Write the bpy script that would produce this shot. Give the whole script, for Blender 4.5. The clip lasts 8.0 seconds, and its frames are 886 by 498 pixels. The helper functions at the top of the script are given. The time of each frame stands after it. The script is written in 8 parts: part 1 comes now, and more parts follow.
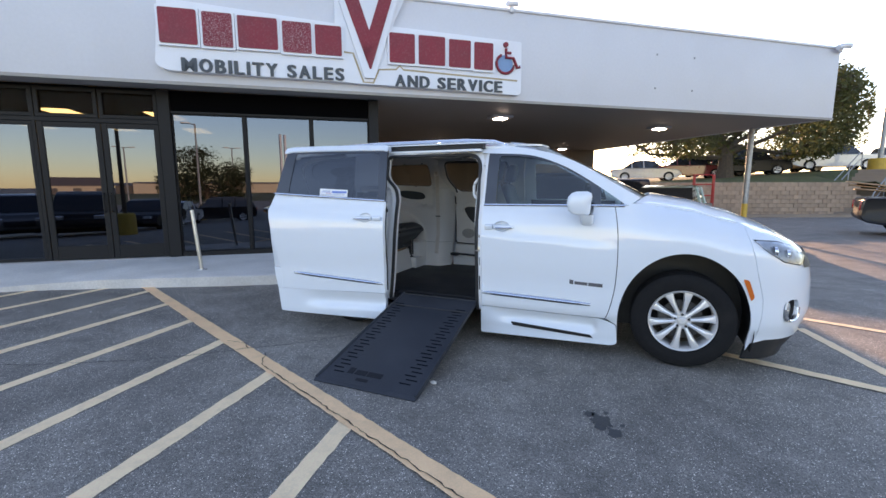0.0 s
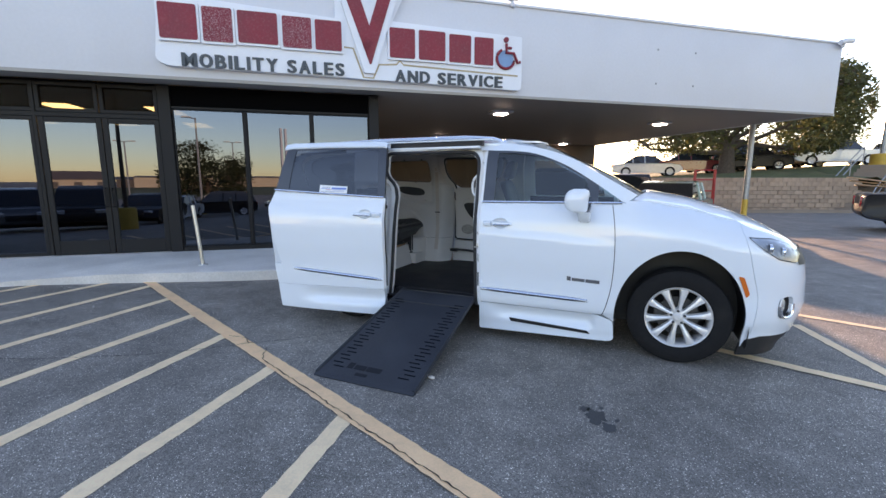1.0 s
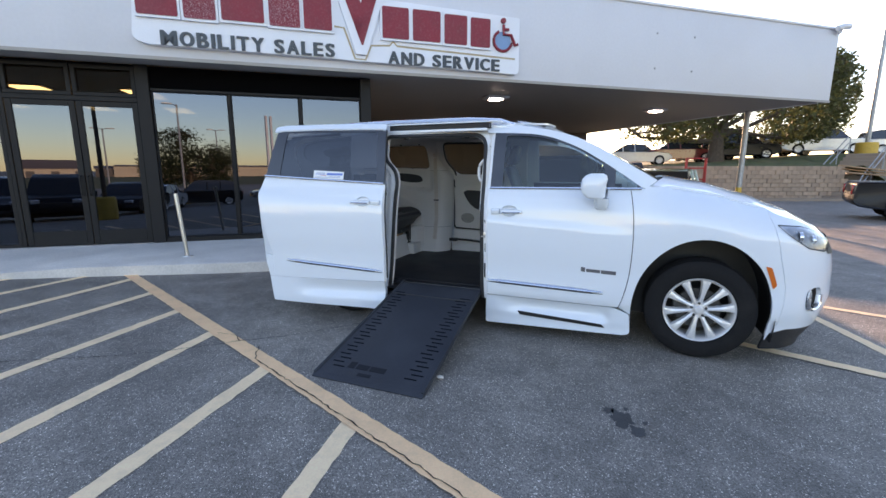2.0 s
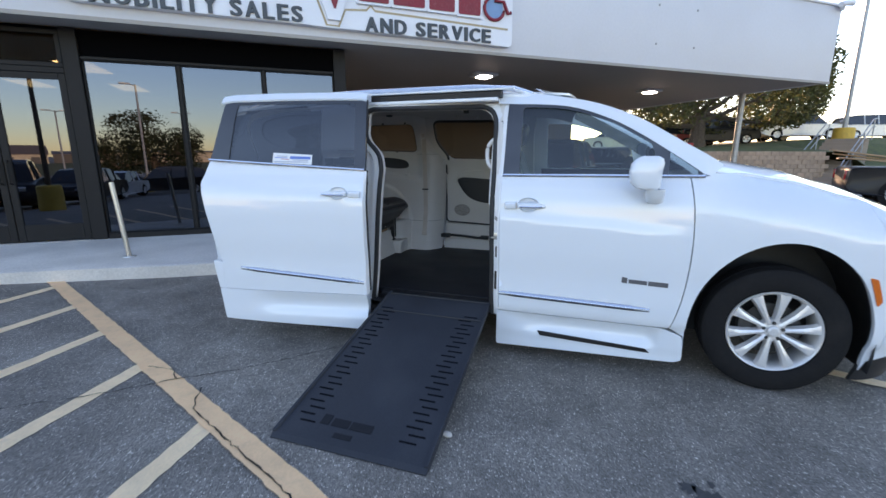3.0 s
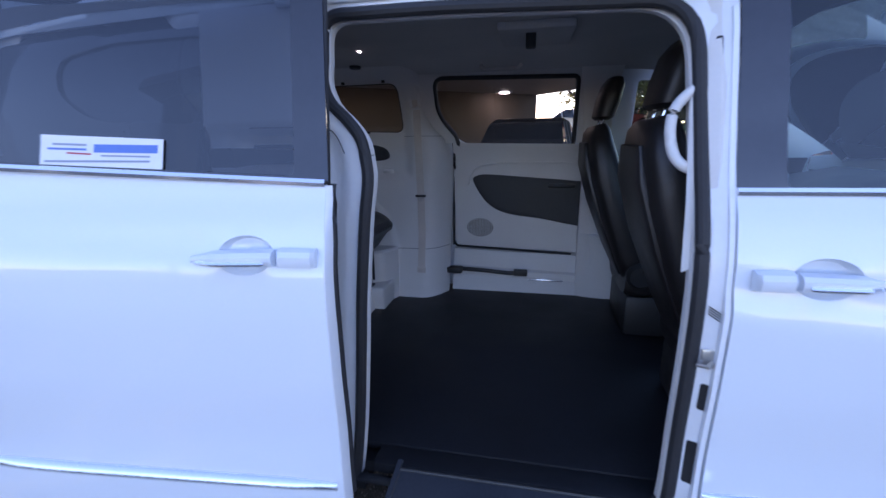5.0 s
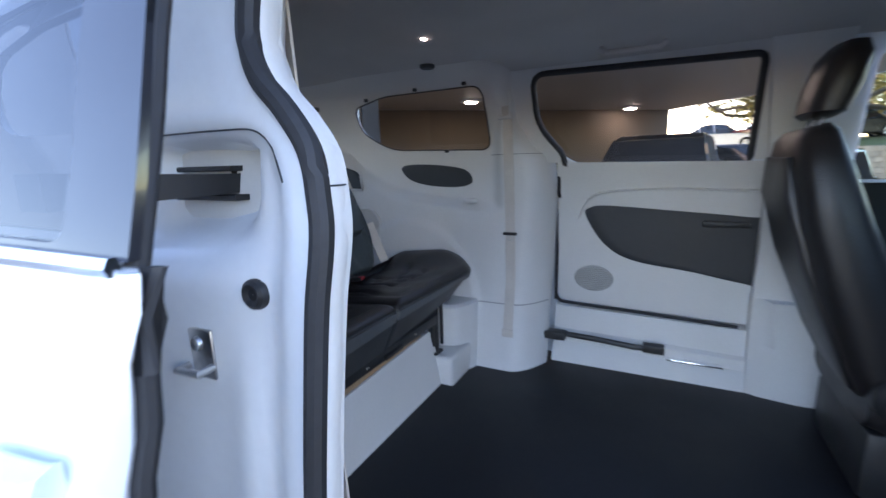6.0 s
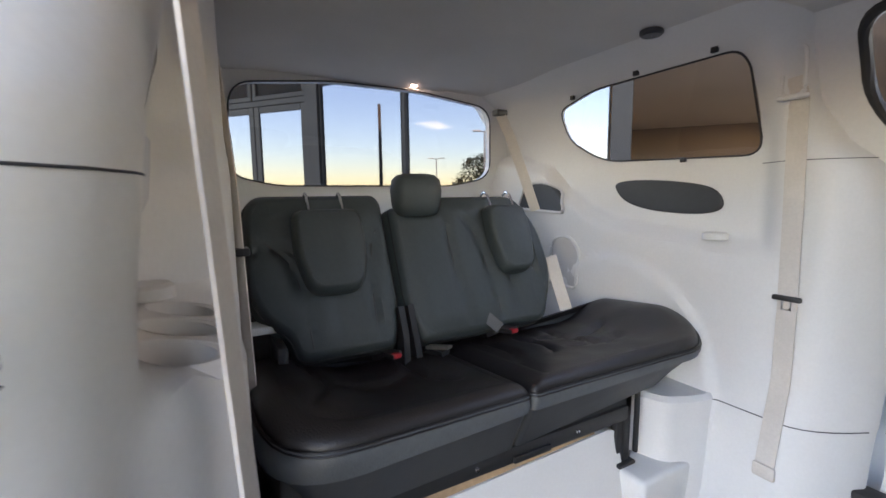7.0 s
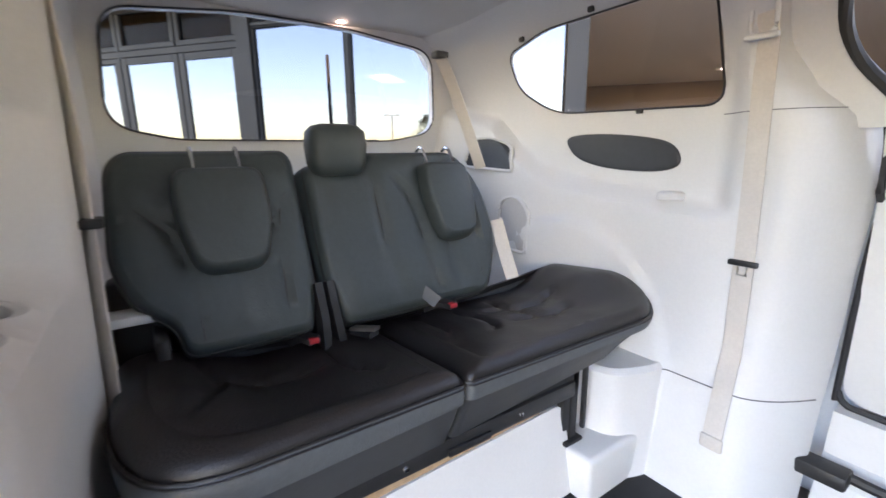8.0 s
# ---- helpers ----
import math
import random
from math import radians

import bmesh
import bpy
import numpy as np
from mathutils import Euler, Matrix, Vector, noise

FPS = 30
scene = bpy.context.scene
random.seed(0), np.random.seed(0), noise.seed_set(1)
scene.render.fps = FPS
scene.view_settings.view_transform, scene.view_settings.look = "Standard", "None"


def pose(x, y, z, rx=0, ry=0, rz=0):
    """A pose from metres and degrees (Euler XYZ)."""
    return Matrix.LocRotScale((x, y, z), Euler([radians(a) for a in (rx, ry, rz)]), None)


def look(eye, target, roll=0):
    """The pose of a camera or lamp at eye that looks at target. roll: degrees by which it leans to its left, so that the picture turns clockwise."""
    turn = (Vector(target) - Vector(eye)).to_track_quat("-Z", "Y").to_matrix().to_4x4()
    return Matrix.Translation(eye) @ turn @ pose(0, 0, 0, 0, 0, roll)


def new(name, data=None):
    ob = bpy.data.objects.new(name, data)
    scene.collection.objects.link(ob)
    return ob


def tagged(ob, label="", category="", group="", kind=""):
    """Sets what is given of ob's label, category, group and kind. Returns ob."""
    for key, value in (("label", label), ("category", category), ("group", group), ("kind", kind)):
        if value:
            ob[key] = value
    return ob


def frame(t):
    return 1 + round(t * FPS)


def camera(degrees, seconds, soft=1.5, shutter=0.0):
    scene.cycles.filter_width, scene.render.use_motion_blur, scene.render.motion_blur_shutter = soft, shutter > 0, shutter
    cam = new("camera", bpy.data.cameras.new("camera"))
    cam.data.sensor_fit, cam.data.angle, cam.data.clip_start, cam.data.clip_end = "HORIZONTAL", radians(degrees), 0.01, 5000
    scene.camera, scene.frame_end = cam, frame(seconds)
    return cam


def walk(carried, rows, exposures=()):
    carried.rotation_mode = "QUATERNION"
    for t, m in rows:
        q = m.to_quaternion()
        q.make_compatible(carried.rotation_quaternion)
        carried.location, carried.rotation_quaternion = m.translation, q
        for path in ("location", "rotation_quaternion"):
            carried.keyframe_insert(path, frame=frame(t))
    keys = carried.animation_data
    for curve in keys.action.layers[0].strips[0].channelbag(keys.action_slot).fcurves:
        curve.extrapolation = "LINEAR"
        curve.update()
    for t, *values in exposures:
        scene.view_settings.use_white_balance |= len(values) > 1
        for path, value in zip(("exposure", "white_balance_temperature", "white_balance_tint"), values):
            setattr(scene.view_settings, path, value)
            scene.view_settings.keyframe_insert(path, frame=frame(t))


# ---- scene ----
cam = camera(91.0, 8.0, shutter=0.3)
PATH = [
    (0, (-0.425, -3.749, 1.425), (-1.209, -1.931, 1.141), -0.1),
    (0.5, (-0.414, -3.772, 1.455), (-1.2, -1.957, 1.155), 0.0),
    (1, (-0.396, -3.769, 1.447), (-1.182, -1.956, 1.138), 0.0),
    (2.5, (-0.833, -3.312, 1.393), (-1.518, -1.473, 1.005), -0.0),
    (3, (-1.068, -2.875, 1.386), (-1.702, -1.024, 0.968), -0.0),
    (3.5, (-1.387, -2.446, 1.389), (-1.955, -0.58, 0.946), 0.1),
    (4, (-1.646, -1.996, 1.358), (-2.14, -0.113, 0.901), 0.1),
    (4.2, (-1.757, -1.803, 1.385), (-2.229, 0.084, 0.919), -0.2),
    (5.3, (-2.121, -0.887, 1.389), (-2.517, 1.011, 0.896), -0.7),
    (5.5, (-2.124, -0.728, 1.396), (-2.612, 1.152, 0.918), -0.8),
    (5.7, (-2.120, -0.590, 1.381), (-2.774, 1.250, 0.946), -0.9),
    (6, (-2.155, -0.389, 1.368), (-3.046, 1.36, 0.985), -1.6),
    (6.3, (-2.203, -0.178, 1.361), (-3.393, 1.397, 1.039), -1.8),
    (6.5, (-2.236, -0.039, 1.348), (-3.653, 1.344, 1.066), -1.5),
    (7, (-2.241, 0.209, 1.326), (-3.976, 1.172, 1.074), -0.6),
    (7.5, (-2.241, 0.309, 1.311), (-3.996, 1.208, 0.976), -0.2),
    (8, (-2.352, 0.365, 1.315), (-3.962, 1.469, 0.88), -0.6),
]
EXPOSURES = [(0, 2.1, 7600, 31), (4.2, 2.15, 7000, 29), (5.3, 2.2, 5900, 47), (6.0, 3.5, 6700, 34), (6.5, 3.85, 7400, 37), (7.0, 4.6, 8500, 37), (7.5, 5.05, 8400, 37), (8.0, 5.1, 8400, 38)]
walk(cam, [(t, look(eye, target, roll)) for t, eye, target, roll in PATH], EXPOSURES)

# ---- world and sun: low evening sun behind the building ----
SUN_HEADING, SUN_ELEV = 102.0, 9.0     # degrees: heading from +X towards +Y, height over the horizon
world = bpy.data.worlds.new("evening_sky")
scene.world = world
world.use_nodes = True
sky = world.node_tree.nodes.new("ShaderNodeTexSky")
sky.sky_type, sky.sun_disc = "NISHITA", False
sky.sun_elevation, sky.sun_rotation = radians(SUN_ELEV), radians(90 - SUN_HEADING)
sky.air_density, sky.dust_density, sky.ozone_density = 1.0, 0.15, 2.1
background = world.node_tree.nodes["Background"]
background.inputs["Strength"].default_value = 0.15
world.node_tree.links.new(sky.outputs[0], background.inputs["Color"])
sun = new("sun", bpy.data.lights.new("sun", "SUN"))
sun.data.energy, sun.data.angle, sun.data.color = 3.0, radians(0.6), (1.0, 0.72, 0.45)
sun.matrix_world = look((0, 0, 30), Vector((0, 0, 30)) - Vector((math.cos(radians(SUN_HEADING)) * math.cos(radians(SUN_ELEV)), math.sin(radians(SUN_HEADING)) * math.cos(radians(SUN_ELEV)), math.sin(radians(SUN_ELEV)))))

# ---- mesh helpers ----
from mathutils.geometry import delaunay_2d_cdt


def thing(name, label, category, group="", kind="", at=(0, 0, 0), turn=0.0):
    """An Empty at the base of a thing that has parts."""
    ob = new(name)
    ob.empty_display_size = 0.1
    ob.matrix_world = pose(*at, 0, 0, turn)
    return tagged(ob, label, category, group, kind)


def smooth_by_angle(bm, degrees=32):
    bm.normal_update()
    for f in bm.faces:
        f.smooth = True
    limit = radians(degrees)
    for e in bm.edges:
        if len(e.link_faces) != 2 or e.calc_face_angle(0) > limit:
            e.smooth = False


def finish(name, bm, material, smooth=32):
    if smooth:
        smooth_by_angle(bm, smooth)
    mesh = bpy.data.meshes.new(name)
    bm.to_mesh(mesh)
    bm.free()
    for m in (material if isinstance(material, (list, tuple)) else [material]):
        mesh.materials.append(m)
    return mesh


def part(name, bm, material, parent, label="", smooth=32):
    """One mesh object under a thing or under a part, in the thing's own coordinates."""
    ob = new(name, finish(name, bm, material, smooth))
    ob.parent = parent
    return tagged(ob, label)


def solid(name, bm, material, label, category, group="", kind="", smooth=32):
    """A top-level thing of one mesh."""
    return tagged(new(name, finish(name, bm, material, smooth)), label, category, group, kind)


def box(bm, lo, hi, bevel=0.0, segments=2, m=None):
    """A box between two corners, with rounded edges."""
    lo, hi = Vector(lo), Vector(hi)
    size, mid = hi - lo, (lo + hi) / 2
    geo = bmesh.ops.create_cube(bm, size=1, matrix=(m or Matrix()) @ Matrix.LocRotScale(mid, None, size))
    if bevel:
        verts = geo["verts"]
        edges = list({e for v in verts for e in v.link_edges})
        bmesh.ops.bevel(bm, geom=edges, offset=bevel, segments=segments, profile=0.5, affect="EDGES")
    return bm


def boxes(*items, bevel=0.0, segments=2):
    bm = bmesh.new()
    for lo, hi in items:
        box(bm, lo, hi, bevel, segments)
    return bm


def ring(bm, points):
    return [bm.verts.new(p) for p in points]


def bridge(bm, a, b, closed=True):
    n = len(a)
    for i in range(n if closed else n - 1):
        j = (i + 1) % n
        try:
            bm.faces.new((a[i], a[j], b[j], b[i]))
        except ValueError:
            pass


def tube(bm, path, radius, sides=8, caps=True, flat=1.0, up=(0, 0, 1)):
    """A tube along a path; radius one number or one a point; flat squashes it along 'up'."""
    path = [Vector(p) for p in path]
    rows = []
    for i, p in enumerate(path):
        d = (path[min(i + 1, len(path) - 1)] - path[max(i - 1, 0)]).normalized()
        u = Vector(up)
        if abs(d.dot(u)) > 0.97:
            u = Vector((1, 0, 0))
        s = d.cross(u).normalized()
        u = s.cross(d).normalized()
        r = radius[i] if isinstance(radius, (list, tuple)) else radius
        rows.append(ring(bm, [p + s * math.cos(a) * r + u * math.sin(a) * r * flat for a in (2 * math.pi * k / sides for k in range(sides))]))
    for a, b in zip(rows, rows[1:]):
        bridge(bm, a, b)
    if caps:
        bm.faces.new(rows[0][::-1])
        bm.faces.new(rows[-1])
    return bm


def strap(bm, path, width, thick, across):
    """A flat band along a path; across: the way of its width."""
    path, across = [Vector(p) for p in path], Vector(across).normalized()
    rows = []
    for i, p in enumerate(path):
        d = (path[min(i + 1, len(path) - 1)] - path[max(i - 1, 0)]).normalized()
        n = d.cross(across).normalized()
        s = n.cross(d).normalized()
        rows.append(ring(bm, [p + s * a * width / 2 + n * b * thick / 2 for a, b in ((-1, -1), (1, -1), (1, 1), (-1, 1))]))
    for a, b in zip(rows, rows[1:]):
        bridge(bm, a, b)
    bm.faces.new(rows[0][::-1])
    bm.faces.new(rows[-1])
    return bm


def lathe(bm, profile, axis="y", centre=(0, 0, 0), sides=48):
    """Turns a profile of (radius, along) about an axis through centre."""
    rows = []
    for r, h in profile:
        pts = []
        for k in range(sides):
            a = 2 * math.pi * k / sides
            c, s = r * math.cos(a), r * math.sin(a)
            pts.append(Vector(centre) + Vector({"y": (c, h, s), "z": (c, s, h), "x": (h, c, s)}[axis]))
        rows.append(ring(bm, pts))
    for a, b in zip(rows, rows[1:]):
        bridge(bm, a, b)
    return bm


def rounded(poly, radius, steps=5):
    """A polygon with its corners rounded; radius one number or one a corner."""
    out, n = [], len(poly)
    for i in range(n):
        a, b, c = Vector(poly[i - 1]), Vector(poly[i]), Vector(poly[(i + 1) % n])
        r = radius[i] if isinstance(radius, (list, tuple)) else radius
        u, v = a - b, c - b
        r = min(r, u.length * 0.48, v.length * 0.48)
        if r < 1e-4:
            out.append(tuple(b))
            continue
        p, q = b + u.normalized() * r, b + v.normalized() * r
        for k in range(steps + 1):
            t = k / steps
            out.append(tuple((1 - t) ** 2 * p + 2 * t * (1 - t) * b + t * t * q))
    return out


def curve(points, steps=8, closed=False):
    """A smooth line through the points (Catmull-Rom)."""
    pts, out = [Vector(p) for p in points], []
    n = len(pts)
    for i in range(n if closed else n - 1):
        if closed:
            p0, p1, p2, p3 = pts[i - 1], pts[i], pts[(i + 1) % n], pts[(i + 2) % n]
        else:
            p0, p1, p2, p3 = pts[max(i - 1, 0)], pts[i], pts[i + 1], pts[min(i + 2, n - 1)]
        for k in range(steps):
            t = k / steps
            out.append(tuple(0.5 * (2 * p1 + (p2 - p0) * t + (2 * p0 - 5 * p1 + 4 * p2 - p3) * t * t + (3 * p1 - p0 - 3 * p2 + p3) * t ** 3)))
    if not closed:
        out.append(tuple(pts[-1]))
    return out


def inside(poly, x, y):
    """Whether a point lies in a polygon."""
    hit = False
    for i in range(len(poly)):
        (x0, y0), (x1, y1) = poly[i - 1], poly[i]
        if (y0 > y) != (y1 > y) and x < (x1 - x0) * (y - y0) / (y1 - y0) + x0:
            hit = not hit
    return hit


def resample(poly, step):
    out = []
    for i in range(len(poly)):
        a, b = Vector(poly[i]), Vector(poly[(i + 1) % len(poly)])
        n = max(1, math.ceil((b - a).length / step))
        out += [a.lerp(b, k / n) for k in range(n)]
    return [p for i, p in enumerate(out) if (p - out[i - 1]).length > 1e-4]


def resample_open(points, count):
    """The same open line as 'count' evenly spaced places."""
    points = [Vector(p) for p in points]
    runs = [0.0]
    for p, q in zip(points, points[1:]):
        runs.append(runs[-1] + (q - p).length)
    out = []
    for k in range(count):
        d = runs[-1] * k / (count - 1)
        i = next((j for j in range(len(points) - 2) if runs[j + 1] >= d), len(points) - 2)
        out.append(tuple(points[i].lerp(points[i + 1], (d - runs[i]) / max(1e-9, runs[i + 1] - runs[i]))))
    return out


def patch(fn, outer, holes=(), step=0.06, thick=0.0, inward=None, bm=None):
    """A sheet that fills an outline (with holes) of the plane and lies on the surface fn(a, b); thick: its depth along
    'inward', a vector or a function of the place."""
    bm = bm or bmesh.new()
    loops = [resample([tuple(p) for p in loop], step) for loop in (outer, *holes)]
    points, edges = [], []
    for loop in loops:
        k = len(points)
        points += loop
        edges += [(k + i, k + (i + 1) % len(loop)) for i in range(len(loop))]
    rim_points = list(points)
    a0, a1 = min(p[0] for p in points), max(p[0] for p in points)
    b0, b1 = min(p[1] for p in points), max(p[1] for p in points)
    na, nb = max(1, round((a1 - a0) / step)), max(1, round((b1 - b0) / step))
    rim = np.array([tuple(p) for p in rim_points])

    def within(x, y):
        return inside(outer, x, y) and not any(inside(h, x, y) for h in holes)

    for i in range(1, na):
        for j in range(1, nb):
            x, y = a0 + (a1 - a0) * i / na, b0 + (b1 - b0) * j / nb
            if within(x, y) and np.abs(rim - (x, y)).max(1).min() > 0.45 * step:
                points.append(Vector((x, y)))
    flat, _, tris, *_ = delaunay_2d_cdt(points, edges, [], 0, 1e-6)
    verts, faces = {}, []
    for tri in tris:
        c = sum((flat[i] for i in tri), Vector((0, 0))) / len(tri)
        if within(c.x, c.y):
            for i in tri:
                if i not in verts:
                    verts[i] = bm.verts.new(fn(*flat[i]))
            faces.append(bm.faces.new([verts[i] for i in tri]))
    if thick:
        inner = {}
        for v in verts.values():
            way = inward(v.co) if callable(inward) else Vector(inward)
            inner[v] = bm.verts.new(v.co + way * thick)
        rims = [e for e in {e for f in faces for e in f.edges} if len(e.link_faces) == 1]
        for f in faces:
            bm.faces.new([inner[v] for v in reversed(f.verts)])
        for e in rims:
            a, b = e.verts
            bm.faces.new((a, b, inner[b], inner[a]))
        bmesh.ops.recalc_face_normals(bm, faces=bm.faces[:])
    return bm


def slab(bm, poly, fn, depth):
    """A plate: a flat polygon placed by fn(a, b, h), from h = 0 to h = depth."""
    lo = ring(bm, [fn(a, b, 0) for a, b in poly])
    hi = ring(bm, [fn(a, b, depth) for a, b in poly])
    bm.faces.new(lo[::-1])
    bm.faces.new(hi)
    bridge(bm, lo, hi)
    return bm


def pad(bm, poly, fn, depth, edge=0.02, rings=4, back=True):
    """A cushion: a polygon raised by depth with a rounded rim; fn(a, b, h) places it."""
    c = Vector((sum(p[0] for p in poly) / len(poly), sum(p[1] for p in poly) / len(poly)))
    rows = [ring(bm, [fn(p[0], p[1], 0) for p in poly])]
    size = max((Vector(p) - c).length for p in poly)
    for k in range(1, rings + 1):
        t = math.pi / 2 * k / rings
        s = 1 - edge / size * (1 - math.cos(t))
        rows.append(ring(bm, [fn(*(c + (Vector(p) - c) * s), depth * math.sin(t)) for p in poly]))
    for s in (0.8, 0.55, 0.3):
        rows.append(ring(bm, [fn(*(c + (Vector(p) - c) * s), depth + 0.10 * depth * (1 - s * s)) for p in poly]))
    for a, b in zip(rows, rows[1:]):
        bridge(bm, a, b)
    bm.faces.new(rows[-1])
    if back:
        bm.faces.new(rows[0][::-1])
    bmesh.ops.recalc_face_normals(bm, faces=bm.faces[:])
    return bm


def loft(bm, sections, caps=True, closed=True):
    """Skin over a row of sections with equal numbers of points."""
    rows = [ring(bm, s) for s in sections]
    for a, b in zip(rows, rows[1:]):
        bridge(bm, a, b, closed)
    if caps:
        for r in (rows[0][::-1], rows[-1]):
            bm.faces.new(r)
    bmesh.ops.recalc_face_normals(bm, faces=bm.faces[:])
    return bm


def text_mesh(bm, body, size, fn, depth, stretch=1.0, bold=0.0):
    """Raised lettering in the built-in font; fn(a, b, h) places it. Returns its width."""
    data = bpy.data.curves.new("lettering", "FONT")
    data.body, data.size, data.offset, data.extrude = body, size, bold, 0.5
    data.resolution_u = 3
    ob = bpy.data.objects.new("lettering", data)
    mesh = bpy.data.meshes.new_from_object(ob)
    width = max(v.co.x for v in mesh.vertices)
    verts = [bm.verts.new(fn(v.co.x * stretch, v.co.y, (v.co.z + 0.5) * depth)) for v in mesh.vertices]
    for p in mesh.polygons:
        try:
            bm.faces.new([verts[i] for i in p.vertices])
        except ValueError:
            pass
    bpy.data.objects.remove(ob)
    bpy.data.curves.remove(data)
    bpy.data.meshes.remove(mesh)
    return width * stretch

# ---- materials ----
def material(name, colour, rough=0.5, metal=0.0, spread=0.12, scale=6.0, fine=60.0, bump=0.1, bump_scale=None, coat=0.0, specular=None, stain=None, stain_scale=1.5, stain_amount=0.5, piece=0.0, rough_spread=0.12, depth=0.01):
    """A surface with large blotches, fine grain, a stain colour in patches, and relief from the same grain."""
    m = bpy.data.materials.new(name)
    m.use_nodes = True
    nodes, links = m.node_tree.nodes, m.node_tree.links
    b = nodes["Principled BSDF"]
    b.inputs["Metallic"].default_value = metal
    b.inputs["Coat Weight"].default_value = coat
    b.inputs["Coat Roughness"].default_value = 0.04
    if specular is not None:
        b.inputs["Specular IOR Level"].default_value = specular
    coord = nodes.new("ShaderNodeTexCoord")

    def noise_at(s, detail=5):
        n = nodes.new("ShaderNodeTexNoise")
        n.inputs["Scale"].default_value, n.inputs["Detail"].default_value = s, detail
        links.new(coord.outputs["Object"], n.inputs["Vector"])
        return n.outputs["Fac"]

    def ramp(source, lo, hi, a, z):
        r = nodes.new("ShaderNodeMapRange")
        links.new(source, r.inputs["Value"])
        for key, v in (("From Min", lo), ("From Max", hi), ("To Min", a), ("To Max", z)):
            r.inputs[key].default_value = v
        return r.outputs["Result"]

    def times(x, y):
        n = nodes.new("ShaderNodeMath")
        n.operation = "MULTIPLY"
        links.new(x, n.inputs[0])
        links.new(y, n.inputs[1])
        return n.outputs[0]

    large, grain = noise_at(scale), noise_at(fine, 8)
    value = times(ramp(large, 0.3, 0.7, 1 - spread, 1 + spread), ramp(grain, 0.3, 0.7, 1 - spread * 0.7, 1 + spread * 0.7))
    if piece:
        info = nodes.new("ShaderNodeObjectInfo")
        value = times(value, ramp(info.outputs["Random"], 0, 1, 1 - piece, 1 + piece))
    hsv = nodes.new("ShaderNodeHueSaturation")
    hsv.inputs["Color"].default_value = (*colour, 1)
    links.new(value, hsv.inputs["Value"])
    out = hsv.outputs["Color"]
    if stain:
        mix = nodes.new("ShaderNodeMix")
        mix.data_type = "RGBA"
        links.new(ramp(noise_at(stain_scale, 6), 0.5, 0.72, 0, stain_amount), mix.inputs[0])
        links.new(out, mix.inputs[6])
        mix.inputs[7].default_value = (*stain, 1)
        out = mix.outputs[2]
    links.new(out, b.inputs["Base Color"])
    links.new(ramp(large, 0.3, 0.7, max(rough - rough_spread * rough, 0.02), min(rough + rough_spread * rough, 1)), b.inputs["Roughness"])
    if bump:
        n = nodes.new("ShaderNodeBump")
        n.inputs["Strength"].default_value, n.inputs["Distance"].default_value = bump, depth
        links.new(noise_at(bump_scale or fine, 6), n.inputs["Height"])
        links.new(n.outputs["Normal"], b.inputs["Normal"])
    return m


def pane(name, tint, gloss, rough=0.0, sheen=(0.95, 0.97, 1.0)):
    """Clear or tinted sheet glass: a see-through tint with a mirror sheen that grows at grazing angles."""
    m = bpy.data.materials.new(name)
    m.use_nodes = True
    nodes, links = m.node_tree.nodes, m.node_tree.links
    nodes.remove(nodes["Principled BSDF"])
    clear, shine, mix, fres = nodes.new("ShaderNodeBsdfTransparent"), nodes.new("ShaderNodeBsdfGlossy"), nodes.new("ShaderNodeMixShader"), nodes.new("ShaderNodeFresnel")
    clear.inputs["Color"].default_value = (*tint, 1)
    shine.inputs["Roughness"].default_value = rough
    shine.inputs["Color"].default_value = (*sheen, 1)
    fres.inputs["IOR"].default_value = gloss
    links.new(fres.outputs[0], mix.inputs[0])
    links.new(clear.outputs[0], mix.inputs[1])
    links.new(shine.outputs[0], mix.inputs[2])
    links.new(mix.outputs[0], nodes["Material Output"].inputs["Surface"])
    return m


def lamp_face(name, colour, strength):
    m = bpy.data.materials.new(name)
    m.use_nodes = True
    b = m.node_tree.nodes["Principled BSDF"]
    b.inputs["Base Color"].default_value = (0.8, 0.8, 0.78, 1)
    b.inputs["Emission Color"].default_value = (*colour, 1)
    b.inputs["Emission Strength"].default_value = strength
    return m


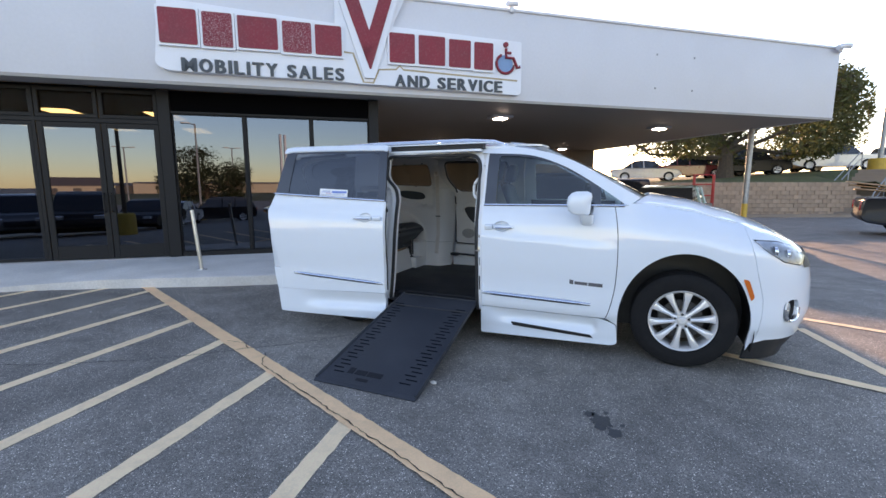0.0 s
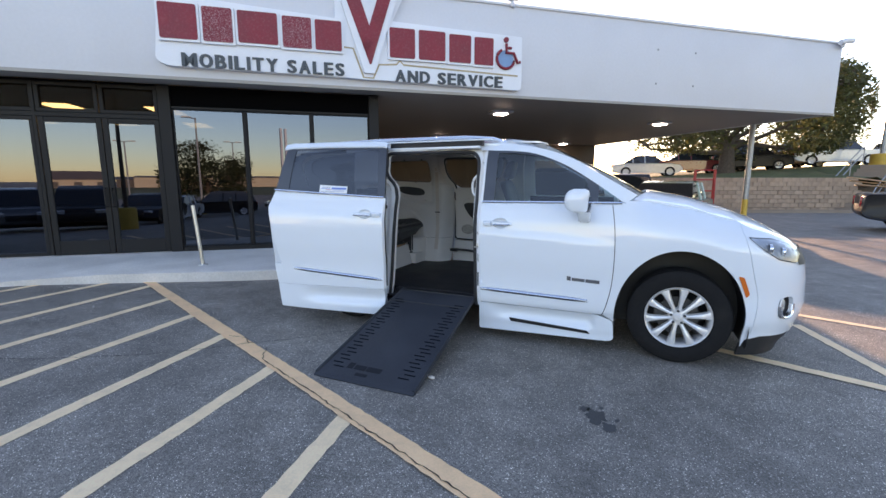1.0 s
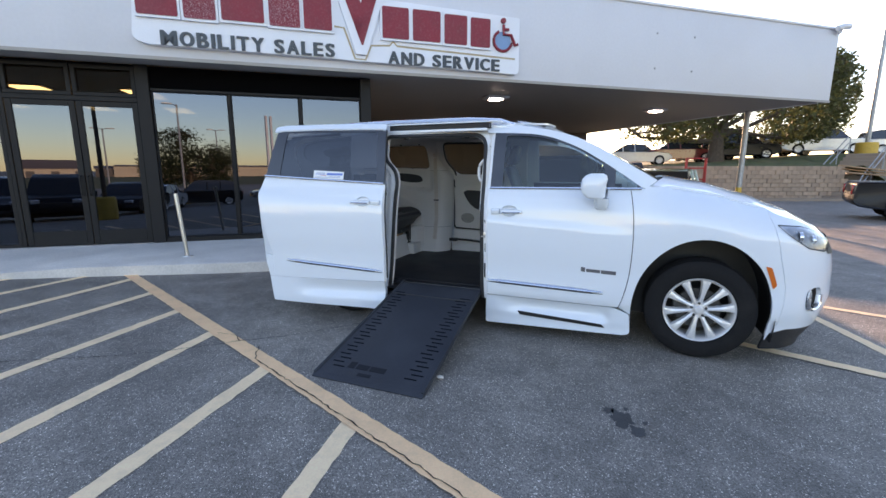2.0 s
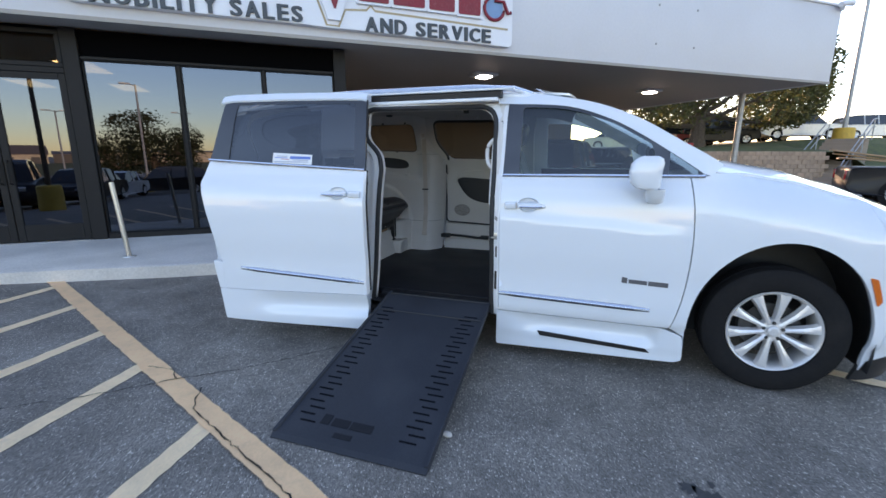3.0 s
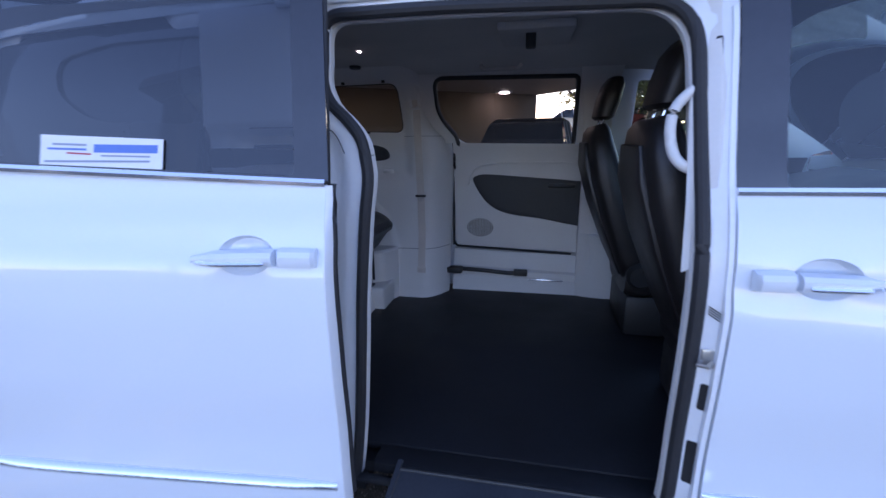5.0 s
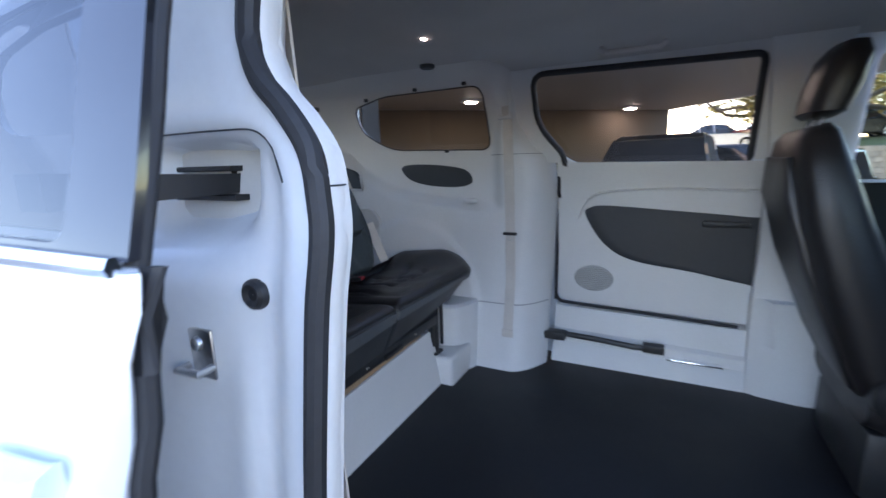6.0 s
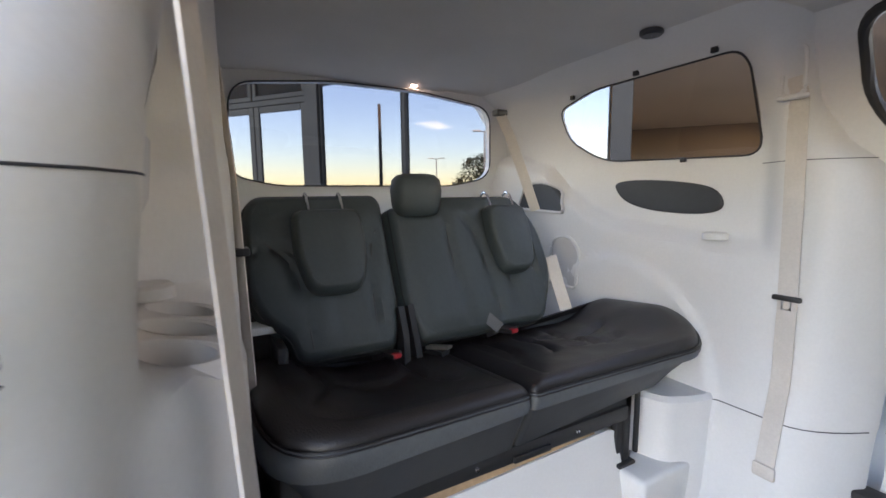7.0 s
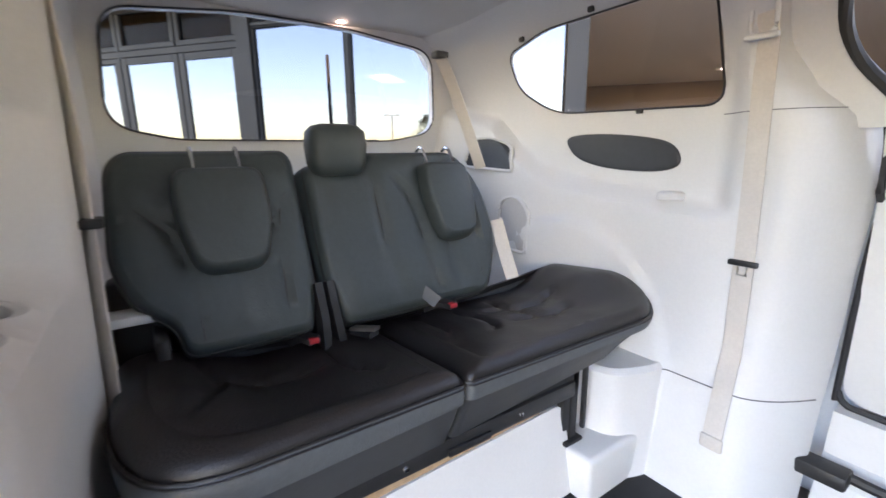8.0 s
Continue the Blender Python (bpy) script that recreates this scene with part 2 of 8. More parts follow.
def asphalt_material():
    """Worn asphalt: dark binder, pale and dark aggregate grains, soft patches, faint tyre sheen."""
    m = material("asphalt", (0.235, 0.208, 0.180), 0.72, spread=0.22, scale=0.7, fine=35, bump=0.0, stain=(0.120, 0.108, 0.096), stain_scale=0.35, stain_amount=0.6)
    nodes, links = m.node_tree.nodes, m.node_tree.links
    b = nodes["Principled BSDF"]
    base = b.inputs["Base Color"].links[0].from_socket
    coord = nodes.new("ShaderNodeTexCoord")
    grains = nodes.new("ShaderNodeTexVoronoi")
    grains.inputs["Scale"].default_value = 230
    links.new(coord.outputs["Object"], grains.inputs["Vector"])
    sep = nodes.new("ShaderNodeSeparateColor")
    links.new(grains.outputs["Color"], sep.inputs[0])
    gain = nodes.new("ShaderNodeMapRange")
    links.new(sep.outputs[0], gain.inputs["Value"])
    for key, v in (("From Min", 0.0), ("From Max", 1.0), ("To Min", 0.42), ("To Max", 1.5)):
        gain.inputs[key].default_value = v
    pale = nodes.new("ShaderNodeMapRange")
    links.new(sep.outputs[1], pale.inputs["Value"])
    for key, v in (("From Min", 0.972), ("From Max", 0.98), ("To Min", 0.0), ("To Max", 3.4)):
        pale.inputs[key].default_value = v
    add = nodes.new("ShaderNodeMath")
    links.new(gain.outputs[0], add.inputs[0])
    links.new(pale.outputs[0], add.inputs[1])
    hsv = nodes.new("ShaderNodeHueSaturation")
    links.new(base, hsv.inputs["Color"])
    cloud = nodes.new("ShaderNodeTexNoise")
    cloud.inputs["Scale"].default_value, cloud.inputs["Detail"].default_value, cloud.inputs["Roughness"].default_value = 2.4, 10, 0.72
    links.new(coord.outputs["Object"], cloud.inputs["Vector"])
    soften = nodes.new("ShaderNodeMapRange")
    links.new(cloud.outputs["Fac"], soften.inputs["Value"])
    for key, v in (("From Min", 0.32), ("From Max", 0.68), ("To Min", 0.66), ("To Max", 1.30)):
        soften.inputs[key].default_value = v
    both = nodes.new("ShaderNodeMath")
    both.operation = "MULTIPLY"
    links.new(add.outputs[0], both.inputs[0])
    links.new(soften.outputs[0], both.inputs[1])
    links.new(both.outputs[0], hsv.inputs["Value"])
    links.new(hsv.outputs["Color"], b.inputs["Base Color"])
    bump = nodes.new("ShaderNodeBump")
    bump.inputs["Strength"].default_value, bump.inputs["Distance"].default_value = 0.35, 0.006
    links.new(grains.outputs["Distance"], bump.inputs["Height"])
    links.new(bump.outputs["Normal"], b.inputs["Normal"])
    return m


ASPHALT = asphalt_material()
LINE_ORANGE = material("faded_orange_line_paint", (0.98, 0.60, 0.33), 0.75, spread=0.08, scale=5, fine=90, bump=0.4, bump_scale=150, stain=(0.55, 0.36, 0.23), stain_scale=14, stain_amount=0.2, depth=0.004)
LINE_PALE = material("faded_pale_line_paint", (0.98, 0.70, 0.43), 0.75, spread=0.08, scale=5, fine=90, bump=0.4, bump_scale=150, stain=(0.50, 0.38, 0.27), stain_scale=14, stain_amount=0.25, depth=0.004)
CRACK = material("crack_shadow", (0.012, 0.012, 0.013), 0.9, spread=0.2, bump=0)
CONCRETE = material("walkway_concrete", (0.64, 0.60, 0.55), 0.85, spread=0.14, scale=1.2, fine=45, bump=0.3, bump_scale=90, stain=(0.48, 0.44, 0.40), stain_scale=0.9, stain_amount=0.5)
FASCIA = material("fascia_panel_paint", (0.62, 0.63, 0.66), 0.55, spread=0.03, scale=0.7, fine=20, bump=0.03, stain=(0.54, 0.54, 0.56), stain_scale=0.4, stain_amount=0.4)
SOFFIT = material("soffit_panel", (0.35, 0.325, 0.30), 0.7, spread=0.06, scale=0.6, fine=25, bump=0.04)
TRIM_METAL = material("white_trim_metal", (0.68, 0.68, 0.70), 0.4, spread=0.04, bump=0.02)
BRONZE = material("dark_bronze_aluminium", (0.016, 0.0155, 0.016), 0.5, metal=0.0, specular=0.18, spread=0.1, scale=2, bump=0.03)
BLACK_PANEL = material("black_transom_panel", (0.0025, 0.0025, 0.003), 0.8, specular=0.02, spread=0.1, bump=0.02)
STORE_GLASS = pane("tinted_storefront_glass", (0.10, 0.105, 0.11), 2.05, sheen=(0.70, 0.81, 1.0))
TRANSOM_GLASS = pane("dark_transom_glass", (0.30, 0.30, 0.29), 1.10)
# dark base colour stands in for the dimness inside the showroom
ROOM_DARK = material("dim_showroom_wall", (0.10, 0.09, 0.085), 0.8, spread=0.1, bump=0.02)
# Tan stucco again, darkened: the dimness under the canopy is in this colour.
DIM_WALL = material("shade_darkened_stucco", (0.085, 0.066, 0.05), 0.85, spread=0.1, scale=1.5, bump=0.2)
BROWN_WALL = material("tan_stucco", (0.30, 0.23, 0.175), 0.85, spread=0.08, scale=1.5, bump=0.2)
SIGN_WHITE = material("sign_white_acrylic", (0.74, 0.76, 0.80), 0.35, spread=0.03, scale=1.2, bump=0.02)
SIGN_RED = material("sign_weathered_red", (0.24, 0.016, 0.03), 0.55, spread=0.12, scale=3, fine=45, bump=0.05, stain=(0.32, 0.10, 0.11), stain_scale=30, stain_amount=0.3)
SIGN_RED_FLAKED = material("sign_flaked_red", (0.22, 0.015, 0.03), 0.6, spread=0.14, scale=3, fine=45, bump=0.05, stain=(0.62, 0.45, 0.45), stain_scale=60, stain_amount=0.7)
SIGN_GREY = material("sign_charcoal_letter", (0.035, 0.048, 0.060), 0.4, spread=0.08, bump=0.02)
SIGN_GOLD = material("sign_gold_outline", (0.42, 0.33, 0.20), 0.45, spread=0.1, bump=0.02)
SIGN_BLUE = material("sign_blue", (0.16, 0.30, 0.50), 0.45, spread=0.06, bump=0.02)
STEEL = material("brushed_steel", (0.55, 0.54, 0.52), 0.32, metal=1.0, spread=0.08, bump=0.03)
GALVANISED = material("galvanised_steel", (0.34, 0.35, 0.36), 0.5, metal=0.7, spread=0.15, scale=12, bump=0.05)
YELLOW_PAINT = material("yellow_safety_paint", (0.62, 0.38, 0.06), 0.6, spread=0.1, bump=0.05)
BLOCK = material("retaining_block", (0.37, 0.26, 0.185), 0.9, stain=(0.24, 0.17, 0.125), stain_scale=0.9, stain_amount=0.5, spread=0.22, scale=4, fine=30, bump=0.6, bump_scale=22, piece=0.14, depth=0.03)
GRASS = material("dry_grass", (0.10, 0.11, 0.035), 0.9, spread=0.35, scale=2.5, fine=30, bump=0.6, bump_scale=25, stain=(0.18, 0.14, 0.06), stain_scale=0.6, stain_amount=0.8, depth=0.05)
BARK = material("bark", (0.10, 0.075, 0.055), 0.9, spread=0.3, scale=8, bump=0.7, bump_scale=25, depth=0.03)
LEAF = material("leaf", (0.095, 0.10, 0.035), 0.55, spread=0.3, scale=2.5, fine=15, bump=0)
LEAF_DARK = material("leaf_dark", (0.05, 0.065, 0.025), 0.6, spread=0.3, scale=2.5, fine=15, bump=0)
for leafy in (LEAF, LEAF_DARK):
    nodes, links = leafy.node_tree.nodes, leafy.node_tree.links
    body, glow, mix = nodes["Principled BSDF"], nodes.new("ShaderNodeBsdfTranslucent"), nodes.new("ShaderNodeMixShader")
    links.new(body.inputs["Base Color"].links[0].from_socket, glow.inputs["Color"])
    mix.inputs[0].default_value = 0.5
    links.new(body.outputs[0], mix.inputs[1])
    links.new(glow.outputs[0], mix.inputs[2])
    links.new(mix.outputs[0], nodes["Material Output"].inputs["Surface"])
RED_PAINT = material("red_frame_paint", (0.42, 0.03, 0.025), 0.5, spread=0.1, bump=0.03)
LUMBER = material("lumber", (0.42, 0.27, 0.16), 0.7, spread=0.15, scale=4, bump=0.1)
FAR_ROOF = material("far_metal_roof", (0.16, 0.12, 0.10), 0.6, spread=0.08, bump=0.05)
FAR_WALL = material("far_tan_wall", (0.48, 0.40, 0.30), 0.8, spread=0.06, bump=0.05)
FAR_DARK = material("far_dark_wall", (0.10, 0.09, 0.085), 0.8, spread=0.08, bump=0.05)
LIGHT_PANEL = lamp_face("warm_ceiling_panel_light", (1.0, 0.74, 0.30), 5.0)
CANOPY_LIGHT = lamp_face("canopy_downlight", (1.0, 0.92, 0.78), 15.0)

PAINT = material("pearl_white_car_paint", (0.73, 0.78, 0.83), 0.34, spread=0.012, scale=0.8, fine=200, bump=0.0, coat=1.0, rough_spread=0.05)
PAINT_IN = material("white_body_shell_paint", (0.78, 0.80, 0.82), 0.45, spread=0.02, bump=0.0, coat=0.5)
BLACK_PLASTIC = material("black_plastic", (0.018, 0.018, 0.019), 0.5, spread=0.12, scale=10, bump=0.06, bump_scale=300)
PILLAR_GLOSS = material("gloss_black_pillar", (0.03, 0.032, 0.038), 0.15, spread=0.05, bump=0.0, coat=0.6)
RUBBER = material("rubber_seal", (0.022, 0.022, 0.024), 0.65, spread=0.15, bump=0.05)
TYRE = material("tyre_rubber", (0.011, 0.011, 0.012), 0.8, specular=0.2, spread=0.15, scale=14, bump=0.15, stain=(0.04, 0.037, 0.034), stain_scale=5, stain_amount=0.25)
ALLOY = material("silver_alloy", (0.72, 0.71, 0.70), 0.32, metal=0.35, spread=0.04, bump=0.0, coat=0.4)
DARK_METAL = material("dark_brake_metal", (0.06, 0.06, 0.06), 0.5, metal=0.6, spread=0.2, bump=0.1)
CHROME = material("chrome", (0.88, 0.88, 0.89), 0.16, metal=1.0, spread=0.02, bump=0.0)
LAMP_LENS = pane("clear_lamp_lens", (0.85, 0.87, 0.9), 1.6)
LAMP_BOWL = material("lamp_reflector", (0.70, 0.71, 0.72), 0.25, metal=0.6, spread=0.1, scale=20, bump=0.15, bump_scale=40)
AMBER = material("amber_marker", (0.70, 0.14, 0.01), 0.3, spread=0.08, scale=40, bump=0.1, bump_scale=120, coat=0.5)
FRONT_GLASS = pane("light_green_car_glass", (0.66, 0.78, 0.73), 1.62)
DARK_GLASS = pane("privacy_car_glass", (0.22, 0.23, 0.24), 1.75)
REAR_GLASS = pane("tinted_rear_car_glass", (0.74, 0.74, 0.72), 1.35)
TAIL_GLASS = pane("tinted_tailgate_glass", (0.40, 0.42, 0.43), 1.35)
TRIM_GREY = material("light_grey_interior_plastic", (0.69, 0.677, 0.655), 0.6, spread=0.03, scale=3, fine=120, bump=0.06, bump_scale=400, stain=(0.57, 0.555, 0.53), stain_scale=2, stain_amount=0.3, depth=0.003)
HEADLINER = material("grey_headliner_cloth", (0.56, 0.535, 0.51), 0.95, spread=0.05, scale=4, fine=250, bump=0.2, bump_scale=500, depth=0.003)
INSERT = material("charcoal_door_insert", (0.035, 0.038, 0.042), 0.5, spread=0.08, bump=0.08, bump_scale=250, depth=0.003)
LEATHER = material("black_leather", (0.0150, 0.0125, 0.0125), 0.42, specular=0.52, spread=0.12, scale=5, fine=80, bump=0.25, bump_scale=240, depth=0.004)
LEATHER_SIDE = material("charcoal_leatherette", (0.034, 0.045, 0.045), 0.55, spread=0.1, scale=5, fine=80, bump=0.2, bump_scale=240, depth=0.004)
BENCH_BAND = material("charcoal_bench_band", (0.082, 0.090, 0.094), 0.5, spread=0.1, scale=5, fine=80, bump=0.2, bump_scale=240, depth=0.004)
VINYL = material("black_floor_vinyl", (0.0095, 0.0105, 0.0135), 0.55, specular=0.3, spread=0.2, scale=3, fine=70, bump=0.2, bump_scale=220, stain=(0.016, 0.016, 0.018), stain_scale=4, stain_amount=0.3, depth=0.003)
RAMP_GRIT = material("charcoal_ramp_grit", (0.032, 0.036, 0.045), 0.6, specular=0.3, spread=0.15, scale=3, fine=120, bump=0.35, bump_scale=350, stain=(0.05, 0.053, 0.06), stain_scale=3, stain_amount=0.4, depth=0.003)
DECAL = material("dark_grey_decal_film", (0.10, 0.10, 0.11), 0.5, spread=0.1, bump=0)
RAMP_MARK = material("dark_ramp_print", (0.017, 0.018, 0.022), 0.7, specular=0.2, spread=0.1, bump=0)
SLOT = material("slot_black", (0.008, 0.008, 0.010), 0.9, specular=0.05, spread=0.1, bump=0)
BELT = material("beige_belt_webbing", (0.62, 0.565, 0.51), 0.8, spread=0.06, scale=8, fine=150, bump=0.25, bump_scale=260, depth=0.002)
RED_PLASTIC = material("red_plastic", (0.36, 0.018, 0.022), 0.4, spread=0.05, bump=0.0)
PAPER = material("white_sticker", (0.78, 0.79, 0.80), 0.5, spread=0.02, bump=0.0)
STICKER_BLUE = material("sticker_blue_ink", (0.10, 0.20, 0.55), 0.5, spread=0.05, bump=0.0)
STICKER_GREY = material("sticker_grey_ink", (0.28, 0.32, 0.42), 0.5, spread=0.05, bump=0.0)
STICKER_RED = material("sticker_red_ink", (0.5, 0.06, 0.08), 0.5, spread=0.05, bump=0.0)
DOME = lamp_face("lit_dome_lamp", (1.0, 0.92, 0.82), 5.0)

# ---- the site: ground, lines, walkway ----
FACADE = 39.0                      # heading of the shop front, in degrees from +X
CORNER = Vector((-5.10, 3.88, 0))   # the right end of the glass front, on the ground
FU = Vector((math.cos(radians(FACADE)), math.sin(radians(FACADE)), 0))
FV = Vector((-FU.y, FU.x, 0))


def site(u, v, z=0.0):
    """A place by its way along the shop front, behind it, and up."""
    return CORNER + FU * u + FV * v + Vector((0, 0, z))


SITE = Matrix.Translation(CORNER) @ Matrix.Rotation(radians(FACADE), 4, "Z")

def fall(y):
    """The lot is level by the shop and drops gently towards the road."""
    return -0.06 * min(20.0, max(0.0, -4.0 - y))


bm = bmesh.new()
rows = [ring(bm, [(x, y, fall(y)) for x in (-1500, -200, -30, 0, 30, 200, 1500)]) for y in (-1500, -200, -40, -24, -18, -12, -8, -5.5, -4, 0, 30, 200, 1500)]
for p, q in zip(rows, rows[1:]):
    for k in range(6):
        bm.faces.new((p[k], p[k + 1], q[k + 1], q[k]))
solid("ground", bm, ASPHALT, "worn dark grey asphalt parking lot with stains", "ground", kind="structure", smooth=0)


def stripe(name, a, b, width, mat, label, lift=0.004, seed=0):
    """A worn painted line between two ground points, with frayed edges."""
    rng = random.Random(seed)
    a, b = Vector((*a, lift)), Vector((*b, lift))
    d = (b - a).normalized()
    s = Vector((-d.y, d.x, 0))
    n = max(2, int((b - a).length / 0.06))
    bm = bmesh.new()
    rows = []
    for i in range(n + 1):
        p = a + (b - a) * i / n
        w0, w1 = width / 2 + rng.uniform(-0.006, 0.004), width / 2 + rng.uniform(-0.006, 0.004)
        rows.append(ring(bm, [p - s * w0, p + s * w1]))
    for p, q in zip(rows, rows[1:]):
        bm.faces.new((p[0], q[0], q[1], p[1]))
    return solid(name, bm, mat, label, "road marking", "parking lines", "structure", smooth=0)


stripe("parking_line", (-7.054, 0.300), (0.596, -2.640), 0.136, LINE_ORANGE, "long faded orange line bordering the hatched aisle", 0.008, seed=1)
HATCH = [((-1.95, -1.67), (-1.74, -2.95)), ((-2.91, -1.29), (-2.52, -3.9)), ((-3.86, -0.97), (-3.40, -3.7)), ((-4.71, -0.62), (-4.33, -3.6)), ((-5.60, -0.28), (-5.22, -3.6)), ((-6.48, 0.06), (-6.10, -3.5)), ((-7.22, 0.10), (-7.12, -3.4)), ((-8.0, -0.35), (-7.95, -3.4))]
for k, (a, b) in enumerate(HATCH):
    stripe("hatch_line", a, b, 0.116, LINE_PALE, "faded pale hatch line across the access aisle", seed=10 + k)
stripe("parking_line", (0.36, 0.46), (4.4, -1.05), 0.11, LINE_PALE, "faded white parking line under the minivan's nose", lift=0.008, seed=30)
stripe("parking_line", (1.20, 1.56), (2.2, -2.8), 0.10, LINE_PALE, "faded white parking line beyond the minivan", seed=31)
stripe("parking_line", (1.2, 2.03), (5.6, 0.38), 0.10, LINE_PALE, "faded white parking line beyond the minivan", seed=32)


def crack(points, seed, width=0.008):
    rng = random.Random(seed)
    bm = bmesh.new()
    rows = []
    path = []
    for p, q in zip(points, points[1:]):
        n = max(2, int((Vector(q) - Vector(p)).length / 0.035))
        path += [Vector(p).lerp(Vector(q), i / n) for i in range(n)]
    path.append(Vector(points[-1]))
    for i, p in enumerate(path):
        d = (path[min(i + 1, len(path) - 1)] - path[max(i - 1, 0)]).normalized()
        s = Vector((-d.y, d.x))
        p = p + s * rng.uniform(-0.009, 0.009)
        w = width * rng.uniform(0.3, 1.3)
        rows.append(ring(bm, [(*(p - s * w / 2), 0.012), (*(p + s * w / 2), 0.012)]))
    for p, q in zip(rows, rows[1:]):
        bm.faces.new((p[0], q[0], q[1], p[1]))
    solid("pavement_crack", bm, CRACK, "thin dark crack running through the asphalt", "crack", "pavement cracks", "structure", smooth=0)


crack([(-3.24, -1.06), (-3.10, -1.26), (-2.88, -1.345), (-2.41, -1.525), (-2.01, -1.68), (-1.60, -1.84), (-1.13, -2.02), (-0.56, -2.25)], 3, 0.008)
crack([(-5.6, -2.35), (-4.8, -2.0), (-4.11, -1.61), (-3.75, -1.32), (-3.47, -1.04), (-3.2, -0.82), (-3.0, -0.59), (-2.74, -0.27)], 4, 0.009)
crack([(-3.47, -1.04), (-3.62, -0.95), (-3.80, -0.98)], 5, 0.006)

# a pale pebble and an oil stain
bm = bmesh.new()
bmesh.ops.create_icosphere(bm, subdivisions=2, radius=0.022)
for v in bm.verts:
    v.co = Vector((v.co.x * 1.3, v.co.y * 0.8, v.co.z * 0.55)) + v.co * 0.25 * noise.noise(v.co * 60)
    v.co += Vector((-1.68, -1.02, 0.012))
solid("pebble", bm, CONCRETE, "small pale stone lying beside the ramp", "stone")
OIL = material("oil_stain", (0.055, 0.054, 0.054), 0.6, spread=0.2, bump=0.3, bump_scale=170)
bm = bmesh.new()
for cx, cy, r, n in ((-0.52, -1.09, 0.085, 44), (-0.60, -1.02, 0.035, 36), (-0.44, -1.19, 0.05, 36), (-0.50, -0.97, 0.02, 30), (-0.40, -1.09, 0.018, 30)):
    bm.faces.new(ring(bm, [(cx + r * (1 + 0.8 * noise.noise(Vector((cx * 9 + 2.2 * math.cos(a), 2.2 * math.sin(a), 3)))) * math.cos(a) * 0.8, cy + r * (1 + 0.8 * noise.noise(Vector((cx * 9 + 2.2 * math.cos(a), 2.2 * math.sin(a), 3)))) * math.sin(a), 0.003) for a in (2 * math.pi * k / n for k in range(n))]))
solid("oil_stain", bm, OIL, "dark irregular oil stain on the asphalt", "stain", kind="structure", smooth=0)

# walkway along the shop front, with a ramped kerb
WALK_TOP = 0.17
bm = bmesh.new()
sections = []
for u in (-40, -9, -6.5, -5.2, -4.2, -3.2, -2.4, -1.6, 0.2):
    ramp = min(1, max(0, (u + 6.5) / 2.5))
    front = -1.62 - 0.55 * min(1, max(0, (u + 5.0) / 3.0))
    sections.append([site(u, front, -0.02), site(u, front, 0.015 + 0.12 * ramp), site(u, front + 0.04, 0.02 + 0.13 * ramp), site(u, -0.55, WALK_TOP - 0.01), site(u, 0.25, WALK_TOP), site(u, 0.25, -0.02)])
loft(bm, sections)
solid("pavement", bm, CONCRETE, "pale concrete walkway with a ramped kerb before the shop", "pavement", kind="structure", smooth=20)

# ---- the shop front ----
SOFFIT_Z, FASCIA_TOP, EAVE = 3.10, 4.78, -0.55
U_END, BACK = 11.45, 9.3


def frame_bar(parent, name, u0, u1, v0, v1, z0, z1, mat=None, bevel=0.006):
    bm = bmesh.new()
    box(bm, (u0, v0, z0), (u1, v1, z1), bevel, 1)
    return part(name, bm, mat or BRONZE, parent)


def glazing(parent, name, u0, u1, z0, z1, v=0.03, mat=None):
    bm = bmesh.new()
    box(bm, (u0, v, z0), (u1, v + 0.012, z1))
    ob = part(name, bm, mat or STORE_GLASS, parent, smooth=0)
    return ob


def set_on_site(ob):
    ob.matrix_world = SITE
    return ob


def shop_window(name, u0, u1, z0, z1, label, glass=None, t=0.06):
    w = set_on_site(thing(name, label, "window", kind="structure"))
    frame_bar(w, "window_frame", u0, u1, 0.0, 0.09, z0, z0 + t)
    frame_bar(w, "window_frame", u0, u1, 0.0, 0.09, z1 - t, z1)
    frame_bar(w, "window_frame", u0, u0 + t, 0.003, 0.087, z0 + t, z1 - t)
    frame_bar(w, "window_frame", u1 - t, u1, 0.003, 0.087, z0 + t, z1 - t)
    glazing(w, "pane", u0 + t, u1 - t, z0 + t, z1 - t, 0.04, glass)
    return w


def shop_door(name, u0, u1, z1, hinge_left, label):
    d = set_on_site(thing(name, label, "door", kind="structure"))
    t, z0 = 0.085, WALK_TOP + 0.012
    frame_bar(d, "door_stile", u0, u0 + t, 0.005, 0.055, z0, z1)
    frame_bar(d, "door_stile", u1 - t, u1, 0.005, 0.055, z0, z1)
    frame_bar(d, "door_rail", u0 + t, u1 - t, 0.008, 0.052, z1 - t, z1)
    frame_bar(d, "door_rail", u0 + t, u1 - t, 0.008, 0.052, z0, z0 + 0.24)
    glazing(d, "pane", u0 + t, u1 - t, z0 + 0.24, z1 - t, 0.024)
    side = u0 + 0.05 if not hinge_left else u1 - 0.05
    bm = bmesh.new()
    tube(bm, [(side, 0.0, 1.0), (side, -0.05, 1.02), (side, -0.05, 1.30), (side, 0.0, 1.32)], 0.014)
    part("pull_handle", bm, BRONZE, d, "dark bronze pull handle")
    return d


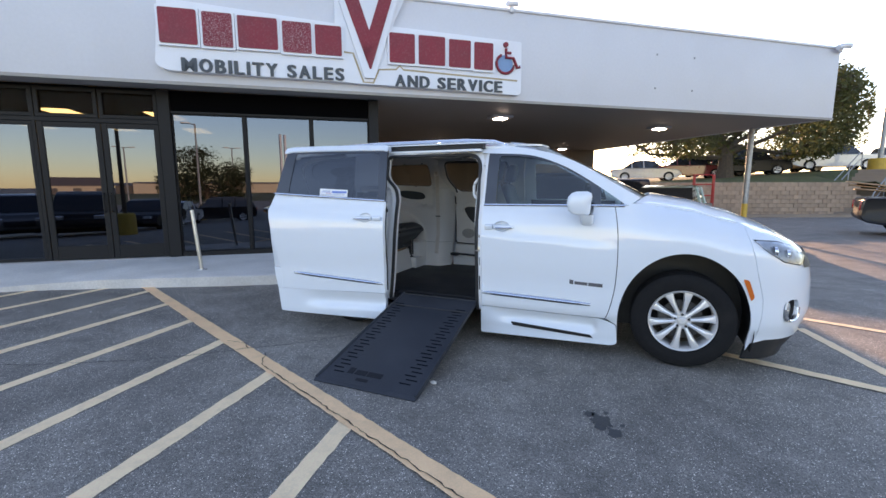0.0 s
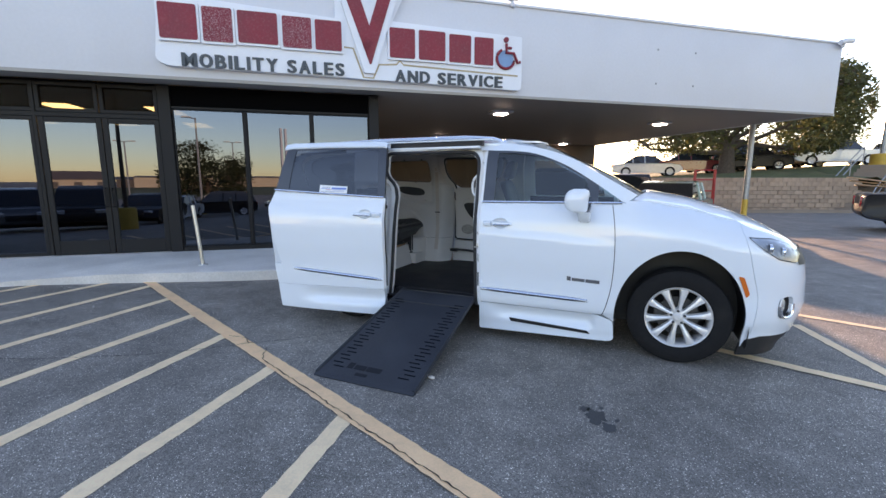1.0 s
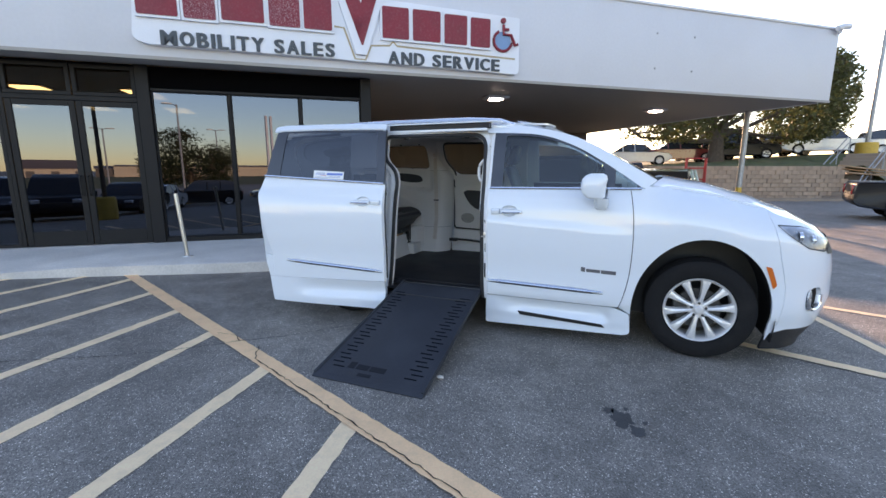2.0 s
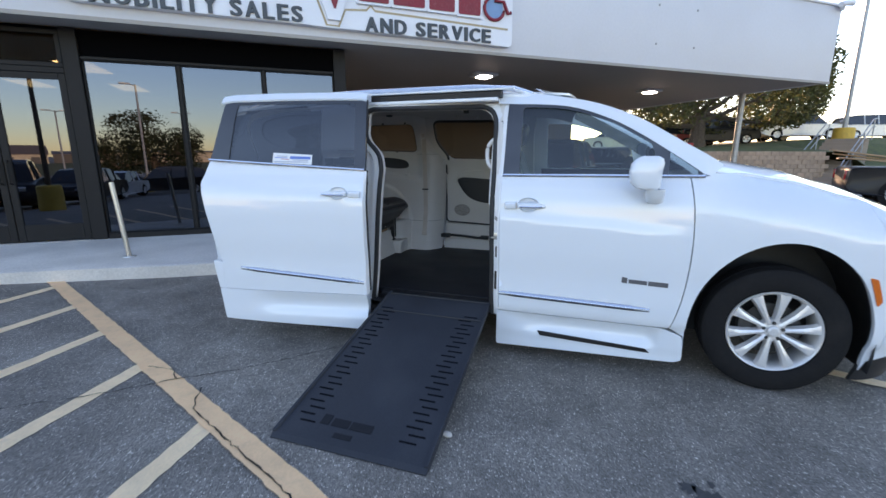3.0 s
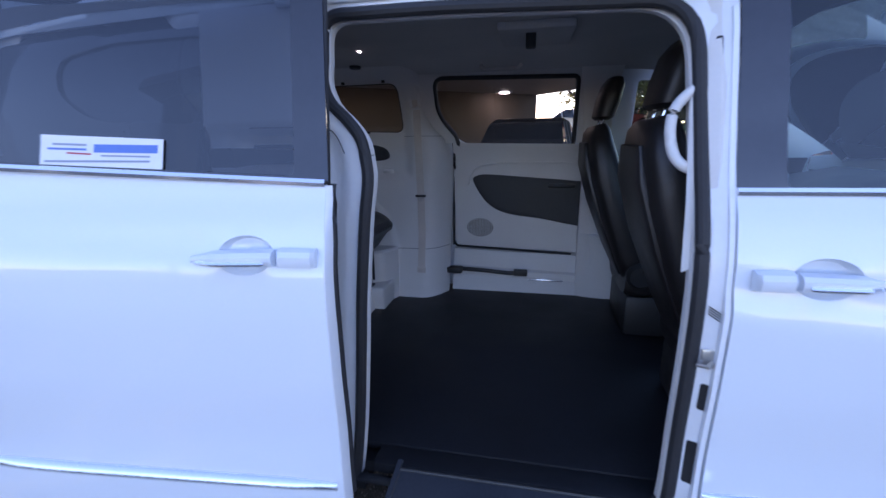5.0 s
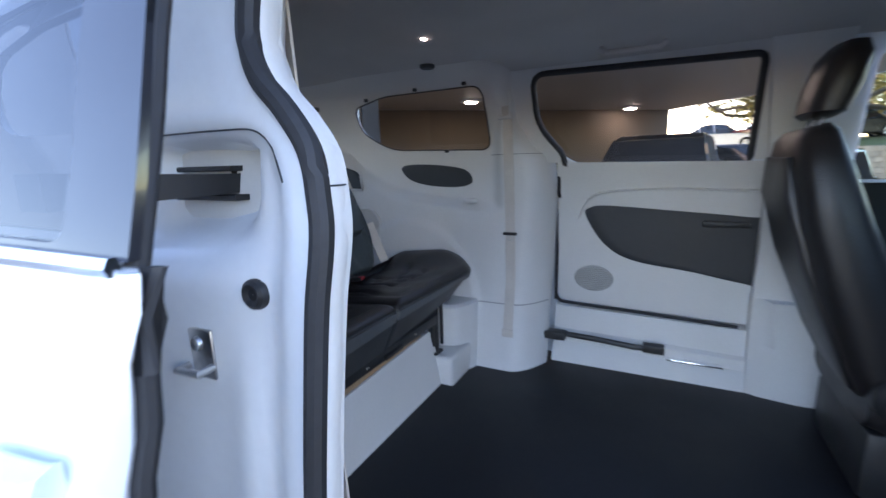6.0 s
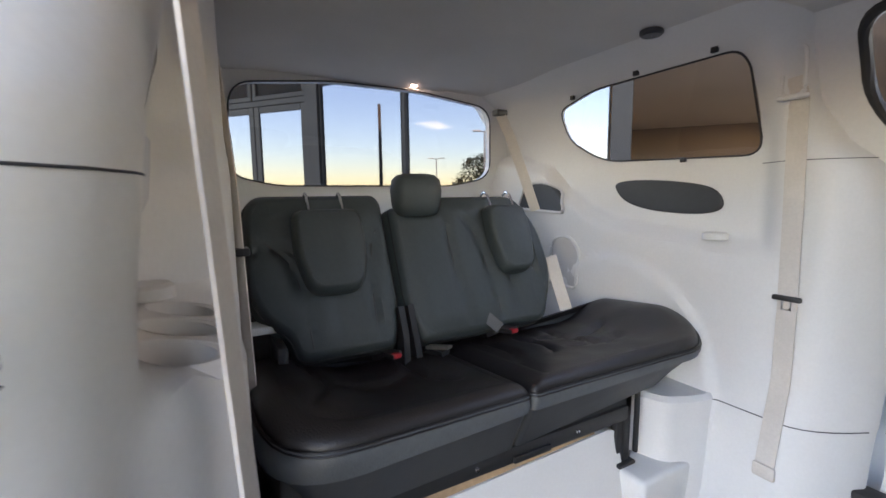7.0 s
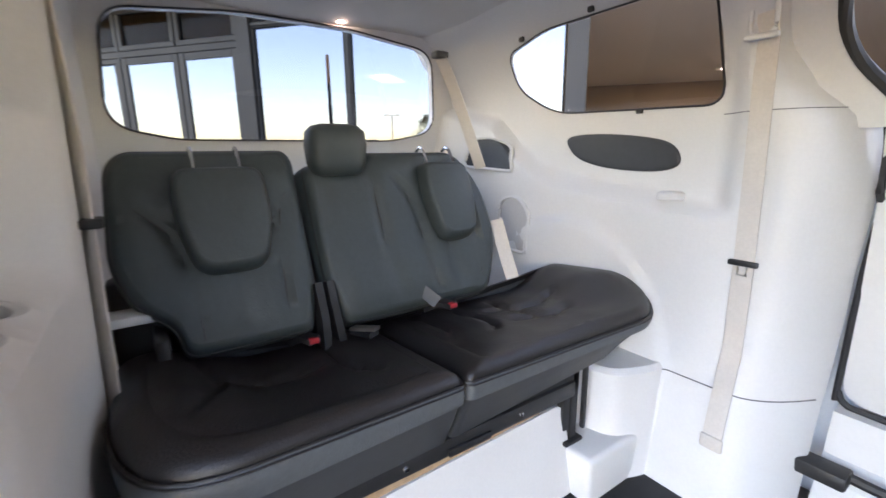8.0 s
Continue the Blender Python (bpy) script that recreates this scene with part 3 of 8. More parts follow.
door_z = 2.50
shop_window("window_1", -6.75, -5.66, WALK_TOP, door_z, "dark tinted shop sidelight in a bronze frame")
shop_door("door_1", -5.60, -4.70, door_z, True, "closed dark tinted glass shop door in bronze frame")
shop_door("door_2", -4.69, -3.83, door_z, False, "closed dark tinted glass shop door in bronze frame")
for k, (u0, u1) in enumerate(((-6.75, -5.62), (-5.60, -4.72), (-4.70, -3.83))):
    shop_window("window_%d" % (k + 2), u0, u1, 2.58, 3.06, "dark transom light above the shop doors", TRANSOM_GLASS)
for k, (u0, u1) in enumerate(((-3.62, -2.47), (-2.42, -1.30), (-1.25, -0.20))):
    shop_window("window_%d" % (k + 5), u0, u1, WALK_TOP + 0.08, 2.70, "tall tinted shop window reflecting the parking lot", t=0.016)
w = set_on_site(thing("wall_front", "dark bronze shop front framing with black head panel", "wall", kind="structure"))
for args in ((-3.82, -3.63, -0.03, 0.12, WALK_TOP, 3.09), (-0.19, 0.0, -0.03, 0.15, 0.02, 3.09), (-2.468, -2.422, 0.0, 0.10, WALK_TOP + 0.08, 2.70), (-1.298, -1.252, 0.0, 0.10, WALK_TOP + 0.08, 2.70), (-5.66, -5.61, 0.0, 0.10, WALK_TOP, 3.06), (-6.75, -3.83, 0.003, 0.09, 2.503, 2.578), (-3.62, -0.20, -0.01, 0.14, 0.02, WALK_TOP + 0.077), (-3.628, -0.195, -0.004, 0.11, 2.703, 2.745)):
    frame_bar(w, "mullion", *args)
frame_bar(w, "head_panel", -3.628, -0.195, 0.02, 0.12, 2.75, 3.09, BLACK_PANEL)
frame_bar(w, "head_panel", -6.75, -3.83, 0.02, 0.10, 3.062, 3.095, BLACK_PANEL)
frame_bar(w, "wall_panel", -40, -6.76, 0.0, 0.25, 0.0, 3.09, BROWN_WALL)
frame_bar(w, "threshold", -6.75, -3.83, -0.06, 0.06, WALK_TOP - 0.05, WALK_TOP + 0.01, STEEL)
# the showroom behind the glass, its dimness put into one dark colour
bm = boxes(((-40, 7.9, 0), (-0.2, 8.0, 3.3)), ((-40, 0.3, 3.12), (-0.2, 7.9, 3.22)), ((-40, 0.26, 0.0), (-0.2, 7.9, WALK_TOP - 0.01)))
set_on_site(solid("wall_inner", bm, ROOM_DARK, "showroom walls floor and ceiling behind tinted glass, coloured dark for dimness", "wall", kind="structure", smooth=0))
bm = boxes(((-0.19, 0.16, 0.0), (0.0, 30, 3.09)))
set_on_site(solid("wall_side", bm, BROWN_WALL, "tan side wall under the drive-through canopy", "wall", kind="structure", smooth=0))
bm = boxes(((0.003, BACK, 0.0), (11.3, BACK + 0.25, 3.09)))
set_on_site(solid("wall_back", bm, DIM_WALL, "back wall under the drive-through canopy, its tan darkened for shade", "wall", kind="structure", smooth=0))


def troffer(u, v):
    t = set_on_site(thing("ceiling_light", "lit warm recessed panel light in the showroom ceiling", "ceiling light", "showroom lights"))
    bm = boxes(((u - 0.33, v - 0.64, 3.085), (u + 0.33, v + 0.64, 3.118)))
    part("frame", bm, TRIM_METAL, t)
    bm = boxes(((u - 0.29, v - 0.60, 3.078), (u + 0.29, v + 0.60, 3.083)))
    part("diffuser", bm, LIGHT_PANEL, t, "glowing warm diffuser")


for u, v in ((-8.6, 3.2), (-6.6, 3.2), (-4.6, 3.2), (-8.6, 6.0), (-6.6, 6.0), (-4.6, 6.0)):
    troffer(u, v)

# canopy and fascia
c = set_on_site(thing("canopy", "deep white fascia canopy reaching out over the drive-through", "canopy", kind="structure"))
bm = boxes(((-40, EAVE, SOFFIT_Z), (U_END, EAVE + 0.12, FASCIA_TOP)), ((U_END - 0.12, EAVE + 0.12, SOFFIT_Z), (U_END, BACK + 1.0, FASCIA_TOP)), bevel=0.008)
part("fascia", bm, FASCIA, c)
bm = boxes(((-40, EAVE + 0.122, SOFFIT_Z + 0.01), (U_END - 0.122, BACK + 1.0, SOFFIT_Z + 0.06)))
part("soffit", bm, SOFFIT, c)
bm = boxes(((-40, EAVE + 0.13, FASCIA_TOP - 0.2), (U_END - 0.13, 30, FASCIA_TOP - 0.1)))
part("roof", bm, FASCIA, c)
bm = boxes(((-40, EAVE - 0.035, FASCIA_TOP), (U_END + 0.05, EAVE + 0.16, FASCIA_TOP + 0.05)), ((U_END - 0.15, EAVE + 0.16, FASCIA_TOP), (U_END + 0.05, BACK + 1.0, FASCIA_TOP + 0.05)), bevel=0.008)
part("coping", bm, TRIM_METAL, c)
bm = boxes(((-40, EAVE - 0.012, SOFFIT_Z - 0.02), (U_END + 0.008, EAVE + 0.10, SOFFIT_Z + 0.03)))
part("drip_edge", bm, SOFFIT, c)
for u, z in ((6.0, 4.25), (7.0, 4.25), (6.0, 3.55), (7.0, 3.55)):
    bm = boxes(((u - 0.02, EAVE - 0.012, z - 0.02), (u + 0.02, EAVE, z + 0.02)), bevel=0.005)
    part("bolt", bm, GALVANISED, c)


def downlight(u, v):
    t = set_on_site(thing("ceiling_light", "lit surface-mounted canopy downlight", "ceiling light", "canopy lights"))
    bm = boxes(((u - 0.26, v - 0.2, SOFFIT_Z - 0.05), (u + 0.26, v + 0.2, SOFFIT_Z + 0.008)), bevel=0.01)
    part("housing", bm, TRIM_METAL, t)
    bm = boxes(((u - 0.13, v - 0.13, SOFFIT_Z - 0.075), (u + 0.13, v + 0.13, SOFFIT_Z - 0.052)), bevel=0.01)
    part("lens", bm, CANOPY_LIGHT, t, "glowing white lens")


for u, v in ((3.1, 1.2), (8.27, 1.82), (3.15, 7.15), (9.2, 8.6)):
    downlight(u, v)

p = set_on_site(thing("canopy_post", "grey steel canopy post with a yellow painted foot", "post", kind="structure"))
bm = bmesh.new()
tube(bm, [(11.2, 1.4, 0.9), (11.2, 1.4, SOFFIT_Z + 0.01)], 0.075, 16)
part("shaft", bm, GALVANISED, p)
bm = bmesh.new()
tube(bm, [(11.2, 1.4, 0.0), (11.2, 1.4, 0.9)], 0.08, 16)
part("foot", bm, YELLOW_PAINT, p, "yellow painted foot")

h = thing("bollard", "slim leaning brushed steel handrail post set in the walkway", "post", at=site(-2.98, -1.45, 0.155))
bm = bmesh.new()
tube(bm, [(0, 0, 0), (-0.09, -0.02, 0.92)], 0.028, 14)
part("shaft", bm, STEEL, h)
bm = bmesh.new()
lathe(bm, [(0.0, 0.012), (0.07, 0.012), (0.075, 0.0), (0.0, 0.0)], "z", sides=20)
part("base_plate", bm, STEEL, h)

# ---- the minivan: x forward from the front axle, y from its near flank inwards, z up ----
CY = 0.89


def lerp_table(table, v):
    for (a, p), (b, q) in zip(table, table[1:]):
        if v <= b:
            t = min(1.0, max(0.0, (v - a) / (b - a)))
            t = t * t * (3 - 2 * t) * 0.35 + t * 0.65
            return p + (q - p) * t
    return table[-1][1]


FLANK = [(0.08, 0.045), (0.13, 0.0), (0.20, -0.022), (0.33, -0.03), (0.37, -0.058), (0.47, -0.066), (0.60, -0.066), (0.80, -0.085), (0.98, -0.092), (1.10, -0.085), (1.20, -0.06), (1.26, -0.028), (1.45, 0.025), (1.60, 0.065), (1.72, 0.105), (1.78, 0.145), (1.82, 0.21)]
HOOD_EDGE = [(-0.60, 1.30), (-0.3, 1.285), (0.0, 1.235), (0.3, 1.15), (0.5, 1.07), (0.70, 0.975), (0.95, 0.85)]


def soft_step(v):
    v = min(1.0, max(0.0, v))
    return v * v * (3 - 2 * v)


def flank(x, z):
    """The near side's outer surface."""
    y = lerp_table(FLANK, z)
    fade = soft_step((-0.30 - x) / 0.5)
    y += fade * 0.007 * math.tanh((z - 0.948 + 0.063 * (x + 0.5)) / 0.012)
    if x > -0.5:
        y += 0.045 * ((x + 0.5) / 0.9) ** 2
        crest = lerp_table(HOOD_EDGE, x)
        if x > -0.45 and z > crest - 0.22:
            y += 0.17 * min(1.0, ((z - crest + 0.22) / 0.22)) ** 2 * min(1.0, (x + 0.45) / 0.2)
    if x < -2.7:
        y += 0.05 * ((-2.7 - x) / 1.4) ** 2
    return y


def near(x, z):
    return (x, flank(x, z), z)


def far(x, z):
    return (x, 2 * CY - flank(x, z), z)


def inset(d):
    return lambda x, z: (x, flank(x, z) + d, z)


van = thing("minivan", "white wheelchair-accessible minivan with open sliding door and lowered ramp", "minivan")

# roof line seen from the side, from the windscreen foot back
ROOF_SIDE = curve([(-0.36, 1.335), (-0.60, 1.475), (-0.835, 1.612), (-1.105, 1.715), (-1.46, 1.782), (-1.70, 1.79)], 6)
DOOR_TOP = curve([(-0.475, 1.287), (-0.60, 1.375), (-0.80, 1.505), (-1.00, 1.612), (-1.26, 1.695), (-1.63, 1.722)], 6)
GLASS_TOP = curve([(-0.715, 1.43), (-0.85, 1.515), (-1.01, 1.598), (-1.26, 1.675), (-1.525, 1.697)], 6)

# near side: pillar and cant rail above the front door
rail = ROOF_SIDE + [(-1.70, 1.726)] + DOOR_TOP[::-1] + [(-0.44, 1.275)]
part("roof_pillar", patch(near, rail, step=0.05, thick=0.05, inward=(0, 1, 0)), PAINT, van)

def handle_cup(x0, x1, z):
    """The outline of the finger bowl behind a door handle."""
    mid = x0 + 0.42 * (x1 - x0)
    return [(mid + 0.068 * math.cos(a), z + 0.006 + 0.046 * math.sin(a)) for a in (2 * math.pi * k / 26 for k in range(26))]


# front door with its glass
door_front = curve([(-0.545, 1.27), (-0.515, 1.08), (-0.505, 0.85), (-0.515, 0.62), (-0.545, 0.45), (-0.575, 0.352)], 5)
skin = door_front + [(-1.628, 0.352), (-1.632, 1.255), (-1.632, 1.262)]
front_door = part("front_door", patch(near, rounded(skin, 0.012, 2), [handle_cup(-1.345, -1.60, 1.075)], step=0.03, thick=0.05, inward=(0, 1, 0)), PAINT, van, "closed white front passenger door")
frame_outer = DOOR_TOP + [(-1.632, 1.266), (-0.49, 1.272)]
glass_main = rounded([(-0.70, 1.268), *GLASS_TOP[2:-1], (-1.53, 1.694), (-1.53, 1.268)], 0.02, 3)
glass_small = rounded([(-0.655, 1.272), (-0.655, 1.425), (-0.50, 1.305), (-0.50, 1.275)], 0.012, 3)
part("window_frame", patch(inset(0.004), frame_outer, [glass_main, glass_small], step=0.06, thick=0.03, inward=(0, 1, 0)), PILLAR_GLOSS, front_door, "gloss black window frame")
part("window_glass", patch(inset(0.014), glass_main, step=0.08), FRONT_GLASS, front_door)
part("quarter_light", patch(inset(0.014), glass_small, step=0.08), FRONT_GLASS, front_door)
bm = bmesh.new()
tube(bm, [(x, flank(x, 1.262) - 0.004, 1.264 + 0.008 * (x + 1.63)) for x in np.linspace(-1.632, -0.47, 24)], 0.0085, 6, flat=1.2)
part("belt_moulding", bm, CHROME, front_door, "satin chrome belt moulding")


def body_moulding(parent, place, x0, x1, z0, z1):
    bm = bmesh.new()
    xs = np.linspace(x0, x1, 18)
    loft(bm, [[Vector(place(x, z0 + (z1 - z0) * (x - x0) / (x1 - x0))) + Vector((0, a, b)) * min(1, 0.35 + 5 * min(k, 17 - k) / 17) for a, b in ((0.004, 0.016), (-0.012, 0.004), (-0.016, -0.004), (-0.010, -0.009), (0.004, -0.009))] for k, x in enumerate(xs)])
    strip = part("side_moulding", bm, CHROME, parent, "chrome side moulding")
    bm = bmesh.new()
    tube(bm, [Vector(place(x, z0 + (z1 - z0) * (x - x0) / (x1 - x0) - 0.016)) + Vector((0, -0.003, 0)) for x in xs], [0.007 * min(1, 0.35 + 5 * min(k, 17 - k) / 17) for k in range(18)], 6)
    part("moulding_base", bm, PILLAR_GLOSS, parent)
    return strip


body_moulding(front_door, near, -1.628, -0.69, 0.487, 0.468)


def pull_handle(parent, place, x0, x1, z):
    """A bar handle over a finger bowl: chrome strip along its blade, a square cap at the end next to the pivot."""
    cup = handle_cup(x0, x1, z)
    mx, mz = sum(p[0] for p in cup) / len(cup), sum(p[1] for p in cup) / len(cup)
    bm = bmesh.new()
    loft(bm, [[Vector(place(mx + (a - mx) * k, mz + (b - mz) * k)) + Vector((0, d, 0)) for a, b in cup] for k, d in ((1.02, -0.001), (0.99, 0.002), (0.93, 0.012), (0.78, 0.022), (0.45, 0.028), (0.08, 0.029))], caps=False)
    part("finger_bowl", bm, PAINT, parent)
    span, xs = x1 - x0, np.linspace(0, 1, 22)

    def section(f, low, high, out):
        c = Vector(place(x0 + span * f, z + 0.004 * math.sin(math.pi * f)))
        return [c + Vector((0, a * out, b)) for a, b in ((-0.2, low), (-0.85, low * 0.75), (-1.0, low * 0.2), (-1.0, high * 0.3), (-0.8, high * 0.8), (-0.2, high))]

    bm = bmesh.new()
    loft(bm, [section(f, -0.010 - 0.013 * min(1, 5 * f), 0.008 + 0.011 * min(1, 5 * f), 0.012 + 0.026 * min(1, 4.5 * f)) for f in xs[xs < 0.70]])
    handle = part("door_handle", bm, PAINT, parent, "white pull handle with chrome strip")
    bm = bmesh.new()
    loft(bm, [section(f, -0.026, 0.023, o) for f, o in ((0.712, 0.036), (0.72, 0.040), (0.85, 0.040), (0.97, 0.036), (0.995, 0.026), (1.0, 0.008))])
    part("handle_cap", bm, PAINT, parent)
    bm = bmesh.new()
    tube(bm, [Vector(place(x0 + span * f, z - 0.002 - 0.004 * f)) + Vector((0, -0.016 - 0.024 * min(1, 4.5 * f), 0)) for f in np.linspace(0.04, 0.62, 14)], [0.003] + [0.0065] * 12 + [0.004], 6)
    part("handle_strip", bm, CHROME, parent)
    return handle


pull_handle(front_door, near, -1.345, -1.60, 1.075)

# lettering on the door stays plain bars
bm = bmesh.new()
for x0, x1, z0, z1 in ((-0.864, -0.832, 0.624, 0.660), (-0.824, -0.720, 0.622, 0.648), (-0.714, -0.604, 0.616, 0.645)):
    patch(inset(-0.002), [(x0, z0), (x1, z0 - 0.004), (x1, z1 - 0.004), (x0, z1)], step=0.05, bm=bm)
part("decal", bm, DECAL, front_door, "small dark maker decal")

# mirror, folded back against the door
bm = bmesh.new()
sections = []
for z, cx, hx, hy in ((1.203, -0.770, 0.040, 0.035), (1.213, -0.782, 0.064, 0.048), (1.245, -0.797, 0.082, 0.056), (1.30, -0.800, 0.088, 0.060), (1.345, -0.792, 0.088, 0.056), (1.372, -0.784, 0.072, 0.044), (1.386, -0.780, 0.044, 0.026)):
    sections.append([Vector((cx + hx * math.copysign(abs(math.cos(a)) ** 0.7, math.cos(a)), -0.212 + 0.35 * (cx + 0.80 + hx * math.cos(a)) + hy * 0.85 * math.copysign(abs(math.sin(a)) ** 0.8, math.sin(a)), z)) for a in (2 * math.pi * i / 26 for i in range(26))])
loft(bm, sections)
mirror = part("wing_mirror", bm, PAINT, van, "white wing mirror folded against the door")
bm = bmesh.new()
sections = []
for z, cx, hx, hy in ((1.122, -0.738, 0.030, 0.03), (1.132, -0.738, 0.046, 0.042), (1.17, -0.739, 0.050, 0.046), (1.204, -0.742, 0.052, 0.046)):
    sections.append([Vector((cx + hx * math.copysign(abs(math.cos(a)) ** 0.6, math.cos(a)), -0.150 + 0.45 * (1.13 - z) + hy * math.copysign(abs(math.sin(a)) ** 0.7, math.sin(a)), z)) for a in (2 * math.pi * i / 22 for i in range(22))])
loft(bm, sections)
part("mirror_foot", bm, PAINT, mirror)
bm = bmesh.new()
tube(bm, [(-0.745, -0.15, 1.18), (-0.745, -0.085, 1.20), (-0.745, -0.03, 1.245)], [0.04, 0.04, 0.045], 12)
part("mirror_arm", bm, PILLAR_GLOSS, mirror)
bm = bmesh.new()
pad(bm, [(0.06 * math.cos(a), 0.055 * math.sin(a)) for a in (2 * math.pi * i / 22 for i in range(22))], lambda a, b, h: Vector((-0.805 + a, -0.168 + 0.35 * a + h * 0.2, 1.295 + b)), 0.008, 0.01, 2)
part("mirror_glass", bm, CHROME, mirror)

# sill panel with its black step strip
sill = [(-1.645, 0.345), (-1.649, 0.088), (-1.5, 0.092), (-0.515, 0.118), (-0.475, 0.138), (-0.49, 0.30), (-0.62, 0.345)]


def sill_surface(x, z):
    """Lower ground-effect panel: scooped above a ledge that carries the step strip."""
    y = flank(x, max(z, 0.17))
    if -1.55 < x < -0.62 and z > 0.2:
        t = min(1, (x + 1.55) / 0.25, (-0.62 - x) / 0.06)
        y += 0.045 * t * math.sin(math.pi * min(1, max(0, (z - 0.20) / 0.145))) 
    return (x, y, z)


sill_panel = part("sill_panel", patch(sill_surface, rounded(sill, 0.02, 3), step=0.025, thick=0.05, inward=(0, 1, 0)), PAINT, van)
bm = bmesh.new()
patch(lambda x, z: (x, flank(x, z) - 0.006, z), rounded([(-1.365, 0.224), (-0.69, 0.190), (-0.66, 0.160), (-1.345, 0.192)], 0.006, 2), step=0.06, thick=0.01, inward=(0, 1, 0), bm=bm)
part("step_strip", bm, BLACK_PLASTIC, sill_panel, "black rubber step strip")
# front fender, and the nose that wraps round to the other side
NOSE = [(0.15, 0.80), (0.30, 0.90), (0.50, 0.955), (0.68, 0.945), (0.80, 0.925), (0.92, 0.875), (1.02, 0.775), (1.10, 0.64)]


def nose(s, z):
    """s runs along the flank, then from s = 0.3 on round the nose to the centre line at s = 1.6."""
    if s <= 0.30:
        return near(s, z)
    t = (s - 0.30) / 1.3 * math.pi / 2
    y0, reach = flank(0.30, z), lerp_table(NOSE, z) - 0.30
    return (0.30 + reach * max(0, math.sin(t)) ** 0.92, y0 + (CY - y0) * (1 - max(0, math.cos(t)) ** 0.80), z)


ARCH = [(-0.016 + 0.468 * math.cos(a), 0.345 + 0.578 * math.sin(a)) for a in (math.radians(d) for d in range(-8, 189, 6))]


def crest(s):
    x = nose(s, 0.95)[0]
    return lerp_table(HOOD_EDGE, x)


def hood_height(x, y):
    e = lerp_table(HOOD_EDGE, x)
    return e + 0.085 * (1 - min(1, abs((y - CY) / 0.80)) ** 2.4) * min(1, max(0, (0.92 - x) / 0.25))


def hood_line(s):
    """The height at which the nose meets the hood."""
    z = 1.0
    for _ in range(12):
        x, y, _z = nose(s, z)
        z = 0.5 * z + 0.5 * hood_height(x, y)
    return z


fender = [(-0.478, 0.152)] + [(x, z) for x, z in ARCH[::-1] if z > 0.2] + [(0.46, 0.20), (0.50, 0.30)]
top = [(s, hood_line(s) if s > 0.3 else crest(s)) for s in np.linspace(0.42, -0.44, 14)]
fender_out = fender + [(0.52, 0.32), (0.52, 0.60), (0.46, 0.80), (0.425, 0.98), (0.42, 1.05)] + top + [(-0.44, 1.275), (-0.54, 1.268)] + [(x + 0.006, z) for x, z in door_front[1:]] + [(-0.57, 0.35), (-0.485, 0.30)]
part("fender", patch(nose, fender_out, step=0.04, thick=0.03, inward=(0, 1, 0)), PAINT, van)
bumper = [(0.47, 0.255), (0.525, 0.32), (0.525, 0.60), (0.465, 0.80), (0.43, 0.98), (0.425, 1.05)] + [(s, hood_line(s)) for s in np.linspace(0.425, 1.6, 14)] + [(1.6, 0.295), (0.62, 0.29)]
fog_hole = [(0.83 + 0.078 * math.copysign(abs(math.cos(a)) ** 0.6, math.cos(a)), 0.522 + 0.078 * math.copysign(abs(math.sin(a)) ** 0.6, math.sin(a))) for a in (2 * math.pi * k / 20 for k in range(20))]
bumper_skin = part("bumper", patch(nose, bumper, [fog_hole], step=0.045, thick=0.03, inward=lambda p: (Vector((0.1, CY, p.z)) - p).normalized()), PAINT, van)
part("lower_lip", patch(lambda s, z: Vector(nose(s, z)) + Vector((0.0, 0.012, 0)), [(0.45, 0.12), (0.455, 0.225), (0.51, 0.275), (0.62, 0.295), (1.6, 0.30), (1.6, 0.12)], step=0.05, thick=0.02, inward=lambda p: (Vector((0.1, CY, p.z)) - p).normalized()), BLACK_PLASTIC, bumper_skin, "black lower air dam")
c0 = Vector(nose(0.83, 0.518))
way = Vector((0.75, -0.66, 0))
side_way = Vector((0.66, 0.75, 0))


def fog_ring(rr, dd, a0, a1, n):
    """Points of a soft square round the fog lamp, dd out from the bumper."""
    return [c0 + side_way * rr * math.copysign(abs(math.cos(a)) ** 0.75, math.cos(a)) + Vector((0, 0, 1.05 * rr * math.copysign(abs(math.sin(a)) ** 0.75, math.sin(a)))) + way * dd for a in np.linspace(a0, a1, n)]


bm = bmesh.new()
loft(bm, [fog_ring(rr, dd, 0, 2 * math.pi * 27 / 28, 28) for rr, dd in ((0.088, -0.012), (0.078, -0.03), (0.066, -0.055), (0.03, -0.06), (0.004, -0.06))], caps=False)
part("fog_recess", bm, BLACK_PLASTIC, bumper_skin, "black fog lamp recess")
bm = bmesh.new()
loft(bm, [fog_ring(rr, dd, radians(175), radians(372), 22) for rr, dd in ((0.060, -0.024), (0.064, 0.004), (0.074, 0.010), (0.084, 0.002), (0.086, -0.01))], caps=False, closed=False)
part("fog_lamp_ring", bm, CHROME, bumper_skin, "chrome half ring under the fog lamp")
bm = bmesh.new()
loft(bm, [fog_ring(rr, dd, 0, 2 * math.pi * 23 / 24, 24) for rr, dd in ((0.050, -0.056), (0.048, -0.040), (0.036, -0.034), (0.004, -0.032))], caps=False)
part("fog_lamp", bm, LAMP_BOWL, bumper_skin)
lamp_shape = rounded([(0.46, 1.035), (0.75, 1.025), (0.98, 0.985), (1.03, 0.895), (0.94, 0.855), (0.72, 0.885), (0.59, 0.945)], 0.02, 3)
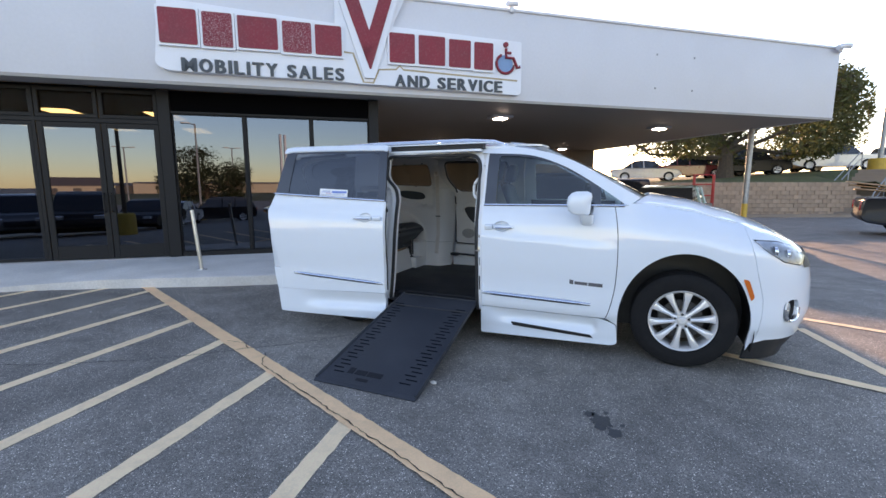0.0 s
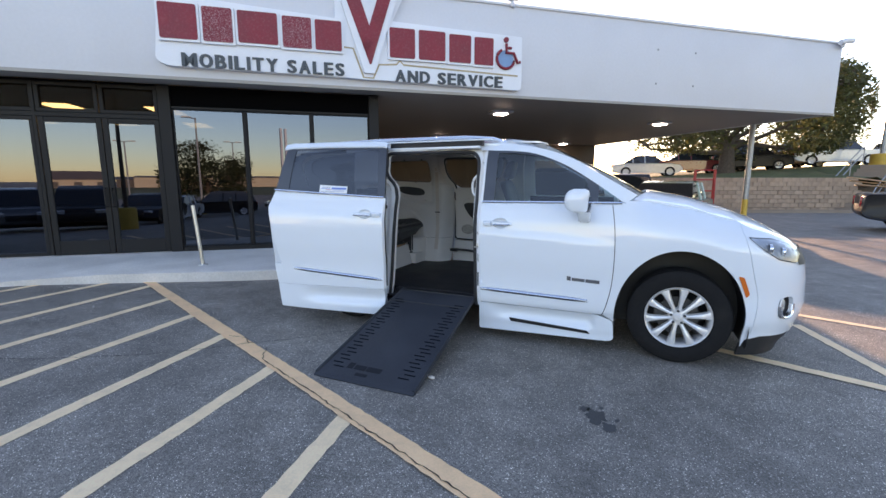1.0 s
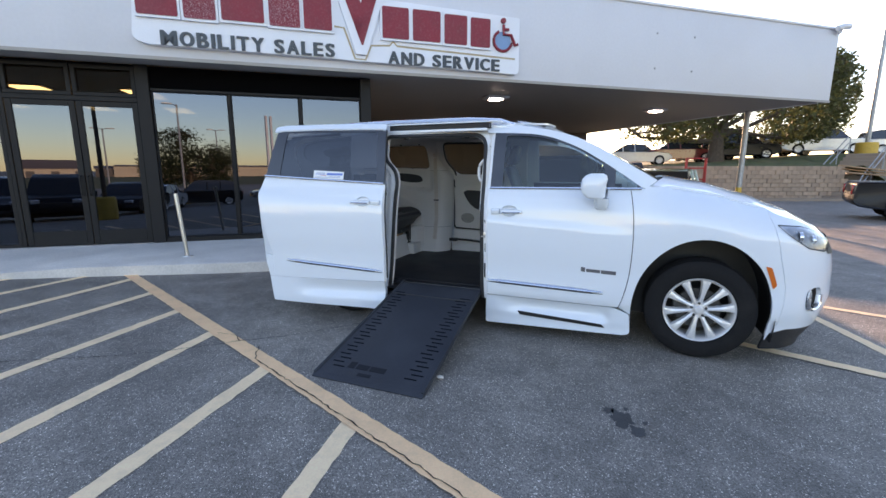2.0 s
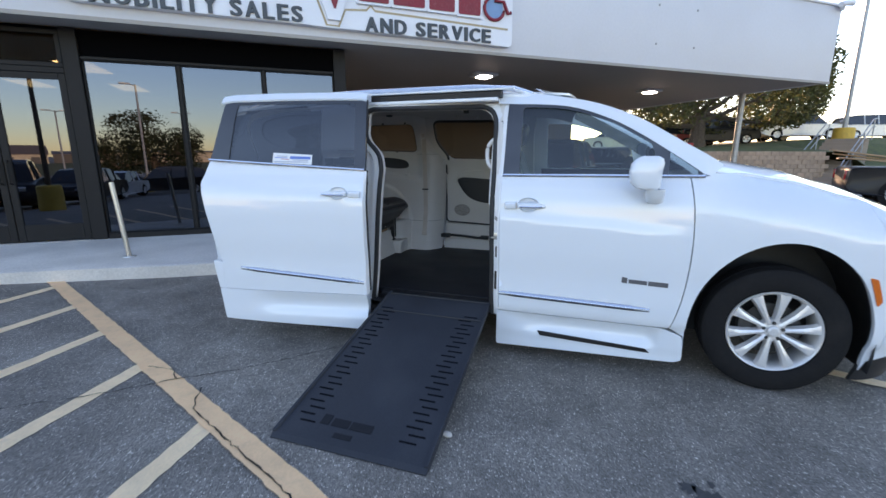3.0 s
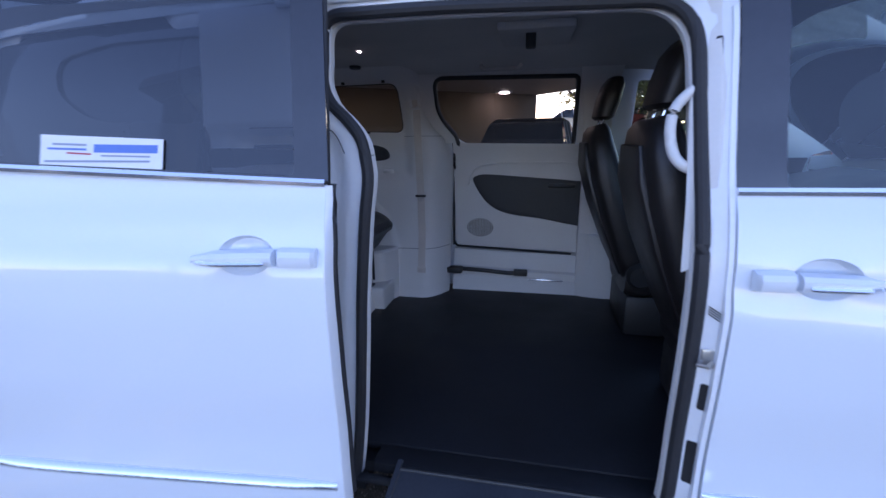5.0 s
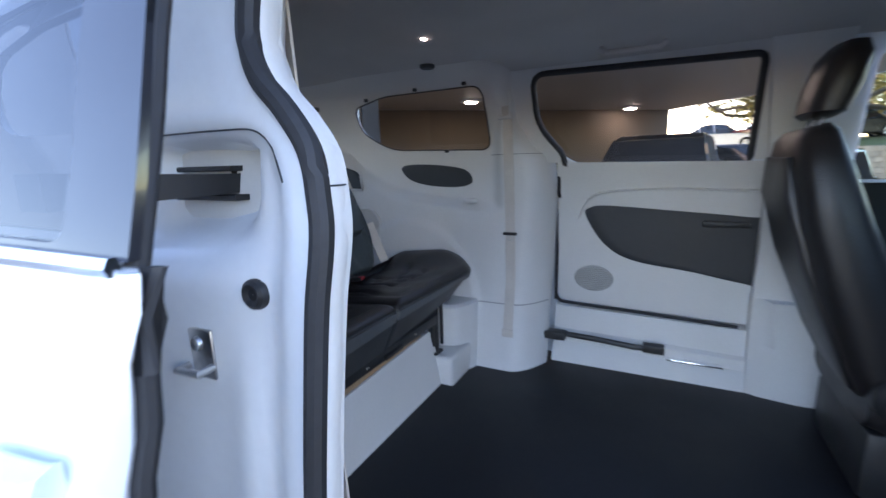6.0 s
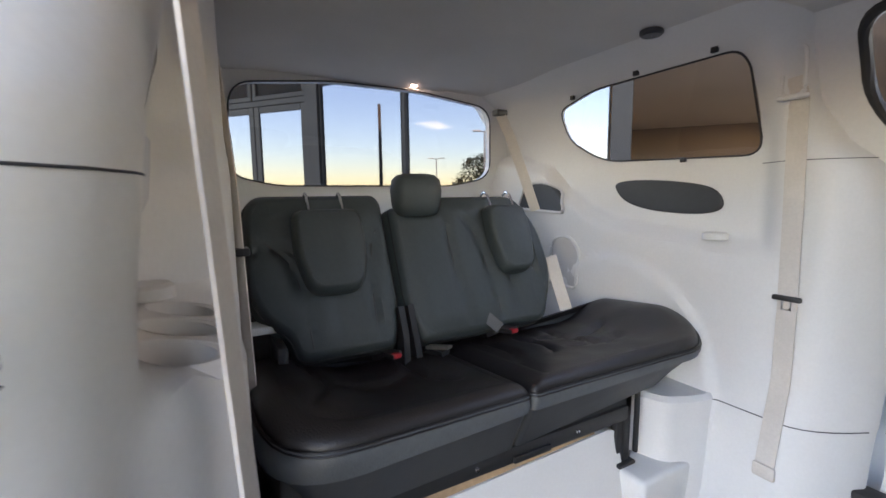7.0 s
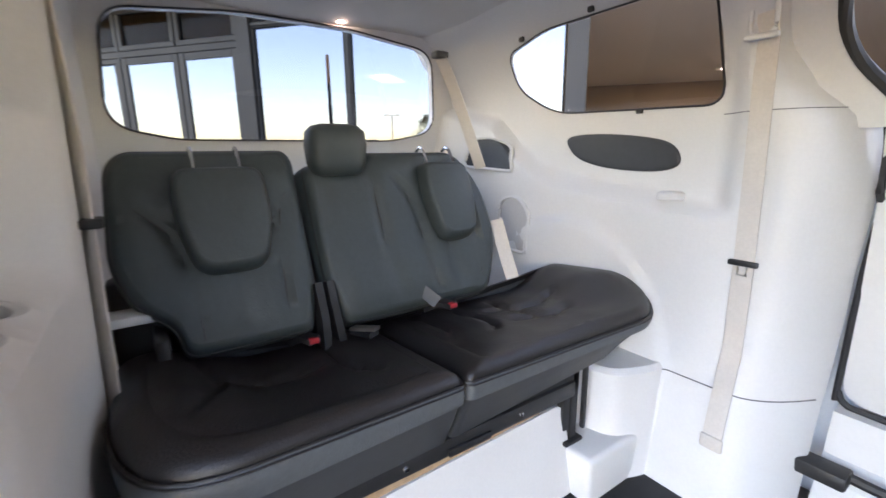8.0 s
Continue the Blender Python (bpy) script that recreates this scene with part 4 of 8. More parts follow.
part("headlight_gasket", patch(lambda s, z: Vector(nose(s, z)) + Vector((0.001, -0.002, 0)), [(0.765 + (a - 0.765) * 1.035, 0.95 + (b - 0.95) * 1.09) for a, b in lamp_shape], step=0.05), BLACK_PLASTIC, van)
headlight = part("headlight", patch(lambda s, z: Vector(nose(s, z)) + Vector((0.003, -0.004, 0)), lamp_shape, step=0.05), LAMP_BOWL, van, "clear wraparound headlight")
part("lamp_lens", patch(lambda s, z: Vector(nose(s, z)) + Vector((0.016, -0.014, 0)), lamp_shape, step=0.04), LAMP_LENS, headlight)
for s, z, r in ((0.66, 0.962, 0.034), (0.80, 0.938, 0.030)):
    bm = bmesh.new()
    lathe(bm, [(r, 0.0), (r, 0.02), (0.7 * r, 0.026), (0.001, 0.028)], "x", Vector(nose(s, z)) + Vector((-0.014, -0.004, 0)), 16)
    part("projector", bm, CHROME, headlight)
part("side_marker", patch(lambda s, z: Vector(nose(s, z)) + Vector((0.002, -0.006, 0)), rounded([(0.352, 0.755), (0.395, 0.748), (0.45, 0.622), (0.425, 0.592)], 0.012, 3), step=0.03, thick=0.008, inward=(0, 1, 0)), AMBER, van, "amber side marker lamp")
# other half of the nose, mirrored, and the grille
def mirrored(fn):
    return lambda s, z: (fn(s, z)[0], 2 * CY - fn(s, z)[1], fn(s, z)[2])


part("bumper", patch(mirrored(nose), bumper, step=0.08), PAINT, van)
part("fender", patch(mirrored(nose), fender_out, step=0.08), PAINT, van)
part("headlight", patch(lambda s, z: Vector(mirrored(nose)(s, z)) + Vector((0.003, 0.004, 0)), lamp_shape, step=0.06), LAMP_BOWL, van)
bm = bmesh.new()
patch(lambda s, z: Vector(nose(s, z)) + Vector((0.006, 0, 0)), [(0.98, 0.83), (1.0, 0.94), (1.6, 0.94), (1.6, 0.80)], step=0.08, bm=bm)
patch(lambda s, z: Vector(mirrored(nose)(s, z)) + Vector((0.006, 0, 0)), [(0.98, 0.83), (1.0, 0.94), (1.6, 0.94), (1.6, 0.80)], step=0.08, bm=bm)
part("grille", bm, BLACK_PLASTIC, van)


hood_side = [(x, flank(x, lerp_table(HOOD_EDGE, x)) + 0.0) for x in np.linspace(-0.42, 0.55, 14)]
hood_front = [nose(s, hood_line(s))[:2] for s in np.linspace(0.30, 1.6, 14)]
hood_side = [p for p in hood_side if p[0] < 0.27]
hood = hood_side + hood_front + [(x, 2 * CY - y) for x, y in (hood_side + hood_front[:-1])[::-1]] + [(-0.30, 1.35), (-0.26, CY), (-0.30, 0.43)]
part("hood", patch(lambda x, y: (x, y, hood_height(x, y)), hood, step=0.06, thick=0.02, inward=(0, 0, -1)), PAINT, van)


def screen(x, y):
    """The windscreen: raked, bowed from side to side."""
    b = 0.24 * ((y - CY) / 0.78) ** 2
    t = (-0.22 - b - x) / 1.03
    return (x, y, 1.275 + 0.545 * max(t, -0.05) ** 0.86 - 0.04 * ((y - CY) / 0.78) ** 2 if t > 0 else 1.275)


SCREEN = [(-0.22 - 0.24 * s * s - k * 1.03, CY + (0.77 - 0.14 * k) * s) for k, ss in ((0.0, np.linspace(-1, 1, 15)), (1.0, np.linspace(1, -1, 15))) for s in ss]
windscreen = part("windscreen", patch(screen, SCREEN, step=0.08), FRONT_GLASS, van)
for y0 in (0.45, 1.0):
    bm = bmesh.new()
    tube(bm, [(-0.28, y0 + 0.1, 1.30), (-0.34, y0 + 0.25, 1.335), (-0.50, y0 + 0.30, 1.44)], 0.008, 6)
    part("wiper", bm, BLACK_PLASTIC, windscreen)
part("cowl", patch(lambda x, y: (x, y, 1.27 + 0.02 * math.cos(3 * (y - CY))), [(-0.24, CY), (-0.29, 0.43), (-0.43, 0.16), (-0.56, 0.15), (-0.30, 0.45), (-0.18, CY), (-0.30, 1.33), (-0.56, 1.63), (-0.43, 1.62), (-0.29, 1.35)], step=0.08), BLACK_PLASTIC, van)


def roof_height(x, y):
    side = abs((y - CY) / 0.72)
    z = 1.885 - 0.075 * min(1.25, side) ** 2.6
    if x > -2.2:
        z -= 0.05 * ((x + 2.2) / 0.95) ** 2
    if x < -3.2:
        z -= 0.10 * ((-3.2 - x) / 1.0) ** 2
    return z


ROOF = [(-1.24, CY), (-1.28, 0.50), (-1.42, 0.255), (-1.50, 0.15), (-1.72, 0.145), (-3.97, 0.17), (-4.03, 0.30), (-4.075, CY), (-4.03, 1.48), (-3.97, 1.61), (-1.72, 1.635), (-1.50, 1.63), (-1.42, 1.525), (-1.28, 1.28)]
roof = part("roof", patch(lambda x, y: (x, y, roof_height(x, y)), ROOF, step=0.09, thick=0.015, inward=(0, 0, -1)), PAINT, van)
for y in (0.235, 2 * CY - 0.235):
    bm = bmesh.new()
    tube(bm, [(-1.50, y, roof_height(-1.50, y) - 0.005), (-1.62, y, roof_height(-1.62, y) + 0.028), (-1.9, y, roof_height(-1.9, y) + 0.036), (-2.8, y, roof_height(-2.8, y) + 0.036), (-3.6, y, roof_height(-3.6, y) + 0.034), (-3.86, y, roof_height(-3.86, y) - 0.005)], 0.02, 10, flat=0.8)
    part("roof_rail", bm, CHROME, roof, "satin silver roof rail")

# ---- near side door opening: jamb ring, track, seal ----
REAR_RIM = [(0.30, -2.625), (0.50, -2.600), (0.75, -2.580), (0.97, -2.565), (1.15, -2.550), (1.27, -2.536), (1.33, -2.541), (1.39, -2.556), (1.44, -2.594), (1.485, -2.640), (1.54, -2.664), (1.60, -2.662)]


def rear_rim(z):
    return lerp_table(REAR_RIM + [(1.81, -2.662)], z)


def opening(f, top, s):
    """The door opening's outline: f its front edge, top its height, s a shift of its rear edge."""
    head = rounded([(f, 0.30), (f - 0.003, 1.20), (f - 0.028, top), (-2.662 + s, top), (-2.662 + s, 1.60)], [0.0, 0.3, 0.13, 0.13, 0.0], 7)
    return head[:-1] + curve([(x + s, z) for z, x in REAR_RIM[::-1]], 5)


OPENING = opening(-1.688, 1.715, 0.0)
JAMB_OUT = [(-1.632, 0.30), (-1.632, 1.722), (-1.70, 1.755), (-3.05, 1.755), (-3.05, 0.62), (-2.95, 0.55), (-2.95, 0.30)]


JAMB_Y = [(0.3, 0.007), (0.9, 0.005), (1.2, 0.016), (1.4, 0.037), (1.6, 0.062), (1.75, 0.085)]


def jamb(x, z):
    y = lerp_table(JAMB_Y, z)
    ahead = min(1, max(0, (x + 2.45) / 0.72))
    # pressed recess behind the sealing flange, with a rib down its middle
    rim = rear_rim(z)
    deep = min(1, max(0, (rim - 0.050 - x) / 0.055)) * min(1, max(0, (1.435 - z) / 0.03))
    deep = deep * deep * (3 - 2 * deep)
    rib = math.exp(-((x - rim + 0.135) / 0.030) ** 2) * min(1, max(0, (1.12 - z) / 0.08))
    y += deep * (0.024 - 0.012 * rib)
    y -= 0.27 * max(0, rim - 0.085 - x) * min(1, max(0, (1.27 - z) / 0.06))
    # deep pocket that holds the roller track
    pocket = min(1, max(0, (-2.665 - x) / 0.09)) * min(1, max(0, (1.418 - z) / 0.022)) * min(1, max(0, (z - 1.235) / 0.085))
    y += 0.085 * pocket * pocket * (3 - 2 * pocket) * min(1, max(0, (x + 2.98) / 0.07))
    front = sum(lerp_table(FLANK, z + d) for d in (-0.09, -0.06, -0.03, 0.0, 0.03, 0.06, 0.09)) / 7 + 0.036 - 0.022 * min(1, max(0, (x + 1.685) / 0.05))
    return (x, y + (front - y) * ahead * ahead * (3 - 2 * ahead), z)


part("door_jamb", patch(jamb, JAMB_OUT + OPENING[::-1], step=0.018, thick=0.015, inward=(0, 1, 0)), PAINT_IN, van, "white painted sliding door jamb", smooth=75)
bm = bmesh.new()
loft(bm, [[(-1.646, flank(-1.64, z) + 0.006, z), (-1.634, flank(-1.64, z) + 0.006, z), (-1.634, flank(-1.64, z) + 0.03, z), (-1.646, flank(-1.64, z) + 0.03, z)] for z in np.linspace(0.36, 1.68, 24)])
part("pillar_edge", bm, PAINT_IN, van)
bm = bmesh.new()
loft(bm, [[(x, 0.150, 1.765), (x, 0.085, 1.768), (x, 0.080, 1.80), (x, 0.15, 1.812)] for x in (-1.68, -2.8)])
part("door_track", bm, BLACK_PLASTIC, van, "black upper sliding door track")
bm = boxes(((-2.80, 0.072, 1.742), (-1.70, 0.155, 1.764)), bevel=0.004)
part("header", bm, PAINT_IN, van)
bm = boxes(((-2.95, 0.10, 1.812), (-1.60, 0.19, 1.826)), bevel=0.005)
part("drip_rail", bm, PAINT, van)


def seal_path(opening, surface, off):
    return [Vector(surface(x, z)) + Vector((0, off, 0)) for x, z in opening]


def seal(points, radius):
    bm = bmesh.new()
    tube(bm, points, radius, 10, flat=1.0)
    return bm


part("door_seal", seal(seal_path(resample(OPENING, 0.03)[:-1], jamb, 0.0), 0.0165), RUBBER, van, "black rubber door seal")
TRIM_OUT, TRIM_IN = opening(-1.68, 1.735, -0.018), opening(-1.706, 1.698, 0.012)
part("trim_edge", patch(lambda x, z: (x, jamb(x, z)[1] + 0.022, z), TRIM_OUT + TRIM_IN[::-1], step=0.05, thick=0.024, inward=(0, 1, 0)), TRIM_GREY, van, "light grey opening trim")
# outer rear quarter panel and rear, behind the open door
rear_arch = [(-3.09 + 0.42 * math.cos(a), 0.345 + 0.46 * math.sin(a)) for a in (math.radians(d) for d in range(0, 181, 8))]
quarter = [(-2.67, 0.20), (-2.67, 0.50), (-2.955, 0.80), (-2.955, 1.26), (-4.12, 1.26), (-4.17, 1.0), (-4.15, 0.35), (-3.52, 0.22)] + [p for p in rear_arch[::-1] if p[1] > 0.36]
part("quarter_panel", patch(inset(0.03), quarter, step=0.07, thick=0.03, inward=(0, 1, 0)), PAINT, van)
Q_WINDOW = rounded([(-2.93, 1.435), (-2.93, 1.705), (-3.45, 1.70), (-3.66, 1.66), (-3.66, 1.55), (-3.50, 1.455)], [0.05, 0.05, 0.05, 0.10, 0.10, 0.10], 6)
upper = [(-3.08, 1.265), (-3.08, 1.424), (-2.74, 1.424), (-2.74, 1.79), (-3.9, 1.79), (-4.10, 1.62), (-4.12, 1.265)]
part("quarter_upper", patch(inset(0.03), upper, [Q_WINDOW], step=0.07, thick=0.02, inward=(0, 1, 0)), PILLAR_GLOSS, van)
part("quarter_glass", patch(inset(0.04), Q_WINDOW, step=0.1), DARK_GLASS, van)

# far side shell: one pressing with openings for the glass
L_FRONT = glass_main
L_SLIDE = rounded([(-1.845, 1.335), (-1.845, 1.728), (-2.715, 1.745), (-2.715, 1.53), (-2.55, 1.345)], [0.03, 0.05, 0.06, 0.10, 0.10], 6)
shell = [(-0.54, 1.27), *[(x, z) for x, z in door_front[1:]], (-0.57, 0.12), (-2.66, 0.12)] + [p for p in rear_arch if p[1] > 0.3] + [(-3.52, 0.2), (-4.15, 0.35), (-4.17, 1.0), (-4.12, 1.3), (-4.02, 1.72), (-3.7, 1.80)] + [(-1.70, 1.80)] + ROOF_SIDE[::-1]
Q_SHELL = rounded([(-2.89, 1.395), (-2.89, 1.768), (-3.45, 1.768), (-3.73, 1.725), (-3.73, 1.53), (-3.52, 1.41)], [0.05, 0.05, 0.05, 0.10, 0.10, 0.10], 6)
part("far_side_shell", patch(far, shell, [L_FRONT, L_SLIDE, Q_SHELL], step=0.08), PAINT, van)
for shape, glass in ((L_FRONT, FRONT_GLASS), (L_SLIDE, REAR_GLASS), (Q_SHELL, REAR_GLASS)):
    part("far_side_glass", patch(lambda x, z: Vector(far(x, z)) + Vector((0, -0.012, 0)), shape, step=0.12), glass, van)

# tailgate
def tail(y, z):
    s = (y - CY) / 0.85
    return (-4.20 + 0.16 * s * s + max(0, z - 1.2) * 0.22 + max(0, 0.6 - z) * 0.1, y, z)


R_WINDOW = rounded([(0.285, 1.40), (0.31, 1.72), (0.70, 1.775), (1.08, 1.775), (1.45, 1.72), (1.495, 1.40), (1.3, 1.362), (0.48, 1.362)], [0.08, 0.08, 0.1, 0.1, 0.08, 0.08, 0.05, 0.05], 6)
part("tailgate", patch(tail, [(0.03, 0.35), (0.0, 0.8), (0.03, 1.26), (0.15, 1.79), (0.5, 1.83), (1.28, 1.83), (1.63, 1.79), (1.75, 1.26), (1.78, 0.8), (1.75, 0.35)], [R_WINDOW], step=0.09, thick=0.02, inward=(1, 0, 0)), PAINT, van)
rear_glass = part("rear_glass", patch(lambda y, z: Vector(tail(y, z)) + Vector((0.01, 0, 0)), R_WINDOW, step=0.1), TAIL_GLASS, van)
bm = bmesh.new()
tube(bm, [(-4.225, 0.62, 1.345), (-4.215, 0.95, 1.352), (-4.21, 1.28, 1.362)], 0.012, 8)
part("rear_wiper", bm, BLACK_PLASTIC, rear_glass)


# ---- wheels ----
def wheel(x, y, face):
    """A ten-spoke alloy wheel; face: -1 looks towards -y."""
    tyre = bmesh.new()
    prof = [(0.243, -0.09), (0.252, -0.105), (0.285, -0.114), (0.335, -0.110), (0.357, -0.096), (0.364, -0.078), (0.3655, -0.04), (0.3595, -0.036), (0.3595, -0.028), (0.3665, -0.024), (0.3665, 0.024), (0.3595, 0.028), (0.3595, 0.036), (0.3655, 0.04), (0.364, 0.075), (0.35, 0.095), (0.285, 0.11), (0.243, 0.09)]
    lathe(tyre, [(0.243 + (r - 0.243) * 1.11, d) for r, d in prof], "y", sides=64)
    w = part("wheel", tyre, TYRE, van, "black road tyre on a ten-spoke silver alloy rim")
    w.matrix_local = Matrix.Translation((x, y, 0.378)) @ (Matrix() if face < 0 else Matrix.Rotation(math.pi, 4, "Z"))
    bm = bmesh.new()
    lathe(bm, [(0.236, -0.088), (0.244, -0.100), (0.240, -0.106), (0.232, -0.100), (0.222, -0.085), (0.218, 0.0), (0.225, 0.085), (0.243, 0.095)], "y", sides=64)
    for k in range(10):
        a = 2 * math.pi * k / 10 + 0.16
        d, s = Vector((math.cos(a), 0, math.sin(a))), Vector((-math.sin(a), 0, math.cos(a)))
        rows = []
        for r, half, y0, y1 in ((0.045, 0.017, -0.088, -0.05), (0.09, 0.016, -0.094, -0.055), (0.15, 0.022, -0.100, -0.065), (0.20, 0.030, -0.101, -0.07), (0.228, 0.040, -0.098, -0.07)):
            rows.append([d * r + s * half + Vector((0, y1, 0)), d * r + s * half * 0.72 + Vector((0, y0, 0)), d * r + Vector((0, y0 - 0.006, 0)), d * r - s * half * 0.72 + Vector((0, y0, 0)), d * r - s * half + Vector((0, y1, 0))])
        loft(bm, rows)
    part("rim", bm, ALLOY, w, "ten-spoke silver alloy rim")
    bm = bmesh.new()
    lathe(bm, [(0.001, -0.106), (0.022, -0.106), (0.03, -0.101), (0.034, -0.088), (0.062, -0.086), (0.07, -0.07), (0.07, -0.04)], "y", sides=32)
    part("hub_cap", bm, ALLOY, w)
    for k in range(5):
        a = 2 * math.pi * (k + 0.25) / 5
        bm = bmesh.new()
        lathe(bm, [(0.001, -0.100), (0.008, -0.100), (0.011, -0.095), (0.012, -0.07)], "y", (0.051 * math.cos(a), 0, 0.051 * math.sin(a)), 6)
        part("wheel_nut", bm, DARK_METAL, w)
    bm = bmesh.new()
    lathe(bm, [(0.06, -0.035), (0.155, -0.035), (0.155, -0.02), (0.06, -0.02)], "y", sides=40)
    box(bm, (-0.17, -0.06, -0.05), (-0.09, 0.0, 0.07), 0.01)
    part("brake_disc", bm, DARK_METAL, w)
    return w


wheel(-0.012, 0.115, -1)
wheel(-0.012, 2 * CY - 0.115, 1)
wheel(-3.09, 0.09, -1)
wheel(-3.09, 2 * CY - 0.09, 1)
bm = bmesh.new()
rows = [[(-0.016 + 0.478 * math.cos(a), y, 0.345 + 0.585 * math.sin(a)) for a in (math.radians(d) for d in range(-15, 196, 10))] for y in (0.0, 0.42)]
loft(bm, rows, caps=False, closed=False)
bm.faces.new(ring(bm, rows[1]))
part("wheel_liner", bm, BLACK_PLASTIC, van)
bm = boxes(((-4.1, 0.06, 0.20), (-2.62, 1.72, 0.24)), ((-2.62, 0.05, 0.29), (-0.55, 1.73, 0.33)), ((-0.55, 0.45, 0.2), (0.8, 1.33, 0.3)), ((-0.60, 0.1, 0.3), (-0.56, 1.68, 1.2)))
part("underbody", bm, BLACK_PLASTIC, van)

# ---- the open sliding door, standing off the flank behind the opening ----
SLIDE = pose(-2.544, -0.211, 0.088, 0, 0, 10.6) @ Matrix.Scale(0.93, 4)      # its own x runs backwards from its leading edge as minus x
LEAF_SIDE = [(0.08, -0.052), (0.13, -0.058), (0.37, -0.060), (0.47, -0.066), (0.60, -0.066), (0.80, -0.085), (0.98, -0.092), (1.10, -0.085), (1.20, -0.06), (1.26, -0.028), (1.45, 0.025), (1.60, 0.065), (1.72, 0.100), (1.80, 0.130), (1.87, 0.165)]


def leaf(s, z):
    """The door's outer skin in its own frame."""
    y = lerp_table(LEAF_SIDE, z) + 0.028 + 0.03 * (max(0, -s - 0.7) / 0.6) ** 2 + 0.006 * math.tanh((z - 1.10 + 0.08 * s) / 0.012)
    return (s, y, z)


sd = part("sliding_door", patch(leaf, rounded([(-0.005, 0.355), (-0.005, 1.292), (-1.262, 1.362), (-1.322, 1.21), (-1.300, 1.08), (-1.245, 0.80), (-1.19, 0.575), (-1.22, 0.355)], [0.01, 0.01, 0.02, 0.05, 0.05, 0.1, 0.02, 0.02], 4), [handle_cup(-0.325, -0.02, 1.122)], step=0.03, thick=0.02, inward=(0, 1, 0)), PAINT, van, "white sliding door slid fully open")
sd.matrix_local = SLIDE
part("lower_panel", patch(lambda s, z: (s, leaf(s, z)[1] - 0.004 + (0.035 * math.sin(math.pi * min(1, max(0, (z - 0.17) / 0.17))) * min(1, max(0, (s + 1.0) / 0.25)) if s < -0.0 else 0), z), rounded([(-0.045, 0.074), (-0.004, 0.122), (-0.004, 0.352), (-1.240, 0.352), (-1.212, 0.098)], 0.010, 2), step=0.03, thick=0.06, inward=(0, 1, 0)), PAINT, sd)
part("rear_flare", patch(lambda s, z: (s, leaf(s, z)[1] - 0.002, z), [(-1.185, 0.354), (-1.185, 0.57), (-1.275, 0.578), (-1.243, 0.354)], step=0.05, thick=0.05, inward=(0, 1, 0)), PAINT, sd)
sg_outer = [(-0.0, 1.298), (-0.018, 1.805), (-1.165, 1.812), (-1.195, 1.68), (-1.265, 1.368)]
sg = rounded([(-0.085, 1.312), (-0.099, 1.778), (-1.053, 1.787), (-1.075, 1.66), (-1.105, 1.368)], 0.02, 4)
part("window_frame", patch(lambda s, z: (s, leaf(s, z)[1] + 0.004, z), sg_outer, [sg], step=0.08, thick=0.012, inward=(0, 1, 0)), PILLAR_GLOSS, sd, "gloss black window surround")
part("window_glass", patch(lambda s, z: (s, leaf(s, z)[1] + 0.010, z), sg, step=0.1), DARK_GLASS, sd, "dark privacy glass")
bm = bmesh.new()
loft(bm, [[(s, leaf(s, 1.80)[1] + 0.002, 1.800 + lift), (s, leaf(s, 1.80)[1] - 0.004, 1.812 + lift), (s, leaf(s, 1.84)[1] - 0.004, 1.840 + lift), (s, leaf(s, 1.86)[1] + 0.012, 1.862 + lift), (s, leaf(s, 1.87)[1] + 0.085, 1.868 + lift), (s, leaf(s, 1.87)[1] + 0.085, 1.81 + lift)] for s, lift in ((-0.018, -0.010), (-0.06, 0.0), (-0.3, 0.004), (-0.7, 0.006), (-1.10, 0.002), (-1.20, -0.010))])
part("roof_cap", bm, PAINT, sd)
bm = bmesh.new()
tube(bm, [(s, leaf(s, 1.29)[1] - 0.004, 1.295 - 0.0575 * s) for s in np.linspace(-0.005, -1.255, 16)], 0.0085, 6, flat=1.2)
part("belt_moulding", bm, CHROME, sd, "satin chrome belt moulding")
body_moulding(sd, leaf, -1.03, -0.02, 0.540, 0.460)
pull_handle(sd, leaf, -0.325, -0.02, 1.122)
# pale trim that shows through the dark glass
bm = bmesh.new()
rows = []
for s, z, w in [(*p, lerp_table([(0.0, 0.012), (0.3, 0.035), (0.45, 0.06), (0.6, 0.035), (1.0, 0.006)], k / 30)) for k, p in enumerate(resample_open(curve([(-0.865, 1.372), (-0.925, 1.50), (-0.965, 1.60), (-0.935, 1.68), (-0.80, 1.722), (-0.54, 1.742), (-0.28, 1.755)], 8), 31))]:
    rows.append([Vector(leaf(s + w * dx, z + w * dz)) + Vector((0, d, 0)) for dx, dz, d in ((-0.4, 0.4, 0.026), (0.4, -0.4, 0.026), (0.35, -0.35, 0.034), (-0.35, 0.35, 0.034))])
loft(bm, rows)
part("inner_trim", bm, TRIM_GREY, sd, "pale trim curving behind the dark glass")
